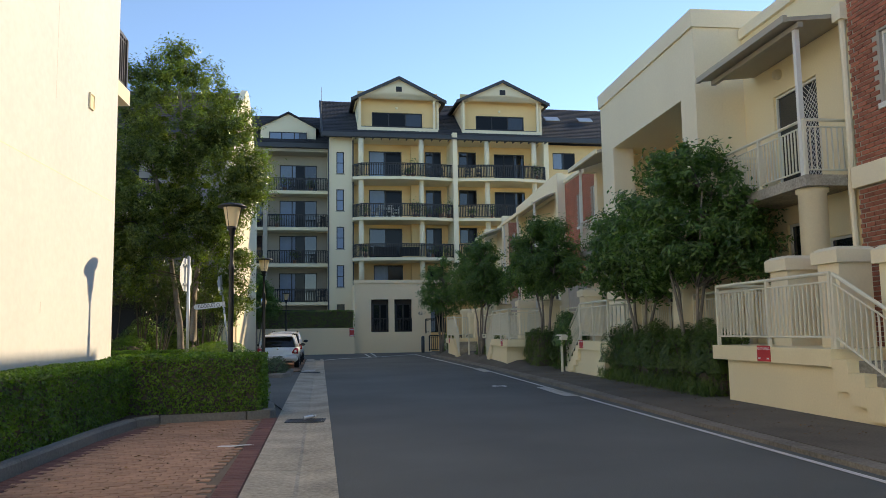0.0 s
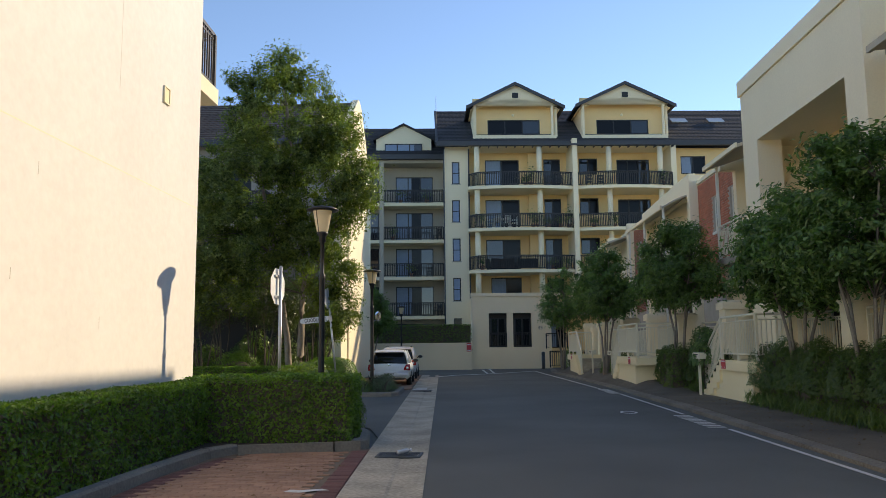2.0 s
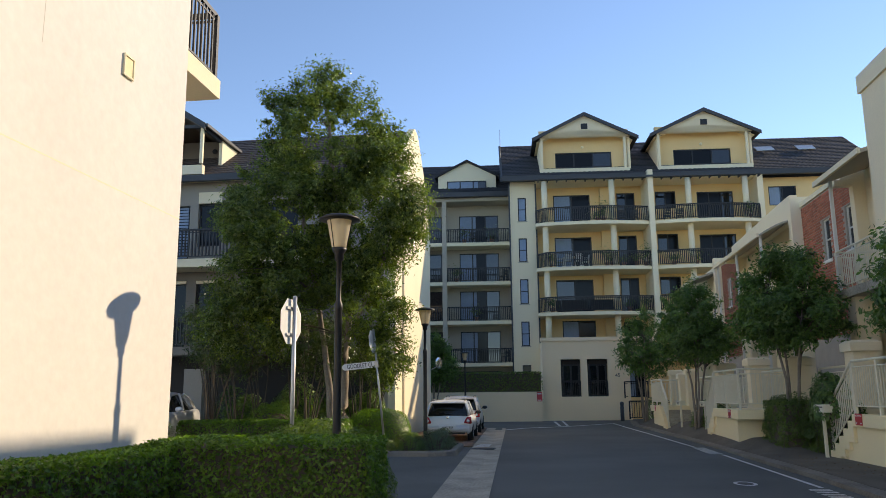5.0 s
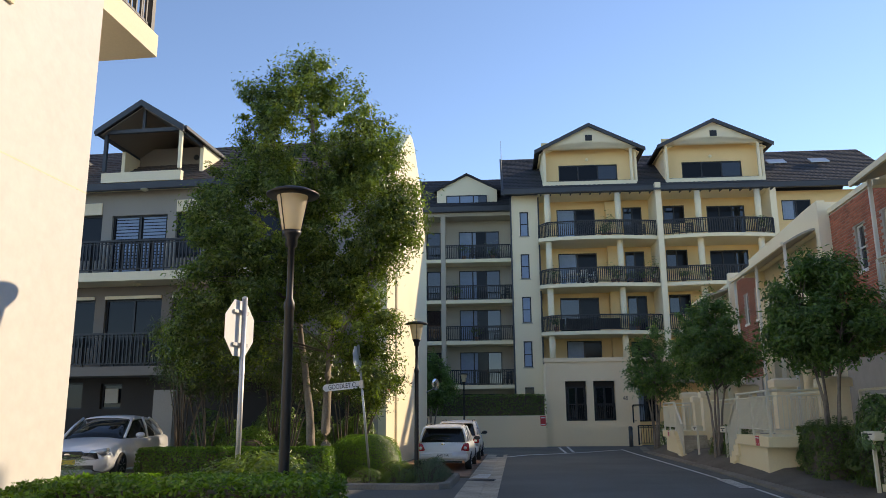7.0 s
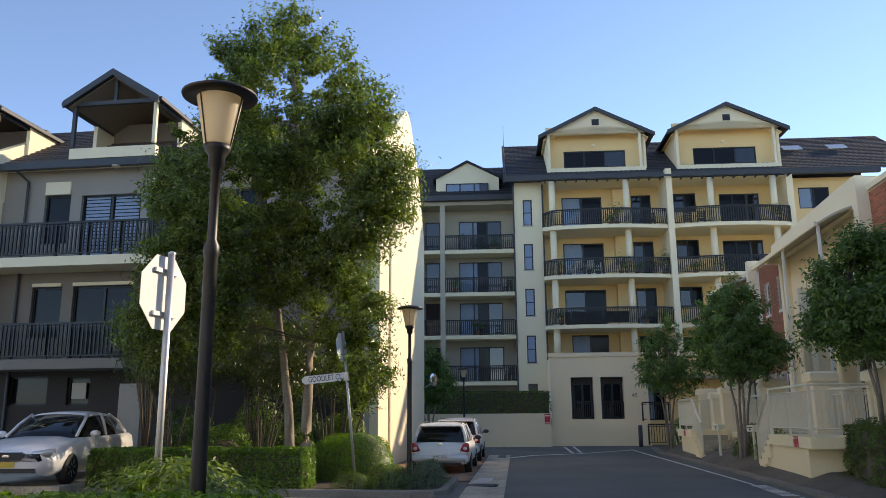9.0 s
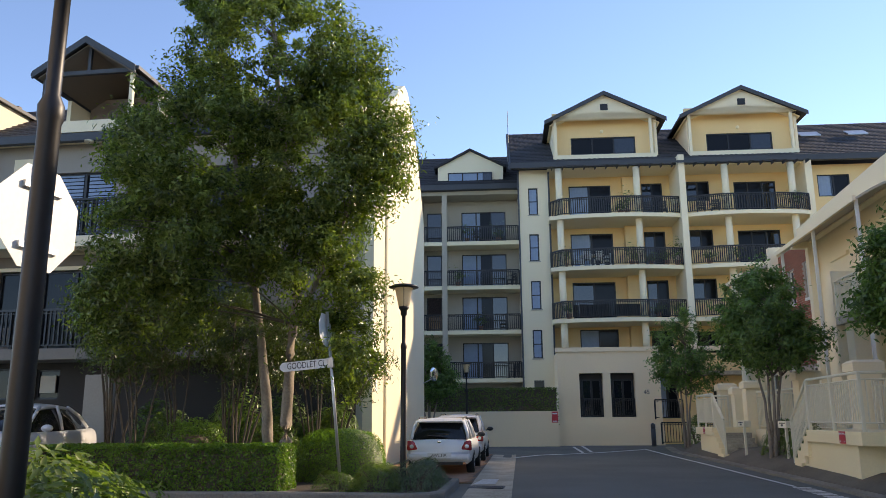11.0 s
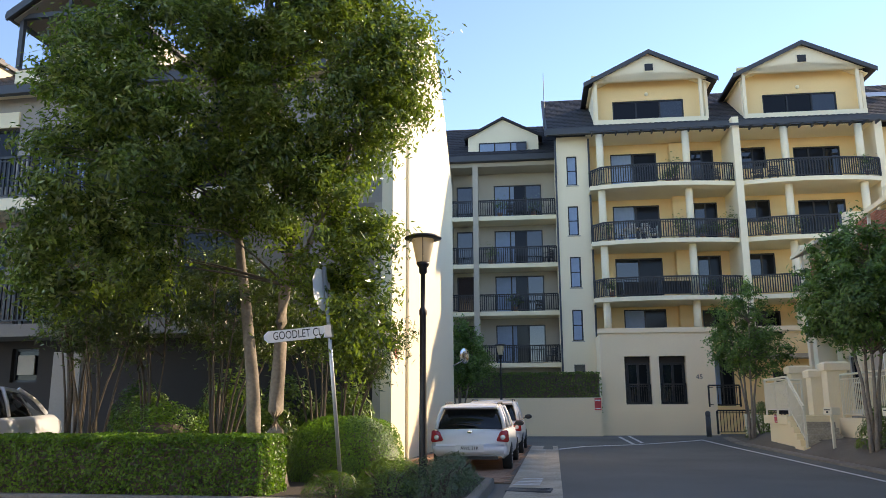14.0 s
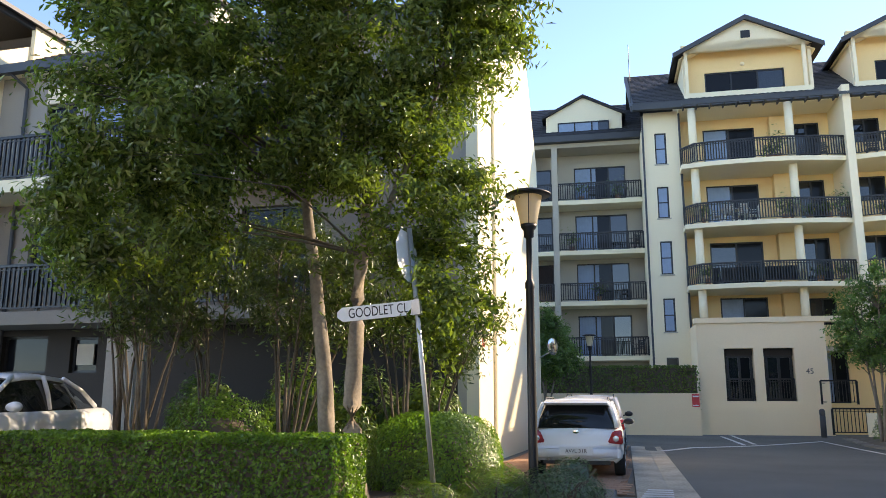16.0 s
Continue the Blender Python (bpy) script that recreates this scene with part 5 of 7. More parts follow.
def hedge(label, spans, density, leaf, material, seed, name="hedge", category="hedge", rough=0.05, at=None, sides="xXyYz"):
    h = thing(name, label, category, at)
    rng = np.random.default_rng(seed)
    core = bmesh.new()
    P, N = [], []
    for s in spans:
        box(core, s[0] + 0.09, s[1] + 0.09, s[2], s[3] - 0.09, s[4] - 0.09, s[5] - 0.1)
        p, n = hedge_points(*s, density, rng, rough, sides)
        keep = np.ones(len(p), bool)
        for o in spans:
            if o is not s:
                keep &= ~((p[:, 0] > o[0] + 0.06) & (p[:, 0] < o[3] - 0.06) & (p[:, 1] > o[1] + 0.06) & (p[:, 1] < o[4] - 0.06) & (p[:, 2] < o[5] - 0.06))
        P.append(p[keep])
        N.append(n[keep])
    part("twig_core", core, BARK_DARK, h)
    foliage("foliage", h, np.concatenate(P), np.concatenate(N), *leaf, material, seed)
    return h


def mound(label, cx, cy, rx, ry, z0, z1, count, leaf, material, seed, name="shrub", flat=2.0, droop=0.0, spiky=0.0):
    """A rounded shrub: foliage over a superellipsoid shell with stems within."""
    sh = thing(name, label, "shrub", pose(cx, cy, z0))
    rng = np.random.default_rng(seed)
    v = rng.normal(0, 1, (count, 3))
    v[:, 2] = np.abs(v[:, 2])
    v /= (np.sum(np.abs(v) ** flat, 1) ** (1 / flat))[:, None]
    depth = 1 - np.abs(rng.normal(0, 0.13, count))
    p = v * depth[:, None] * np.array((rx, ry, z1 - z0))
    p += np.array([noise.noise_vector(Vector(q) * 2.5 + Vector((seed, 0, 0))) for q in p]) * (0.045 if flat >= 3 else 0.13)
    p[:, 2] = np.maximum(p[:, 2], 0.01)
    nn = v.copy()
    nn[:, 2] += 0.3 + spiky
    foliage("foliage", sh, p, nn, *leaf, material, seed, droop)
    if flat > 2.4:
        bm = bmesh.new()
        bmesh.ops.create_icosphere(bm, subdivisions=3, radius=1.0)
        for q in bm.verts:
            c = sum(abs(a) ** flat for a in q.co) ** (-1 / flat)
            q.co = Vector((q.co.x * rx, q.co.y * ry, max(q.co.z, 0) * (z1 - z0))) * c * 0.74
        part("twig_core", bm, BARK_DARK, sh)
    for k in range(9):
        a = rng.uniform(0, 6.28)
        bm = bmesh.new()
        tube(bm, [(0.1 * math.cos(a), 0.1 * math.sin(a), 0), (rx * 0.4 * math.cos(a), ry * 0.4 * math.sin(a), (z1 - z0) * 0.5), (rx * 0.7 * math.cos(a), ry * 0.7 * math.sin(a), (z1 - z0) * 0.75)], [0.02, 0.012, 0.005], 5)
        part("stem", bm, BARK_DARK, sh)
    return sh


def tree(label, at, trunks, lobes, clusters, per, spread, leaf, material, bark, seed, limb=0.035, droop=0.3, blossoms=0, shell=0.55):
    """A tree: tapered trunks, limbs reaching to leaf clusters spread through the lobes of its crown."""
    t = thing("tree", label, "tree", pose(*at))
    rng = np.random.default_rng(seed)
    vol = np.array([l[3] * l[4] * l[5] for l in lobes]) ** 0.7
    cen, out = [], []
    for i in range(clusters):
        l = lobes[rng.choice(len(lobes), p=vol / vol.sum())]
        d = rng.normal(0, 1, 3)
        d /= np.linalg.norm(d)
        r = rng.uniform(shell, 1.0) ** 0.6 * (1 + 0.16 * noise.noise(Vector(d * 2.2) + Vector((seed, 0, 0))))
        cen.append(np.array(l[:3]) + d * r * np.array(l[3:6]))
        out.append(d)
    cen, out = np.array(cen), np.array(out)
    bm = bmesh.new()
    nodes = []
    for tr in trunks:
        pts = [Vector(p) for p in tr[0]]
        r0, r1 = tr[1]
        fine = []
        for a, b in zip(pts, pts[1:]):
            for k in range(4):
                q = a.lerp(b, k / 4)
                fine.append(q + Vector((noise.noise(q * 1.3) * 0.06, noise.noise(q * 1.7 + Vector((9, 0, 0))) * 0.06, 0)))
        fine.append(pts[-1])
        rad = [r0 + (r1 - r0) * (k / (len(fine) - 1)) ** 0.8 for k in range(len(fine))]
        rad[0] *= 1.25
        tube(bm, fine, rad, 9)
        nodes += [(p, r) for p, r in zip(fine, rad) if p.z > fine[-1].z * 0.45]
    nodes = [q for q in nodes if q[0].z > 1.1] or nodes
    part("trunk", bm, bark, t, smooth=True)
    bm = bmesh.new()
    order = rng.permutation(clusters)[: min(clusters, 130)]
    for i in order:
        c = Vector(cen[i])
        best = min(nodes, key=lambda n: (n[0] - c).length + max(0, n[0].z - c.z + 0.3) * 1.5)
        a = best[0]
        mid = a.lerp(c, 0.5) + Vector((0, 0, 0.12 * (c - a).length)) + Vector(rng.normal(0, 0.08, 3))
        r = min(best[1] * 0.6, limb * (0.6 + 0.25 * (c - a).length))
        tube(bm, [a, a.lerp(mid, 0.5) + Vector((0, 0, 0.03)), mid, c], [r, r * 0.8, r * 0.55, r * 0.2], 5, False)
    part("branchwork", bm, BARK_DARK, t, smooth=True)
    n = clusters * per
    idx = np.repeat(np.arange(clusters), per)
    sz = rng.uniform(0.45, 1.45, clusters)[idx][:, None]
    off = rng.normal(0, 1, (n, 3))
    off /= np.linalg.norm(off, axis=1)[:, None]
    off *= (rng.uniform(0.1, 1, n) ** 0.5)[:, None]
    pos = cen[idx] + off * spread * sz * np.array((1, 1, 0.75))
    pos += out[idx] * (rng.uniform(-0.8, 1.0, n) ** 3)[:, None] * spread * 1.3
    nor = off * 0.6 + out[idx] * 0.5 + np.array((0, 0, 0.5))
    foliage("crown", t, pos, nor, *leaf, material, seed + 1, droop)
    if blossoms:
        k = rng.permutation(clusters)[:blossoms]
        b = np.repeat(cen[k] + out[k] * spread * 0.8, 26, 0) + rng.normal(0, 0.09, (blossoms * 26, 3))
        foliage("blossom", t, b, np.tile((0, 0, 1.0), (len(b), 1)), 0.045, 0.03, BLOSSOM, seed + 2)
    return t


hedge("clipped green box hedge along the cream wall", [(-4.24, 3.0, 0.1, -3.64, 13.2, 1.02), (-4.1, 12.85, 0.1, -1.5, 13.95, 1.08)], 1700, (0.055, 0.032), LEAF_HEDGE, 11)
hedge("clipped green box hedge beside the side street", [(-9.6, 25.15, 0.08, -4.88, 26.1, 0.92)], 1700, (0.06, 0.034), LEAF_HEDGE, 12)
mound("rounded clipped box bush", -4.65, 28.3, 0.98, 0.95, 0.08, 1.15, 20000, (0.055, 0.032), LEAF_HEDGE, 13, "bush", 3.4)
mound("clipped round bush behind the hedge", -7.6, 27.3, 0.9, 0.7, 0.08, 1.42, 4500, (0.06, 0.03), LEAF_HEDGE, 14, "bush", 2.6)
for i, (x, y, rx, ry, h) in enumerate(((-2.6, 14.9, 0.7, 0.7, 1.26), (-3.05, 15.0, 0.5, 0.6, 1.14), (-2.1, 14.6, 0.5, 0.6, 1.1), (-2.9, 15.9, 0.6, 0.55, 1.1))):
    mound("leafy pale green shrub round the lamp post", x, y, rx, ry, 0.1, h, 3600, (0.085, 0.03), LEAF_PALE, 20 + i, "shrub", 2.2, 0, 0.3)
for i, (x, y, rx, ry, h) in enumerate(((-5.1, 15.2, 0.45, 0.4, 1.22), (-4.75, 14.7, 0.35, 0.35, 1.05), (-5.9, 15.6, 0.5, 0.4, 1.2))):
    mound("silvery grey lavender shrub", x, y, rx, ry, 0.1, h, 1500, (0.09, 0.014), LEAF_GREY, 30 + i, "lavender", 2.0, 0, 1.0)
for i, (x, y, rx, ry, h) in enumerate(((-2.55, 25.6, 0.5, 0.45, 0.62), (-3.2, 25.5, 0.5, 0.45, 0.55), (-3.9, 25.5, 0.5, 0.4, 0.5), (-2.5, 26.5, 0.45, 0.5, 0.68), (-3.35, 26.4, 0.5, 0.5, 0.55), (-3.5, 27.4, 0.5, 0.45, 0.5), (-2.6, 27.5, 0.4, 0.5, 0.6))):
    mound("low grey-green rosemary shrub", x, y, rx, ry, 0.08, h, 1900, (0.075, 0.014), LEAF_DARK if i % 3 else LEAF_GREY, 40 + i, "rosemary", 2.0, 0, 0.8)

# the large tree with two pale trunks
tree("large leafy tree with two pale trunks and cream blossom", (-5.4, 26.6, 0.05),
     [([(0.16, 0.05, 0), (0.12, 0, 1.2), (0.1, 0.1, 2.6), (0.2, 0.2, 4.2), (-0.2, 0.1, 7.0), (-0.6, 0, 10.4)], (0.15, 0.045)),
      ([(-0.28, 0.2, 0), (-0.35, 0.15, 1.4), (-0.55, 0.2, 3.0), (-0.9, 0.1, 5.0), (-1.5, -0.3, 8.6)], (0.14, 0.045)),
      ([(0.18, 0.1, 3.2), (0.7, 0.1, 4.2), (1.1, 0.1, 5.0), (1.5, 0.0, 6.4)], (0.06, 0.02)),
     ],
     [(-0.45, 0, 9.0, 1.85, 1.9, 2.1), (-1.6, -0.7, 6.4, 1.85, 1.9, 2.1), (0.75, 0.0, 6.6, 1.5, 1.7, 1.9), (-1.9, -0.4, 9.6, 0.6, 0.7, 1.2), (-1.75, -2.0, 4.9, 1.3, 1.2, 1.5), (-2.3, -1.4, 3.5, 1.3, 1.1, 1.0), (1.05, -0.3, 4.0, 0.95, 1.0, 1.1), (-0.5, 0, 10.9, 0.6, 0.6, 0.75), (-0.6, -0.3, 4.9, 1.4, 1.2, 0.9), (1.15, 0, 8.5, 1.0, 1.0, 1.1), (2.0, -0.1, 6.8, 0.75, 0.8, 1.0), (1.4, -0.2, 2.7, 0.65, 0.7, 0.8)],
     1450, 108, 0.27, (0.12, 0.043), LEAF_TREE, BARK, 3, 0.015, 0.5, blossoms=60, shell=0.45)
# slender understorey trees in the bed
for i, (x, y, h, lean) in enumerate(((-6.6, 27.4, 3.6, 0.3), (-8.4, 28.2, 4.0, -0.4), (-5.5, 30.9, 3.2, 0.3), (-7.6, 29.3, 4.2, 0.2), (-5.6, 29.6, 3.8, -0.2), (-9.7, 27.9, 4.6, 0.2), (-8.6, 26.9, 3.9, -0.3), (-10.4, 29.2, 4.4, 0.1))):
    st = []
    rr = random.Random(70 + i)
    for k in range(6):
        a = rr.uniform(0, 6.28)
        s = rr.uniform(0.25, 0.8)
        st.append(([(0.05 * math.cos(a), 0.05 * math.sin(a), 0), (s * 0.5 * math.cos(a) + lean * 0.3, s * 0.5 * math.sin(a), h * 0.4), (s * math.cos(a) + lean, s * math.sin(a), h * rr.uniform(0.7, 0.95))], (0.032, 0.01)))
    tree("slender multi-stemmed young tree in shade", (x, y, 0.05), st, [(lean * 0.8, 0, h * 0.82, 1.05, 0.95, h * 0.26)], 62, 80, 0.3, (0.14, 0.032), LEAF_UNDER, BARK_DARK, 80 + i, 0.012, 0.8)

for i, (x, h) in enumerate(((-5.9, 1.7), (-7.2, 2.1), (-8.6, 1.8), (-6.5, 1.4))):
    mound("dark leafy shrub against the flats", x, 31.8 + 0.3 * (i % 2), 0.95, 0.7, 0.08, h, 2600, (0.12, 0.05), LEAF_DARK, 60 + i)

for i, (x, y, rx, h) in enumerate(((-6.4, 29.0, 0.8, 1.5), (-7.9, 30.6, 0.9, 2.2), (-9.4, 29.8, 0.9, 1.7), (-5.7, 32.3, 0.6, 1.9), (-10.6, 31.6, 0.9, 2.0))):
    mound("dark leafy shrub under the trees", x, y, rx, 0.6, 0.05, h, 1500, (0.14, 0.045), LEAF_DARK, 90 + i)

# street trees before the terraces
STREET = "small dense evergreen street tree in a hedge"
def street_tree(x, y, z, r, top, seed, leaf=(0.145, 0.055), per=88, clusters=310):
    rr = random.Random(seed)
    cz = (z + top) / 2
    st = []
    for k in range(4):
        a = k * 1.57 + rr.uniform(-0.4, 0.4)
        s = r * rr.uniform(0.3, 0.55)
        st.append(([(0.07 * math.cos(a), 0.07 * math.sin(a), 0), (0.35 * s * math.cos(a), 0.35 * s * math.sin(a), z * 0.75), (s * math.cos(a), s * math.sin(a), cz + rr.uniform(-0.2, 0.5))], (0.06, 0.018)))
    hz = (top - z) / 2
    lobes = [(0, 0, cz, r * 0.8, r * 0.8, hz * 0.8), (r * 0.15, -r * 0.25, cz - hz * 0.35, r * 0.85, r * 0.8, hz * 0.5), (-r * 0.1, r * 0.3, cz - hz * 0.25, r * 0.75, r * 0.7, hz * 0.55), (0.1, -0.1, cz + hz * 0.6, r * 0.4, r * 0.4, hz * 0.36)]
    tree(STREET, (x, y, 0.06), st, lobes, clusters, per, 0.25, leaf, LEAF_RIGHT, BARK, seed, 0.022, 0.0, shell=0.5)


street_tree(7.35, 15.4, 2.0, 1.75, 5.5, 101)
street_tree(7.3, 18.2, 2.0, 1.5, 4.8, 102)
street_tree(6.85, 26.2, 2.4, 1.45, 5.4, 103)
street_tree(5.85, 34.1, 2.3, 1.5, 5.6, 104, per=70)
street_tree(5.25, 44.3, 2.0, 1.4, 5.7, 105, per=46, clusters=220)
hedge("dense dark green hedge with grassy skirt before the terrace", [(7.1, 13.75, 0.06, 7.75, 20.1, 1.22)], 1500, (0.085, 0.026), LEAF_DARK, 15, rough=0.2)
for i in range(9):
    mound("bushy dark green shrub in the terrace hedge", 7.25 + 0.12 * (i % 2), 14.1 + 0.72 * i, 0.42 + 0.05 * (i % 3), 0.55, 0.5, 1.42 + 0.1 * ((i * 2) % 3), 2200, (0.095, 0.026), LEAF_DARK, 200 + i, "shrub", 2.2, 0, 0.6)
hedge("dense dark green hedge before the terrace", [(6.35, 25.5, 0.06, 7.3, 27.35, 1.3), (6.95, 23.8, 0.06, 7.7, 25.52, 1.32)], 800, (0.09, 0.03), LEAF_DARK, 16, rough=0.22)
for i in range(3):
    mound("bushy dark green shrub in the terrace hedge", 6.75 + 0.2 * i, 26.9 - 0.9 * i, 0.5, 0.6, 0.4, 1.5, 2000, (0.095, 0.028), LEAF_DARK, 220 + i, "shrub", 2.2, 0, 0.6)
mound("leafy dark shrub at a fence", 7.0, 24.0, 0.5, 0.6, 0.9, 2.0, 1500, (0.16, 0.05), LEAF_RIGHT, 17)
mound("dark green shrub beside a letterbox", 6.25, 34.7, 0.55, 0.8, 0.3, 1.35, 2400, (0.1, 0.03), LEAF_DARK, 18)
mound("dark green shrub beside a letterbox", 6.35, 32.9, 0.5, 0.7, 0.3, 1.25, 2000, (0.1, 0.03), LEAF_DARK, 22)
mound("dark green shrub by the gate", 5.9, 45.6, 0.6, 1.2, 0.06, 1.5, 2200, (0.1, 0.03), LEAF_DARK, 19)
hedge("dark clipped hedge on the garden wall", [(-9.0, -2.6, 0.9, -0.35, -1.9, 2.88)], 260, (0.13, 0.06), LEAF_DARK, 21, at=FAR_AT, sides="yz")
street_tree(-5.6, 47.6, 1.9, 1.35, 4.9, 107, (0.15, 0.06), 60, 240)
# strappy grass along the hedge foot
rng = np.random.default_rng(9)
k = 2600
gp = np.stack([rng.uniform(6.72, 7.12, k), np.where(rng.random(k) < 0.62, rng.uniform(13.7, 20.2, k), rng.uniform(24.4, 29.6, k)), rng.uniform(0.08, 0.3, k)], 1)
g = tagged(new("grass", leaf_mesh("grass", gp, np.tile((-0.8, 0, 0.2), (k, 1)), 0.34, 0.02, LEAF_DARK, 5, 2.5)), "strappy dark green grass at the hedge foot", "grass", "", "stuff")
# ---- street furniture ----
def street_lamp(x, y, lean=0.0):
    l = thing("street_lamp", "black post-top street lamp with cream conical diffuser and flat cap", "street lamp", pose(x, y, 0.08, 0, lean, 0), "street lamps")
    bm = bmesh.new()
    lathe(bm, [(0.11, 0), (0.11, 0.03), (0.07, 0.05), (0.055, 0.3), (0.048, 2.0), (0.048, 2.55), (0.056, 2.57), (0.056, 2.63), (0.034, 2.68), (0.034, 3.2), (0.06, 3.22), (0.06, 3.3), (0.09, 3.34), (0.1, 3.38)], 18)
    part("post", bm, BLACK, l, smooth=True)
    bm = bmesh.new()
    lathe(bm, [(0.095, 3.381), (0.1, 3.40), (0.165, 3.74), (0.165, 3.745)], 24)
    part("diffuser", bm, LAMPSHADE, l, smooth=True)
    bm = bmesh.new()
    lathe(bm, [(0.17, 3.747), (0.27, 3.755), (0.275, 3.77), (0.2, 3.81), (0.05, 3.84), (0.0, 3.842)], 28)
    part("cap", bm, BLACK, l, smooth=True)
    for k in range(3):
        a = 2.1 * k
        bm = bmesh.new()
        tube(bm, [(0.1 * math.cos(a), 0.1 * math.sin(a), 3.38), (0.172 * math.cos(a), 0.172 * math.sin(a), 3.75)], 0.006, 5)
        part("strut", bm, BLACK, l)
    return l


lamp = street_lamp(-2.24, 14.35)
copy_thing(lamp, pose(-2.98, 26.85, 0.08, 0, 0, 40) @ Matrix.Diagonal((1.1, 1.1, 1.035, 1)))
copy_thing(lamp, pose(-3.8, 46.7, 0.0, 0, 0, 80))


def octagon(r, depth):
    bm = bmesh.new()
    prism(bm, [(r * math.cos(math.pi / 8 + k * math.pi / 4), r * math.sin(math.pi / 8 + k * math.pi / 4)) for k in range(8)], -depth, 0, "y")
    return bm


stop = thing("stop_sign", "octagonal road sign seen from its white back on a steel post", "road sign", pose(-3.35, 15.96, 0.1))
bm = bmesh.new()
tube(bm, [(0, 0, 0), (0, 0, 2.92)], 0.032, 12)
part("post", bm, STEEL, stop, smooth=True)
bm = bmesh.new()
lathe(bm, [(0.034, 2.92), (0.034, 2.94), (0.01, 2.955)], 12)
part("post_cap", bm, STEEL, stop)
turn = pose(0.0, 0.0, 2.56, 0, 0, 82)
plate = part("plate", octagon(0.37, 0.004), SIGNWHITE, stop, "plain white back of an octagonal plate", turn @ pose(0, 0.06, 0))
part("face", octagon(0.365, 0.002), RED, stop, "red face turned away", turn @ pose(0, 0.064, 0))
for z in (0.2, -0.2):
    part("bracket", boxes((-0.17, 0.03, z - 0.02, 0.17, 0.055, z + 0.02)), STEEL, stop, "", turn)

ss = thing("street_sign", "leaning steel post with a white street name blade", "street sign", pose(-3.92, 25.75, 0.08, 0, -6.0, 0))
bm = bmesh.new()
tube(bm, [(0, 0, 0), (0, 0, 3.3)], 0.03, 12)
part("post", bm, STEEL, ss, smooth=True)
bt = pose(-0.04, -0.035, 2.33, 0, 0, 12)
bm = bmesh.new()
prism(bm, [(0.04, -0.085), (0.04, 0.085), (-0.84, 0.085), (-0.9, 0.03), (-0.9, -0.03), (-0.84, -0.085)], -0.012, 0.012, "y")
part("blade", bm, SIGNWHITE, ss, "white street name blade", bt)
me = text_mesh("GOODLET CL", 0.165, 0.0015)
me.materials.append(LETTER)
part("lettering", me, None, ss, "black letters", bt @ pose(-0.41, -0.0135, 0.0, 90, 0, 0) @ Matrix.Diagonal((0.7, 1.0, 1, 1)))
part("clamp", boxes((-0.05, -0.05, 2.24, 0.05, 0.05, 2.42)), STEEL, ss)
part("plate", octagon(0.34, 0.004), SIGNWHITE, ss, "white back of a road sign plate", pose(-0.02, -0.04, 2.95, 0, 0, 85) @ pose(0, 0.03, 0))

bol = thing("bollard", "dark metal bollard with a ring groove", "bollard", pose(4.8, 51.2, -0.03))
bm = bmesh.new()
lathe(bm, [(0.11, 0), (0.11, 0.82), (0.095, 0.83), (0.095, 0.87), (0.11, 0.88), (0.11, 1.05), (0.06, 1.1), (0, 1.11)], 18)
part("shaft", bm, FASCIA, bol, smooth=True)

mir = thing("traffic_mirror", "round convex traffic mirror on a bracket", "mirror", pose(-5.118, 42.7, 3.1))
bm = bmesh.new()
lathe(bm, [(0.27, 0), (0.28, 0.02), (0.25, 0.04), (0.2, 0.06), (0.1, 0.078), (0.0, 0.082)], 24)
part("dish", bm, CHROME, mir, "", pose(0.42, 0, 0, 90, 0, 62))
bm = bmesh.new()
tube(bm, [(-0.01, 0, -0.35), (0.3, 0.02, -0.2), (0.42, 0.04, 0)], 0.022, 8)
part("arm", bm, STEEL, mir)


def letterbox(x, y, z=1.02):
    b = thing("letterbox", "cream metal letterbox on a thin post", "letterbox", pose(x, y, 0.06, 0, 0, 8), "letterboxes")
    bm = boxes((-0.1, -0.24, z - 0.02, 0.12, 0.24, z + 0.16))
    soften(bm, 0.012)
    part("box", bm, RAILWHITE, b)
    part("slot", boxes((-0.104, -0.17, z + 0.09, -0.1, 0.17, z + 0.115)), LETTER, b)
    part("number_plate", boxes((-0.104, -0.06, z + 0.02, -0.1, 0.06, z + 0.07)), LETTER, b)
    part("post", boxes((-0.03, -0.03, 0, 0.03, 0.03, z - 0.02)), RAILWHITE, b)


letterbox(6.72, 23.7)
letterbox(5.9, 33.0)
letterbox(5.64, 36.36)


def grate(x, y, w=0.62, d=0.46, rot=-2):
    g = thing("drain_grate", "dark iron drain grate set in the gutter", "drain", pose(x, y, 0.004, 0, 0, rot))
    for s in ((-w / 2, -d / 2, w / 2, -d / 2 + 0.04), (-w / 2, d / 2 - 0.04, w / 2, d / 2), (-w / 2, -d / 2 + 0.04, -w / 2 + 0.04, d / 2 - 0.04), (w / 2 - 0.04, -d / 2 + 0.04, w / 2, d / 2 - 0.04)):
        part("rim", boxes((s[0], s[1], -0.01, s[2], s[3], 0.016)), FASCIA, g)
    n = 16
    for k in range(n):
        x0 = -w / 2 + 0.05 + (w - 0.1) * k / n
        part("bar", boxes((x0, -d / 2 + 0.041, -0.008, x0 + 0.016, d / 2 - 0.041, 0.012)), FASCIA, g)
    # black sheet under the bars in place of the darkness below
    part("pit_shade", boxes((-w / 2 + 0.041, -d / 2 + 0.041, -0.012, w / 2 - 0.041, d / 2 - 0.041, -0.009)), LETTER, g)


grate(-0.72, 12.15)
grate(-1.42, 27.6, 0.7, 0.5)
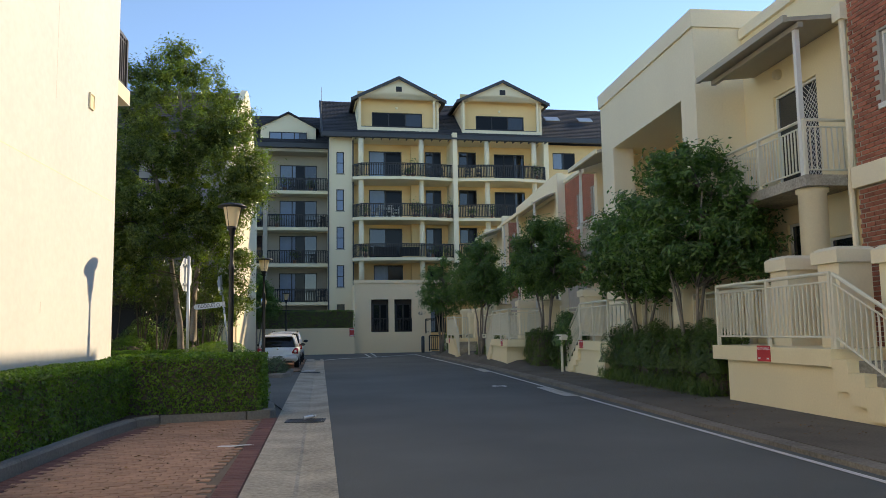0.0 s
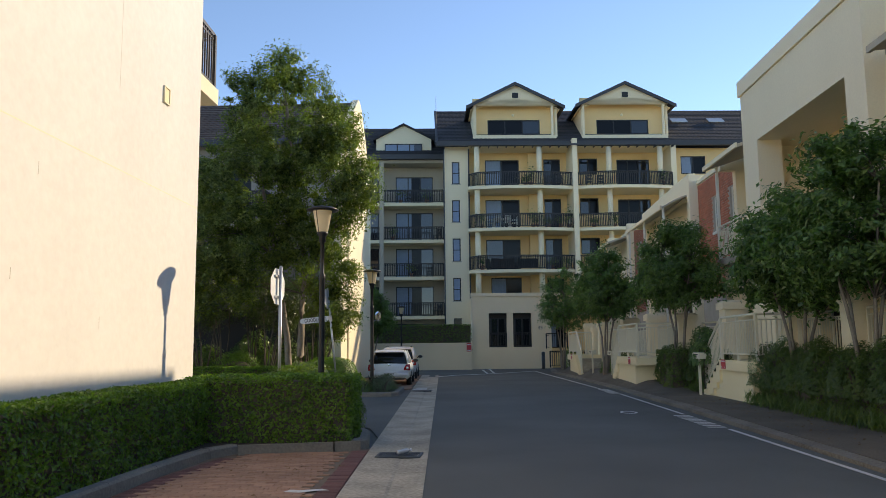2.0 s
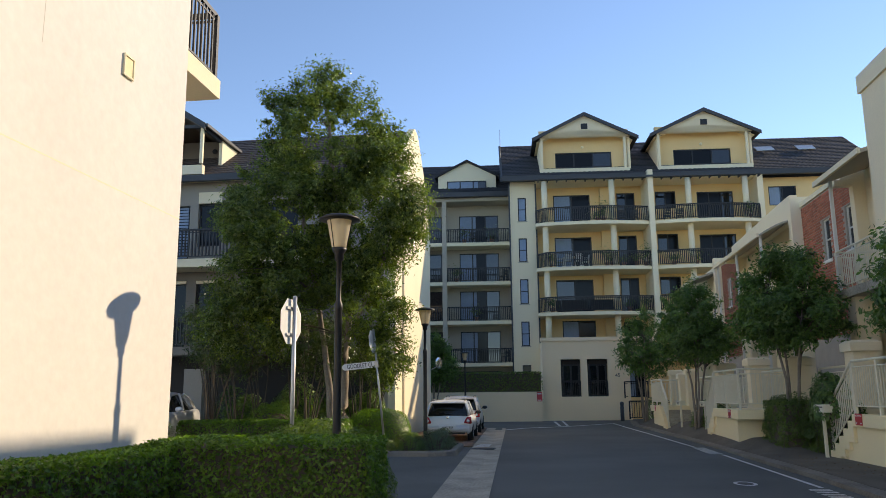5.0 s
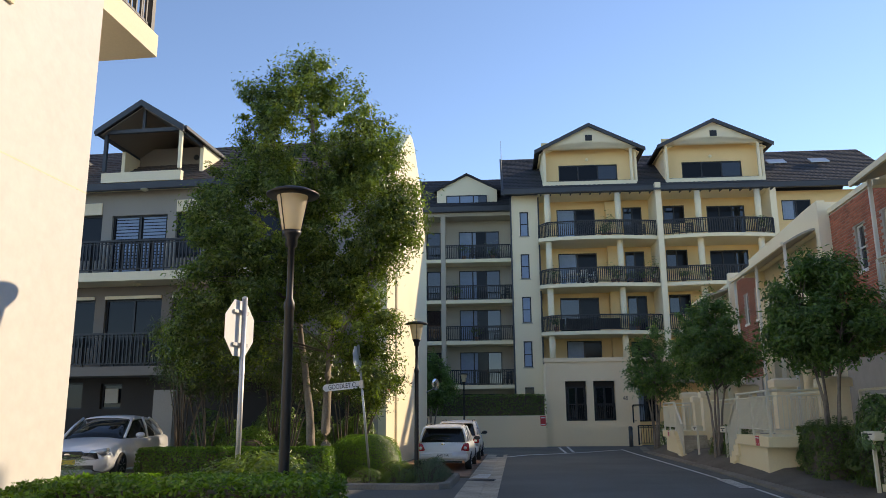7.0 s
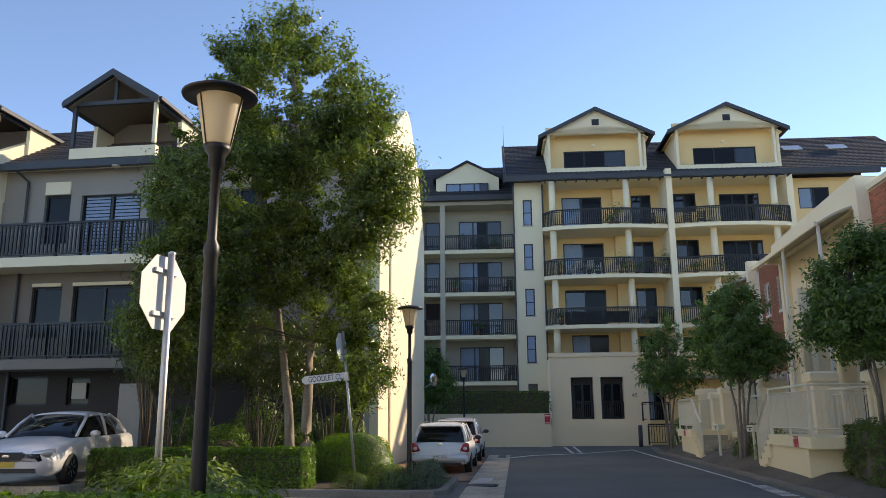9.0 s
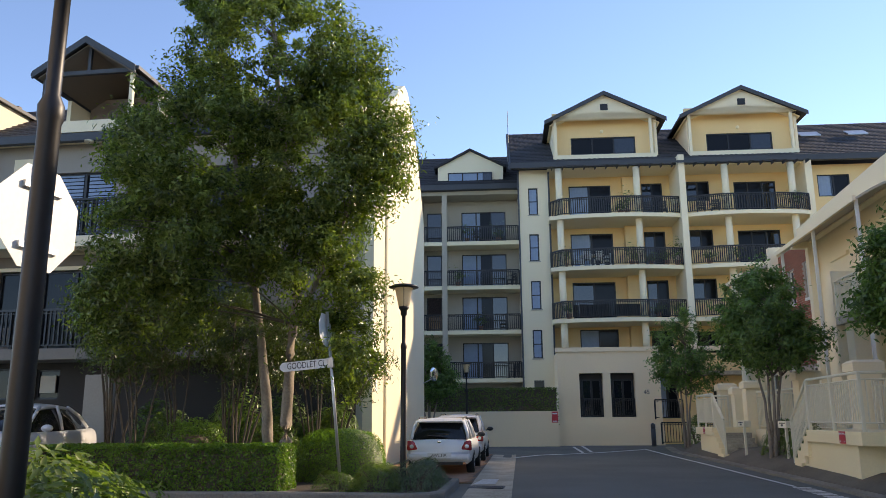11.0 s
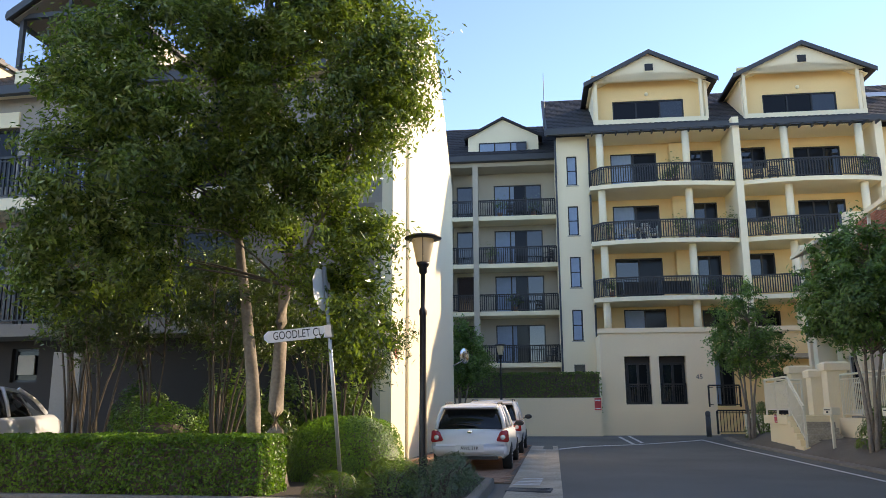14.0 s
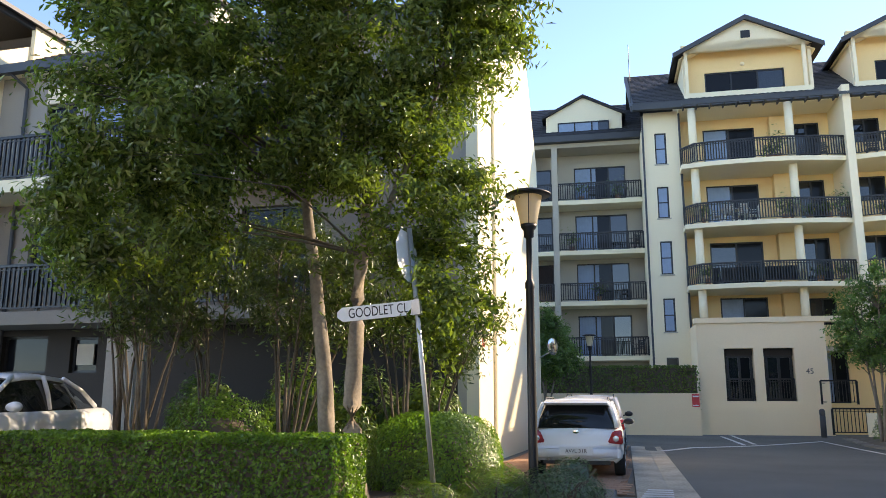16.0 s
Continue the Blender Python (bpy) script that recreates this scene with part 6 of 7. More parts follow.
bottle = thing("plastic_bottle", "crumpled clear plastic bottle lying on the drain grate", "bottle", pose(-0.74, 12.02, 0.062, 0, 84, 35))
bm = bmesh.new()
lathe(bm, [(0.03, 0), (0.034, 0.01), (0.026, 0.05), (0.034, 0.09), (0.028, 0.12), (0.033, 0.15), (0.014, 0.19), (0.014, 0.205)], 12)
part("body", bm, LAMPCLEAR, bottle, smooth=True)
bm = bmesh.new()
lathe(bm, [(0.017, 0.206), (0.017, 0.225), (0.005, 0.226)], 12)
part("cap", bm, SIGNWHITE, bottle)
bm = bmesh.new()
for k in range(5):
    box(bm, -1.75 + 0.02 * k, 28.3 + k * 0.28, 0.013, -1.3, 28.46 + k * 0.28, 0.0165)
part_mark = setting("gutter_stencil", bm, ROADPAINT, "worn white stencil on the gutter", "road marking")

# near building: end balcony and small wall vent
bal = thing("balcony", "concrete balcony slab with black railing on the cream building", "balcony")
bm = boxes((-9.0, 13.902, 6.12, -4.5, 15.5, 6.42))
part("slab", bm, CREAM_PALE, bal)
rail("railing", bal, [(-4.58, 13.95), (-4.58, 15.42), (-8.9, 15.42)], 6.42, 1.1, 0.12, bar=0.014)
vent = thing("wall_vent", "small square vent box on the cream wall", "vent", pose(-4.27, 12.42, 5.3))
part("frame", boxes((0.0, -0.11, -0.13, 0.03, -0.09, 0.13), (0.0, 0.09, -0.13, 0.03, 0.11, 0.13), (0.0, -0.09, 0.11, 0.03, 0.09, 0.13), (0.0, -0.09, -0.13, 0.03, 0.09, -0.11)), CREAM_PALE, vent)
part("cover", boxes((0.0, -0.088, -0.108, 0.018, 0.088, 0.108)), CREAM, vent)
# fine cracks and a construction joint in the render
for i, (y, z, dy, dz) in enumerate(((5.2, 3.6, 0.01, 0.22), (7.7, 3.95, 0.008, 0.16), (9.1, 3.35, 0.008, 0.14), (8.7, 2.2, 0.01, 0.12), (10.9, 4.9, 0.006, 1.6), (10.6, 1.75, 0.008, 0.15))):
    tagged(part("plaster_crack", boxes((-4.2712, y, z, -4.2695, y + dy, z + dz)), GREYWALL), "fine dark crack in cream render", "crack", "", "structure")
joint = setting("plaster_joint", boxes((-4.2712, 0, 3.82, -4.2692, 13.9, 3.835)), CREAM_PALE, "faint construction joint in cream render", "joint")

# red notice and downpipe on the flank wall
fs = thing("notice_sign", "small red and white notice on the cream wall", "sign", pose(-5.118, 33.95, 2.5, 90, 0, 90))
part("plate", boxes((-0.14, 0.0, 0, 0.14, 0.24, 0.006)), RED, fs)
part("lower_plate", boxes((-0.14, -0.34, 0, 0.14, -0.03, 0.006)), SIGNWHITE, fs)
part("lettering_bar", boxes((-0.1, 0.1, 0.0065, 0.1, 0.14, 0.008)), SIGNWHITE, fs)
fp = thing("downpipe", "painted downpipe on the cream flank wall", "pipe")
bm = bmesh.new()
tube(bm, [(-5.08, 35.1, -0.02), (-5.08, 35.1, 9.5)], 0.045, 8)
part("pipe", bm, CREAM_PALE, fp)
gs = thing("parking_sign", "small red metal sign on the low garden wall", "sign", FAR_AT @ pose(-0.58, -2.952, 1.4, 90, 0, 0))
part("plate", boxes((-0.15, -0.27, 0, 0.15, 0.27, 0.008)), RED, gs)
part("lettering_bar", boxes((-0.12, 0.14, 0.0085, 0.12, 0.2, 0.01)), SIGNWHITE, gs)
part("lettering_bar", boxes((-0.12, -0.22, 0.0085, 0.12, -0.18, 0.01)), SIGNWHITE, gs)
gate = thing("garden_gate", "black steel gate and fence beside the apartment entry", "gate")
rail("fence_panel", gate, [(5.3, 51.9), (8.2, 52.1)], 0.06, 1.05, 0.14, bar=0.014)
rail("window_rail", gate, [(5.2, 53.2), (6.6, 53.3)], 1.25, 1.0, 0.14, bar=0.014)


# ---- cars ----
def loft(bm, rings, close=True):
    vs = [[bm.verts.new(p) for p in r] for r in rings]
    for a, b in zip(vs, vs[1:]):
        for k in range(len(a) - 1):
            bm.faces.new((a[k], a[k + 1], b[k + 1], b[k]))
    if close:
        bm.faces.new(vs[0])
        bm.faces.new(vs[-1][::-1])
    bmesh.ops.recalc_face_normals(bm, faces=bm.faces)


def wheel(parent, x, y, side):
    w = part("wheel", bmesh.new(), TYRE, parent, "", pose(x, y, 0.31, 0, 90 * side, 0))
    bm = bmesh.new()
    lathe(bm, [(0.2, -0.1), (0.29, -0.1), (0.312, -0.07), (0.312, 0.07), (0.29, 0.1), (0.2, 0.1)], 28)
    part("tyre", bm, TYRE, w, smooth=True)
    bm = bmesh.new()
    lathe(bm, [(0.0, 0.05), (0.05, 0.09), (0.06, 0.06), (0.17, 0.07), (0.198, 0.095), (0.2, 0.05)], 24)
    for k in range(7):
        a = 2 * math.pi * k / 7
        tube(bm, [(0.05 * math.cos(a), 0.05 * math.sin(a), 0.085), (0.185 * math.cos(a), 0.185 * math.sin(a), 0.09)], 0.018, 6)
    part("rim", bm, RIM, w)


def section(y, hw, zb, zt, crown=0.04):
    half = [(hw * 0.82, zb), (hw * 0.96, zb + 0.1), (hw, zb + 0.32), (hw * 0.985, zb + (zt - zb) * 0.7), (hw * 0.95, zt - 0.06), (hw * 0.86, zt), (hw * 0.45, zt + crown)]
    return [(x, y, z) for x, z in half] + [(0, y, zt + crown * 1.2)] + [(-x, y, z) for x, z in half[::-1]]


def cabin(y, wb, wt, zb, zt):
    half = [(wb, zb), (wb * 0.6 + wt * 0.4, zb + (zt - zb) * 0.45), (wt, zt - 0.06), (wt * 0.9, zt), (wt * 0.4, zt + 0.03)]
    return [(x, y, z) for x, z in half] + [(0, y, zt + 0.035)] + [(-x, y, z) for x, z in half[::-1]]


def wagon(at, paint, label, plate_text="AWL 31R"):
    """A small hatchback wagon; its tail is at y = 0 and its nose at y = 4.4."""
    c = thing("car", label, "car", at, "parked cars")
    bm = bmesh.new()
    loft(bm, [section(0.0, 0.74, 0.42, 0.72, 0.01), section(0.05, 0.8, 0.32, 0.86), section(0.22, 0.835, 0.27, 0.93), section(0.6, 0.845, 0.24, 0.95), section(1.4, 0.85, 0.22, 0.94), section(2.8, 0.85, 0.22, 0.93), section(3.3, 0.845, 0.22, 0.92), section(3.9, 0.82, 0.24, 0.83), section(4.25, 0.76, 0.28, 0.7), section(4.4, 0.62, 0.36, 0.58, 0.0)])
    bmesh.ops.bevel(bm, geom=[e for e in bm.edges if e.calc_face_angle(0) > 0.9], offset=0.03, segments=2, affect="EDGES")
    part("body", bm, paint, c, smooth=True)
    bm = bmesh.new()
    loft(bm, [cabin(0.1, 0.73, 0.66, 0.92, 1.0), cabin(0.18, 0.745, 0.63, 0.92, 1.16), cabin(0.36, 0.755, 0.6, 0.92, 1.37), cabin(0.55, 0.76, 0.6, 0.92, 1.43), cabin(1.6, 0.77, 0.62, 0.92, 1.46), cabin(2.35, 0.77, 0.6, 0.92, 1.40), cabin(3.05, 0.74, 0.56, 0.92, 1.0), cabin(3.2, 0.7, 0.52, 0.9, 0.93)])
    part("glasshouse", bm, CARGLASS, c, smooth=True)
    bm = bmesh.new()
    loft(bm, [[(x, y, z + 0.012) for x, y, z in cabin(y, 0.77, w, 0.92, zt)[2:9]] for y, w, zt in ((0.27, 0.625, 1.385), (0.5, 0.625, 1.44), (1.0, 0.63, 1.46), (1.6, 0.635, 1.465), (2.3, 0.615, 1.415))], False)
    bmesh.ops.solidify(bm, geom=list(bm.faces), thickness=0.02)
    part("roof", bm, paint, c, smooth=True)
    for s in (-1, 1):
        for pts, r in (([(0.735, 0.1, 0.93), (0.70, 0.2, 1.15), (0.615, 0.36, 1.4)], 0.045), ([(0.78, 0.95, 0.94), (0.7, 0.9, 1.2), (0.62, 0.85, 1.44)], 0.03), ([(0.78, 1.75, 0.94), (0.715, 1.75, 1.2), (0.635, 1.75, 1.45)], 0.025), ([(0.75, 3.0, 0.94), (0.68, 2.7, 1.2), (0.61, 2.33, 1.41)], 0.03)):
            bm = bmesh.new()
            tube(bm, [(s * p[0], p[1], p[2]) for p in pts], r, 8)
            part("pillar", bm, paint, c, smooth=True)
        bm = bmesh.new()
        tube(bm, [(s * 0.58, 0.5, 1.45), (s * 0.58, 0.56, 1.5), (s * 0.57, 1.9, 1.52), (s * 0.56, 2.0, 1.46)], 0.016, 8)
        part("roof_rail", bm, PLASTIC, c)
        bm = bmesh.new()
        prism(bm, [(s * 0.835, 0.63), (s * 0.82, 0.9), (s * 0.66, 0.88), (s * 0.56, 0.66)], -0.03, 0.16, "y")
        soften(bm, 0.02, 2)
        lamp_ob = part("tail_lamp", bm, TAILRED, c, "red tail lamp", smooth=True)
        bm = bmesh.new()
        lathe(bm, [(0.055, 0), (0.05, 0.012), (0.0, 0.016)], 14)
        part("reversing_lens", bm, LAMPCLEAR, lamp_ob, "", pose(s * 0.71, -0.031, 0.74, 90, 0, 0))
        bm = bmesh.new()
        lathe(bm, [(0.0, -0.05), (0.06, -0.04), (0.095, 0.0), (0.08, 0.05), (0.0, 0.06)], 14)
        part("door_mirror", bm, PLASTIC, c, "black door mirror", pose(s * 0.95, 2.65, 1.0, 90, 0, 0) @ Matrix.Diagonal((1.2, 0.75, 1, 1)), True)
        bm = bmesh.new()
        tube(bm, [(s * 0.8, 2.68, 0.95), (s * 0.9, 2.66, 0.98)], 0.02, 6)
        part("mirror_arm", bm, PLASTIC, c)
        for y in (0.78, 3.55):
            wheel(c, s * 0.755, y, s)
    bm = boxes((-0.79, -0.07, 0.33, 0.79, 0.22, 0.6))
    soften(bm, 0.06, 3)
    part("bumper", bm, paint, c, smooth=True)
    part("bumper_inset", boxes((-0.6, -0.03, 0.26, 0.6, 0.1, 0.328)), PLASTIC, c)
    bm = bmesh.new()
    prism(bm, [(0.2, 1.36), (0.12, 1.4), (0.16, 1.425), (0.5, 1.47), (0.5, 1.43)], -0.58, 0.58, "x")
    part("roof_spoiler", bm, paint, c, smooth=False)
    part("plate_recess", boxes((-0.3, -0.078, 0.43, 0.3, -0.06, 0.58)), paint, c)
    pl = part("number_plate", boxes((-0.19, -0.09, 0.45, 0.19, -0.08, 0.56)), SIGNWHITE, c, "white number plate")
    me = text_mesh(plate_text, 0.095, 0.001)
    me.materials.append(LETTER)
    part("lettering", me, None, pl, "", pose(0, -0.0915, 0.505, 90, 0, 0))
    bm = bmesh.new()
    lathe(bm, [(0.05, 0), (0.045, 0.014), (0, 0.016)], 16)
    part("badge", bm, CHROME, c, "", pose(0, 0.03, 0.86, 90, 0, 0) @ Matrix.Diagonal((1.2, 0.7, 1, 1)))
    bm = bmesh.new()
    tube(bm, [(0.1, 0.06, 0.99), (-0.3, 0.09, 1.03)], 0.012, 6)
    part("rear_wiper", bm, PLASTIC, c)
    bm = bmesh.new()
    tube(bm, [(-0.48, -0.03, 0.33), (-0.48, 0.3, 0.34)], 0.04, 12)
    part("exhaust", bm, CHROME, c)
    return c


wagon(pose(-2.88, 31.2, 0.0, 0, 0, 2.1) @ Matrix.Diagonal((0.97, 1, 0.92, 1)), CARWHITE, "white hatchback wagon parked on brick paving", "AWL 31R")
wagon(pose(-3.1, 37.0, 0.0, 0, 0, 2.1), CARSILVER, "silver hatchback parked beyond the white car", "")


def sedan(at, paint):
    """A large sedan whose nose is at y = 0 and tail at y = 4.9."""
    c = thing("car", "silver sedan parked on the forecourt facing the street", "car", at, "parked cars")
    bm = bmesh.new()
    loft(bm, [section(0.0, 0.66, 0.32, 0.56, 0.0), section(0.06, 0.76, 0.24, 0.64, 0.02), section(0.3, 0.86, 0.2, 0.74, 0.04), section(0.8, 0.91, 0.2, 0.84, 0.05), section(1.5, 0.925, 0.2, 0.92, 0.05), section(3.6, 0.925, 0.22, 0.95, 0.03), section(4.5, 0.88, 0.26, 0.97, 0.03), section(4.9, 0.74, 0.36, 0.9, 0.0)])
    part("body", bm, paint, c, smooth=True)
    bm = bmesh.new()
    loft(bm, [cabin(1.35, 0.72, 0.6, 0.92, 0.96), cabin(1.5, 0.76, 0.62, 0.92, 1.05), cabin(2.2, 0.8, 0.6, 0.93, 1.4), cabin(2.9, 0.8, 0.62, 0.93, 1.46), cabin(3.5, 0.8, 0.6, 0.93, 1.42), cabin(4.3, 0.75, 0.6, 0.95, 1.03)])
    part("glasshouse", bm, CARGLASS, c, smooth=True)
    bm = bmesh.new()
    loft(bm, [[(x, y, z + 0.012) for x, y, z in cabin(y, 0.8, w, 0.92, zt)[2:9]] for y, w, zt in ((2.18, 0.615, 1.4), (2.5, 0.63, 1.44), (2.9, 0.635, 1.463), (3.5, 0.615, 1.425))], False)
    bmesh.ops.solidify(bm, geom=list(bm.faces), thickness=0.02)
    part("roof", bm, paint, c, smooth=True)
    for s in (-1, 1):
        for pts in ([(0.75, 1.42, 0.95), (0.7, 1.8, 1.2), (0.62, 2.2, 1.42)], [(0.8, 2.9, 0.95), (0.74, 2.9, 1.2), (0.64, 2.9, 1.45)], [(0.77, 4.2, 1.0), (0.71, 3.85, 1.25), (0.62, 3.45, 1.43)]):
            bm = bmesh.new()
            tube(bm, [(s * p[0], p[1], p[2]) for p in pts], 0.035, 8)
            part("pillar", bm, paint, c, smooth=True)
        bm = bmesh.new()
        prism(bm, [(s * 0.42, 0.56), (s * 0.46, 0.68), (s * 0.84, 0.74), (s * 0.82, 0.58)], 0.05, 0.34, "y")
        soften(bm, 0.02, 2)
        part("headlamp", bm, LAMPCLEAR, c, "clear headlamp", smooth=True)
        bm = bmesh.new()
        lathe(bm, [(0.0, -0.05), (0.06, -0.04), (0.1, 0.0), (0.08, 0.06), (0.0, 0.07)], 14)
        part("door_mirror", bm, paint, c, "", pose(s * 1.02, 1.75, 1.0, 90, 0, 0) @ Matrix.Diagonal((1.2, 0.75, 1, 1)), True)
        bm = bmesh.new()
        tube(bm, [(s * 0.86, 1.78, 0.96), (s * 0.98, 1.76, 0.98)], 0.022, 6)
        part("mirror_arm", bm, PLASTIC, c)
        for y in (0.92, 3.85):
            wheel(c, s * 0.825, y, s)
    bm = bmesh.new()
    prism(bm, [(-0.36, 0.6), (-0.3, 0.52), (0.3, 0.52), (0.36, 0.6), (0.34, 0.66), (-0.34, 0.66)], -0.01, 0.12, "y")
    gr = part("grille", bm, PLASTIC, c, "black oval grille")
    bm = bmesh.new()
    tube(bm, [(-0.38, 0.0, 0.62), (-0.32, -0.01, 0.67), (0.32, -0.01, 0.67), (0.38, 0.0, 0.62)], 0.012, 6)
    part("grille_trim", bm, CHROME, gr)
    bm = bmesh.new()
    lathe(bm, [(0.06, 0), (0.05, 0.012), (0, 0.014)], 16)
    part("badge", bm, CHROME, gr, "", pose(0, -0.012, 0.6, 90, 0, 0) @ Matrix.Diagonal((1.3, 0.6, 1, 1)))
    part("lower_intake", boxes((-0.6, -0.004, 0.27, 0.6, 0.1, 0.36)), PLASTIC, c)
    part("number_plate", boxes((-0.19, -0.02, 0.38, 0.19, -0.008, 0.49)), mat("yellow_plate", (0.55, 0.42, 0.06), 0.5, 0.05), c, "yellow number plate")
    return c


sedan(pose(-10.6, 23.95, 0.222, 0, 0, 9), CARSILVER)

# ---- balcony things ----
def pot_plant(u, v, z, h, seed, spread=0.3, at=FAR_AT):
    p = thing("potted_plant", "leafy plant in a terracotta pot on a balcony", "plant", at @ pose(u, v, z), "balcony plants")
    bm = bmesh.new()
    lathe(bm, [(0.11, 0), (0.16, 0.26), (0.18, 0.27), (0.18, 0.31), (0.14, 0.31)], 14)
    part("pot", bm, POT, p)
    rng = np.random.default_rng(seed)
    n = 150
    q = rng.normal(0, 1, (n, 3)) * np.array((spread * 0.5, spread * 0.5, h * 0.22)) + np.array((0, 0, 0.3 + h * 0.55))
    q[:, 2] = np.maximum(q[:, 2], 0.32)
    foliage("foliage", p, q, np.tile((0, -0.3, 0.9), (n, 1)), 0.2, 0.07, LEAF_DARK, seed)
    bm = bmesh.new()
    tube(bm, [(0, 0, 0.28), (0.02, 0, 0.3 + h * 0.6)], 0.015, 5)
    part("stem", bm, BARK_DARK, p)


def chair(u, v, z, rot, material, label):
    c = thing("balcony_chair", label, "chair", FAR_AT @ pose(u, v, z, 0, 0, rot), "balcony chairs")
    part("seat", boxes((-0.23, -0.22, 0.41, 0.23, 0.22, 0.45)), material, c)
    for sx in (-1, 1):
        for sy in (-1, 1):
            part("leg", boxes((sx * 0.2 - 0.02, sy * 0.19 - 0.02, 0, sx * 0.2 + 0.02, sy * 0.19 + 0.02, 0.408 if sy < 0 else 0.9)), material, c)
        part("armrest", boxes((sx * 0.24 - 0.025, -0.2, 0.64, sx * 0.24 + 0.025, 0.17, 0.67)), material, c)
    for k in range(4):
        part("back_slat", boxes((-0.178, 0.18, 0.5 + 0.1 * k, 0.178, 0.2, 0.57 + 0.1 * k)), material, c)


def table(u, v, z, material, label):
    t = thing("balcony_table", label, "table", FAR_AT @ pose(u, v, z))
    part("tabletop", boxes((-0.6, -0.38, 0.7, 0.6, 0.38, 0.74)), material, t)
    for sx in (-1, 1):
        for sy in (-1, 1):
            part("leg", boxes((sx * 0.54 - 0.025, sy * 0.32 - 0.025, 0, sx * 0.54 + 0.025, sy * 0.32 + 0.025, 0.698)), material, t)


F2, F3, F4 = FLOORS[1:]
table(2.0, 0.3, F3, WHITE, "white outdoor table on an upper balcony")
for u, r in ((1.2, 90), (2.9, -90), (1.7, 180), (2.35, 180)):
    chair(u, 0.3 if abs(r) == 90 else -0.2, F3, r, WHITE, "white slatted outdoor chair on a balcony")
for u in (5.4, 6.2):
    chair(u, 0.5, F4, 160, FASCIA, "dark outdoor chair on a balcony")
    chair(u - 4, 0.4, F2, 200, FASCIA, "dark outdoor chair on a balcony")
for u in (8.3, 9.1):
    chair(u, 0.4, F4, 170, FASCIA, "dark outdoor chair on a balcony")
for i, (u, z, h) in enumerate(((4.1, F4, 1.2), (3.75, F4, 0.6), (0.55, F3, 0.9), (4.2, F3, 1.0), (4.6, F3, 0.8), (5.3, F3, 0.5), (6.1, F3, 0.6), (6.7, F3, 1.2), (6.5, F2, 0.7), (0.6, F2, 0.6), (9.9, F3, 0.7), (8.5, F3, 0.6), (13.4, F4, 0.9), (5.5, F2, 0.6))):
    pot_plant(u, -0.05 + 0.1 * (i % 3), z, h, 300 + i, 0.42)
# dark screen cloth behind a railing
for u0, u1, z in ((0.8, 1.1, F2), (1.15, 2.8, F2), (3.0, 4.4, F2)):
    sc = thing("balcony_screen", "dark privacy cloth tied behind a balcony railing", "screen", FAR_AT)
    bm = bmesh.new()
    n = 14
    tp = [bm.verts.new((u0 + (u1 - u0) * k / n, -0.32 - 0.25 * math.sin(math.pi * (u0 + (u1 - u0) * k / n + 0.3) / 7.3) + 0.012 * (k % 2), z + 0.75)) for k in range(n + 1)]
    bt2 = [bm.verts.new((v.co.x, v.co.y, z + 0.12)) for v in tp]
    for k in range(n):
        bm.faces.new((tp[k], tp[k + 1], bt2[k + 1], bt2[k]))
    bmesh.ops.solidify(bm, geom=list(bm.faces), thickness=0.006)
    part("cloth", bm, PLASTIC, sc)
for i, (u, z) in enumerate(((-5.2, 12.35), (-4.6, 12.35), (-3.2, 12.35), (-2.4, 9.5), (-5.8, 9.5), (-3.0, 6.7), (-4.4, 6.7), (-2.4, 3.75))):
    if i % 2:
        chair(u, RV + 0.6, z, 170 + 20 * i, FASCIA, "dark outdoor chair on a balcony")
    else:
        pot_plant(u, RV + 0.5, z, 0.9, 330 + i, 0.5)
# ---- paving pieces and bricks ----
def paver_mesh(w, d, material, wavy=True):
    bm = bmesh.new()
    g = 0.004
    a, b, n = w / 2 - g, d / 2 - g, (0.012 if wavy else 0.0)
    pts = [(-a, -b), (-a / 2, -b - n), (0, -b), (a / 2, -b + n), (a, -b), (a + n, 0), (a, b), (a / 2, b + n), (0, b), (-a / 2, b - n), (-a, b), (-a + n, 0)] if wavy else [(-a, -b), (a, -b), (a, b), (-a, b)]
    lo = [bm.verts.new((x, y, 0)) for x, y in pts]
    mid = [bm.verts.new((x, y, 0.012)) for x, y in pts]
    top = [bm.verts.new((x * 0.95, y * 0.92, 0.016)) for x, y in pts]
    k = len(pts)
    for i in range(k):
        j = (i + 1) % k
        bm.faces.new((lo[i], lo[j], mid[j], mid[i]))
        bm.faces.new((mid[i], mid[j], top[j], top[i]))
    bm.faces.new(top)
    return mesh_of("paver", bm, material)


def joined(name, mesh, poses, parent, material):
    """Many copies of one small mesh in a single mesh."""
    base = np.empty(len(mesh.vertices) * 3)
    mesh.vertices.foreach_get("co", base)
    base = base.reshape(-1, 3)
    faces = [tuple(p.vertices) for p in mesh.polygons]
    vs, fs = [], []
    for i, m in enumerate(poses):
        a = np.array(m)
        vs.append(base @ a[:3, :3].T + a[:3, 3])
        o = i * len(base)
        fs += [tuple(v + o for v in f) for f in faces]
    me = bpy.data.meshes.new(name)
    me.from_pydata(np.concatenate(vs).tolist(), [], fs)
    me.materials.append(material)
    ob = part(name, me, None, parent)
    ob["kind"] = "stuff"
    return ob


def kerb_x(y):
    return -3.5 + 0.012 * max(0, y - 4) + (max(0, y - 10.3) * 0.12)


rng = random.Random(4)
bay = thing("brick_paving", "weathered terracotta interlocking pavers with a plum border", "paving", kind="structure")
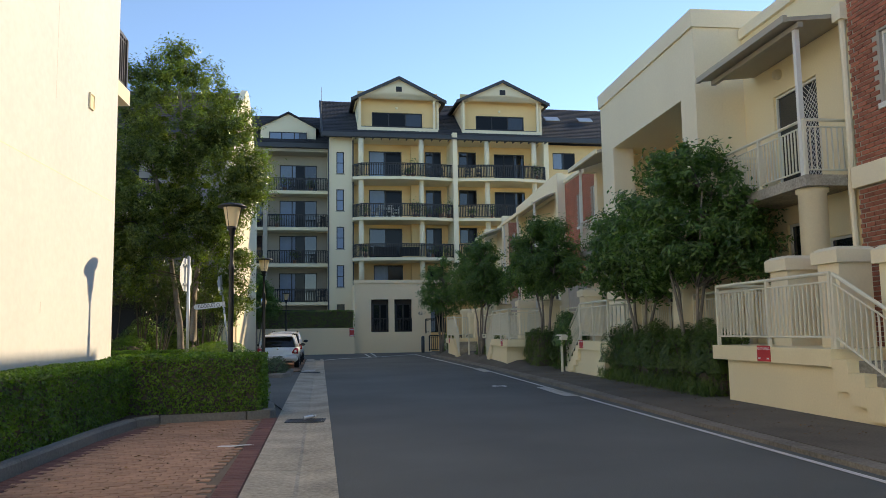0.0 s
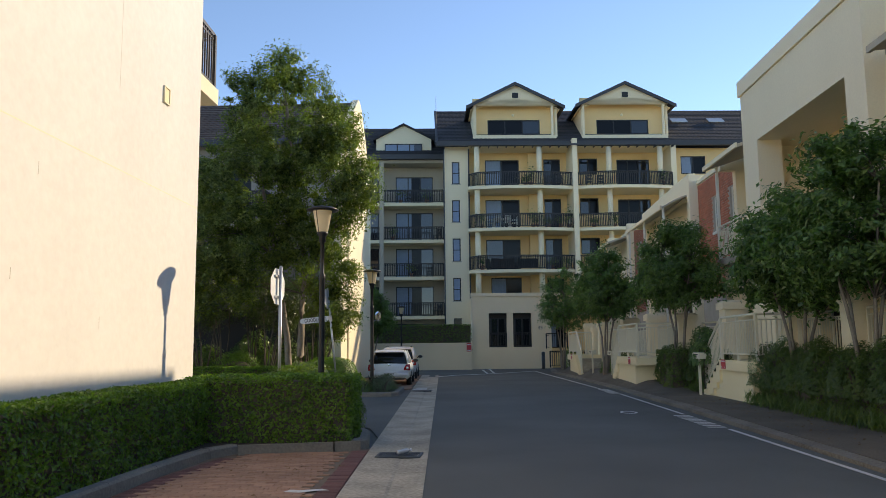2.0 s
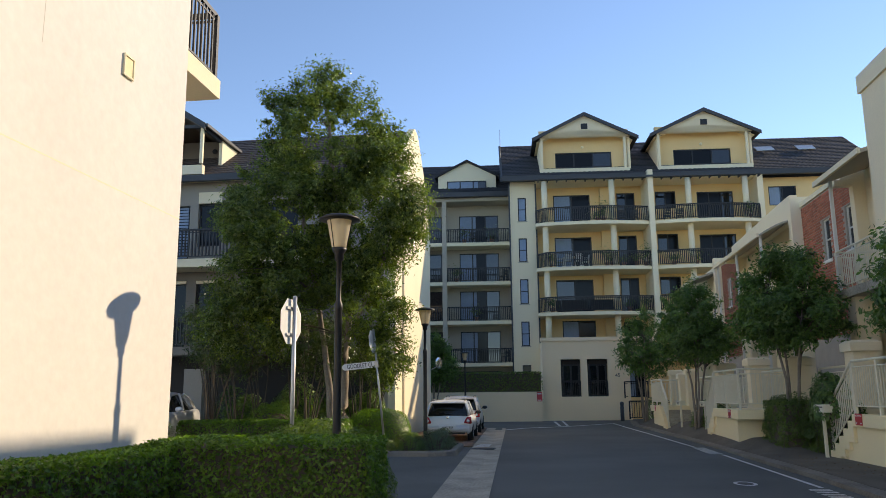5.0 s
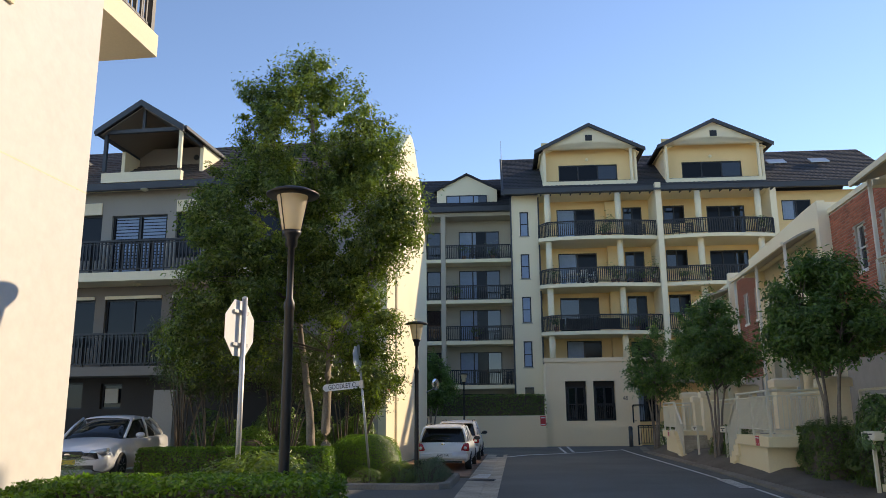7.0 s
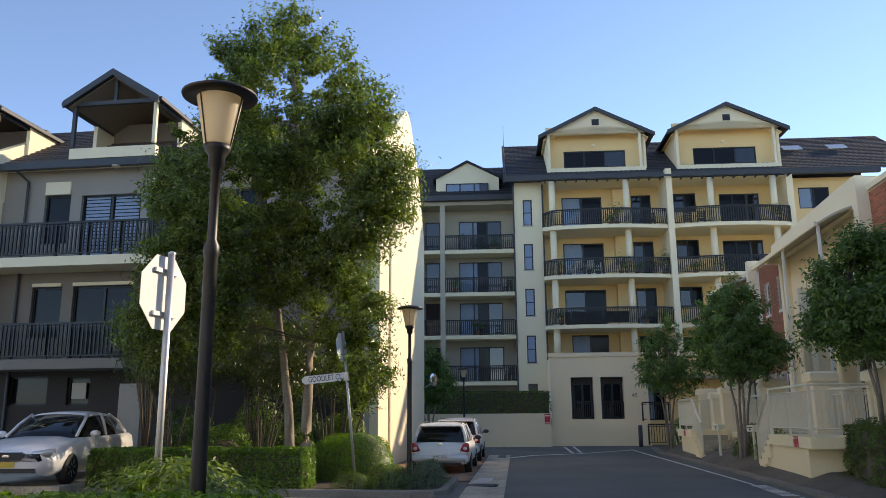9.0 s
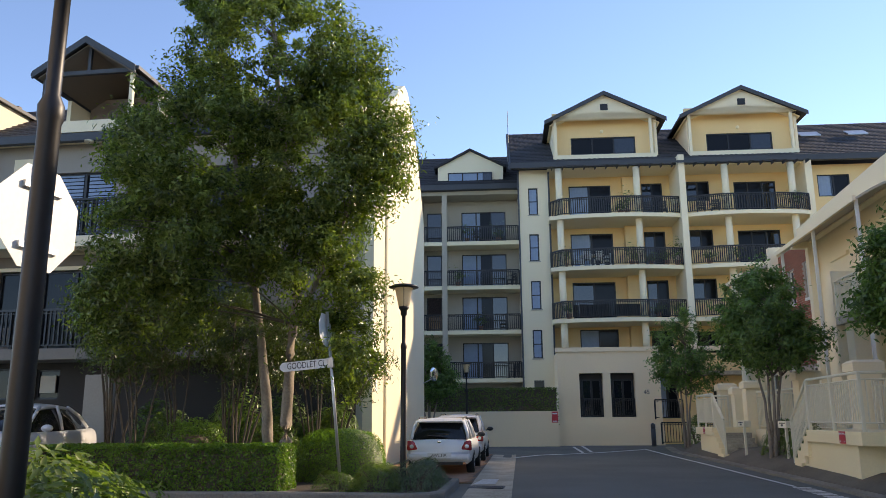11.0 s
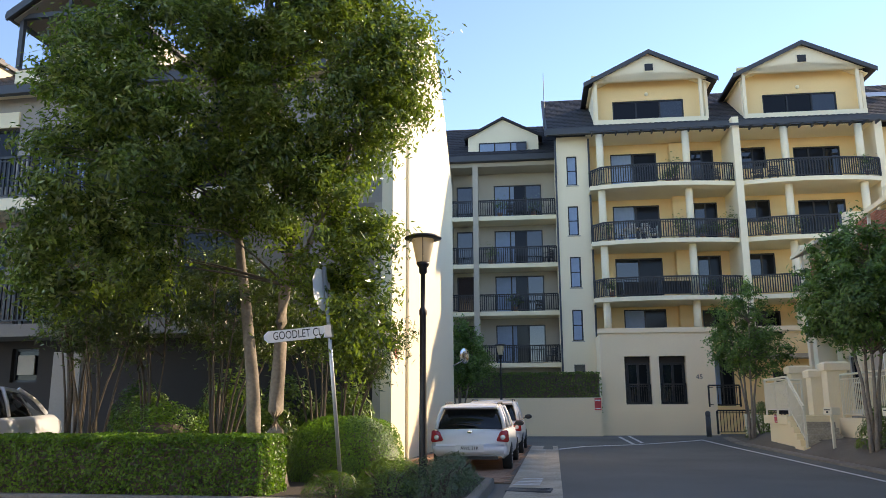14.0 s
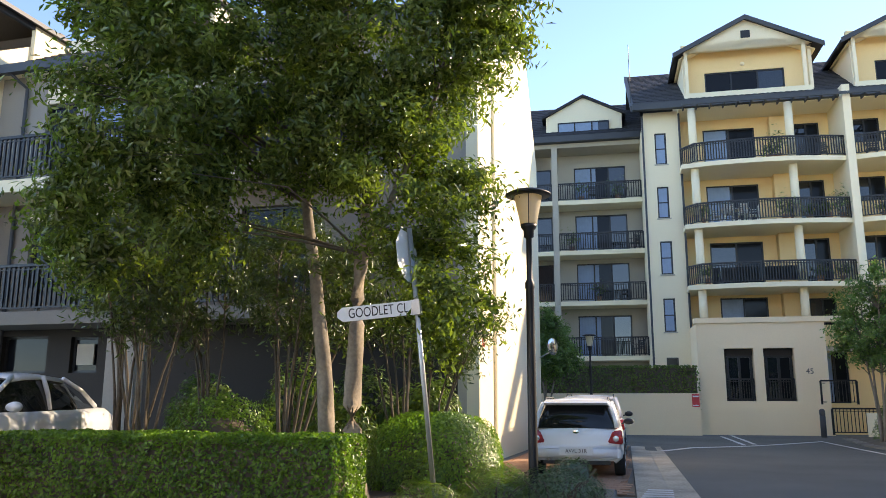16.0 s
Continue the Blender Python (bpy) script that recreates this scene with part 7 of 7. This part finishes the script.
pm = paver_mesh(0.225, 0.115, PAVER)
bm_border = paver_mesh(0.24, 0.085, PAVER_DARK, False)
near_p, rest_p = [], []
y, row = 2.5, 0
while y < 12.62:
    xr = left_edge(y) - 0.87 - 0.25
    x = kerb_x(y) + 0.30 + (0.112 if row % 2 else 0)
    while x < xr - 0.11:
        m = pose(x, y, -0.008 + rng.uniform(-0.0015, 0.0015), rng.uniform(-0.5, 0.5), rng.uniform(-0.5, 0.5), rng.uniform(-0.8, 0.8))
        (near_p if 6.9 < y < 10.1 and len(near_p) < 290 else rest_p).append(m)
        x += 0.225
    y += 0.115
    row += 1
for m in near_p:
    part("paver", pm, None, bay, "", m)
joined("paver_field", pm, rest_p, bay, PAVER)
edge = []
y = 2.5
while y < 12.7:
    edge.append(pose(left_edge(y) - 0.87 - 0.125, y, -0.008 + rng.uniform(-0.001, 0.001), 0, 0, rng.uniform(-0.8, 0.8)))
    if y < 12.0:
        edge.append(pose(kerb_x(y) + 0.155, y, -0.008, 0, 0, rng.uniform(-0.8, 0.8)))
    y += 0.088
for m in edge[:200]:
    part("border_paver", bm_border, None, bay, "", m)
joined("border_field", bm_border, edge[200:], bay, PAVER_DARK)
strip_p = []
park = thing("brick_parking", "terracotta brick paving under the parked cars", "paving", kind="structure")
y, row = 28.95, 0
while y < 42.8:
    x = max(-4.7, -2.2 - (y - 28.9) * 1.6) + (0.11 if row % 2 else 0)
    while x < left_edge(y) - 0.87 - 0.12:
        strip_p.append(pose(x, y, -0.008 + rng.uniform(-0.0015, 0.0015), 0, 0, rng.uniform(-1, 1)))
        x += 0.225
    y += 0.115
    row += 1
pm2 = paver_mesh(0.225, 0.115, PAVER, False)
for m in strip_p[:250]:
    part("paver", pm2, None, park, "", m)
joined("paver_field", pm2, strip_p[250:], park, PAVER)

bm = bmesh.new()
box(bm, -0.018, -0.111, -0.034, 0.0, 0.111, 0.034)
for v in bm.verts:
    if v.co.x < -0.01:
        v.co.y *= 0.985
        v.co.z *= 0.95
brick_me = mesh_of("brick", bm, BRICK)
for wi, (w, x, y0, y1, z0, z1, holes) in enumerate(BRICKED):
    ps = []
    z, row = z0 + 0.043, 0
    lo_y = max(y0, 7.6) if wi < 2 else y0
    lo_z = z0 if wi < 2 else 3.2
    while z < z1 - 0.03:
        y = y0 + 0.115 + (0.116 if row % 2 else 0)
        while y < y1 - 0.1:
            if y > lo_y and z > lo_z and not any(h[0] - 0.1 < y < h[1] + 0.1 and h[2] - 0.03 < z < h[3] + 0.03 for h in holes):
                ps.append(pose(x, y, z, 0, 0, rng.uniform(-0.4, 0.4)))
            y += 0.232
        y_end = y1 - 0.058 if (y1 - (y - 0.232) - 0.115) > 0.09 else None
        for yc in ([y_end] if y_end else []) + ([y0 + 0.057] if row % 2 else []):
            if yc > lo_y and z > lo_z:
                ps.append(pose(x, yc, z) @ Matrix.Diagonal((1, 0.5, 1, 1)))
        z += 0.086
        row += 1
    if not ps:
        continue
    first = [m for m in ps if m.translation.y > y1 - 2.2][:280] if wi == 0 else []
    keep = {id(m) for m in first}
    for m in first:
        part("brick", brick_me, None, w, "", m)
    joined("brick_field", brick_me, [m for m in ps if id(m) not in keep], w, BRICK)
# fallen leaves on the footpath and paving
k = 420
nr = np.random.default_rng(8)
side = nr.random(k) < 0.75
lp = np.stack([np.where(side, nr.uniform(5.6, 6.85, k), nr.uniform(-3.2, -1.3, k)), np.where(side, nr.uniform(8, 30, k), nr.uniform(6.5, 12.3, k)), np.where(side, 0.066, 0.016)], 1)
me = leaf_mesh("leaf_litter", lp, np.tile((0, 0, 2.5), (k, 1)), 0.06, 0.03, mat("dry_leaf", (0.22, 0.13, 0.06), 0.9, 0.3, per_island=0.4), 77)
tagged(new("leaf_litter", me), "dry brown leaves lying on the paving", "leaf litter", "", "stuff")
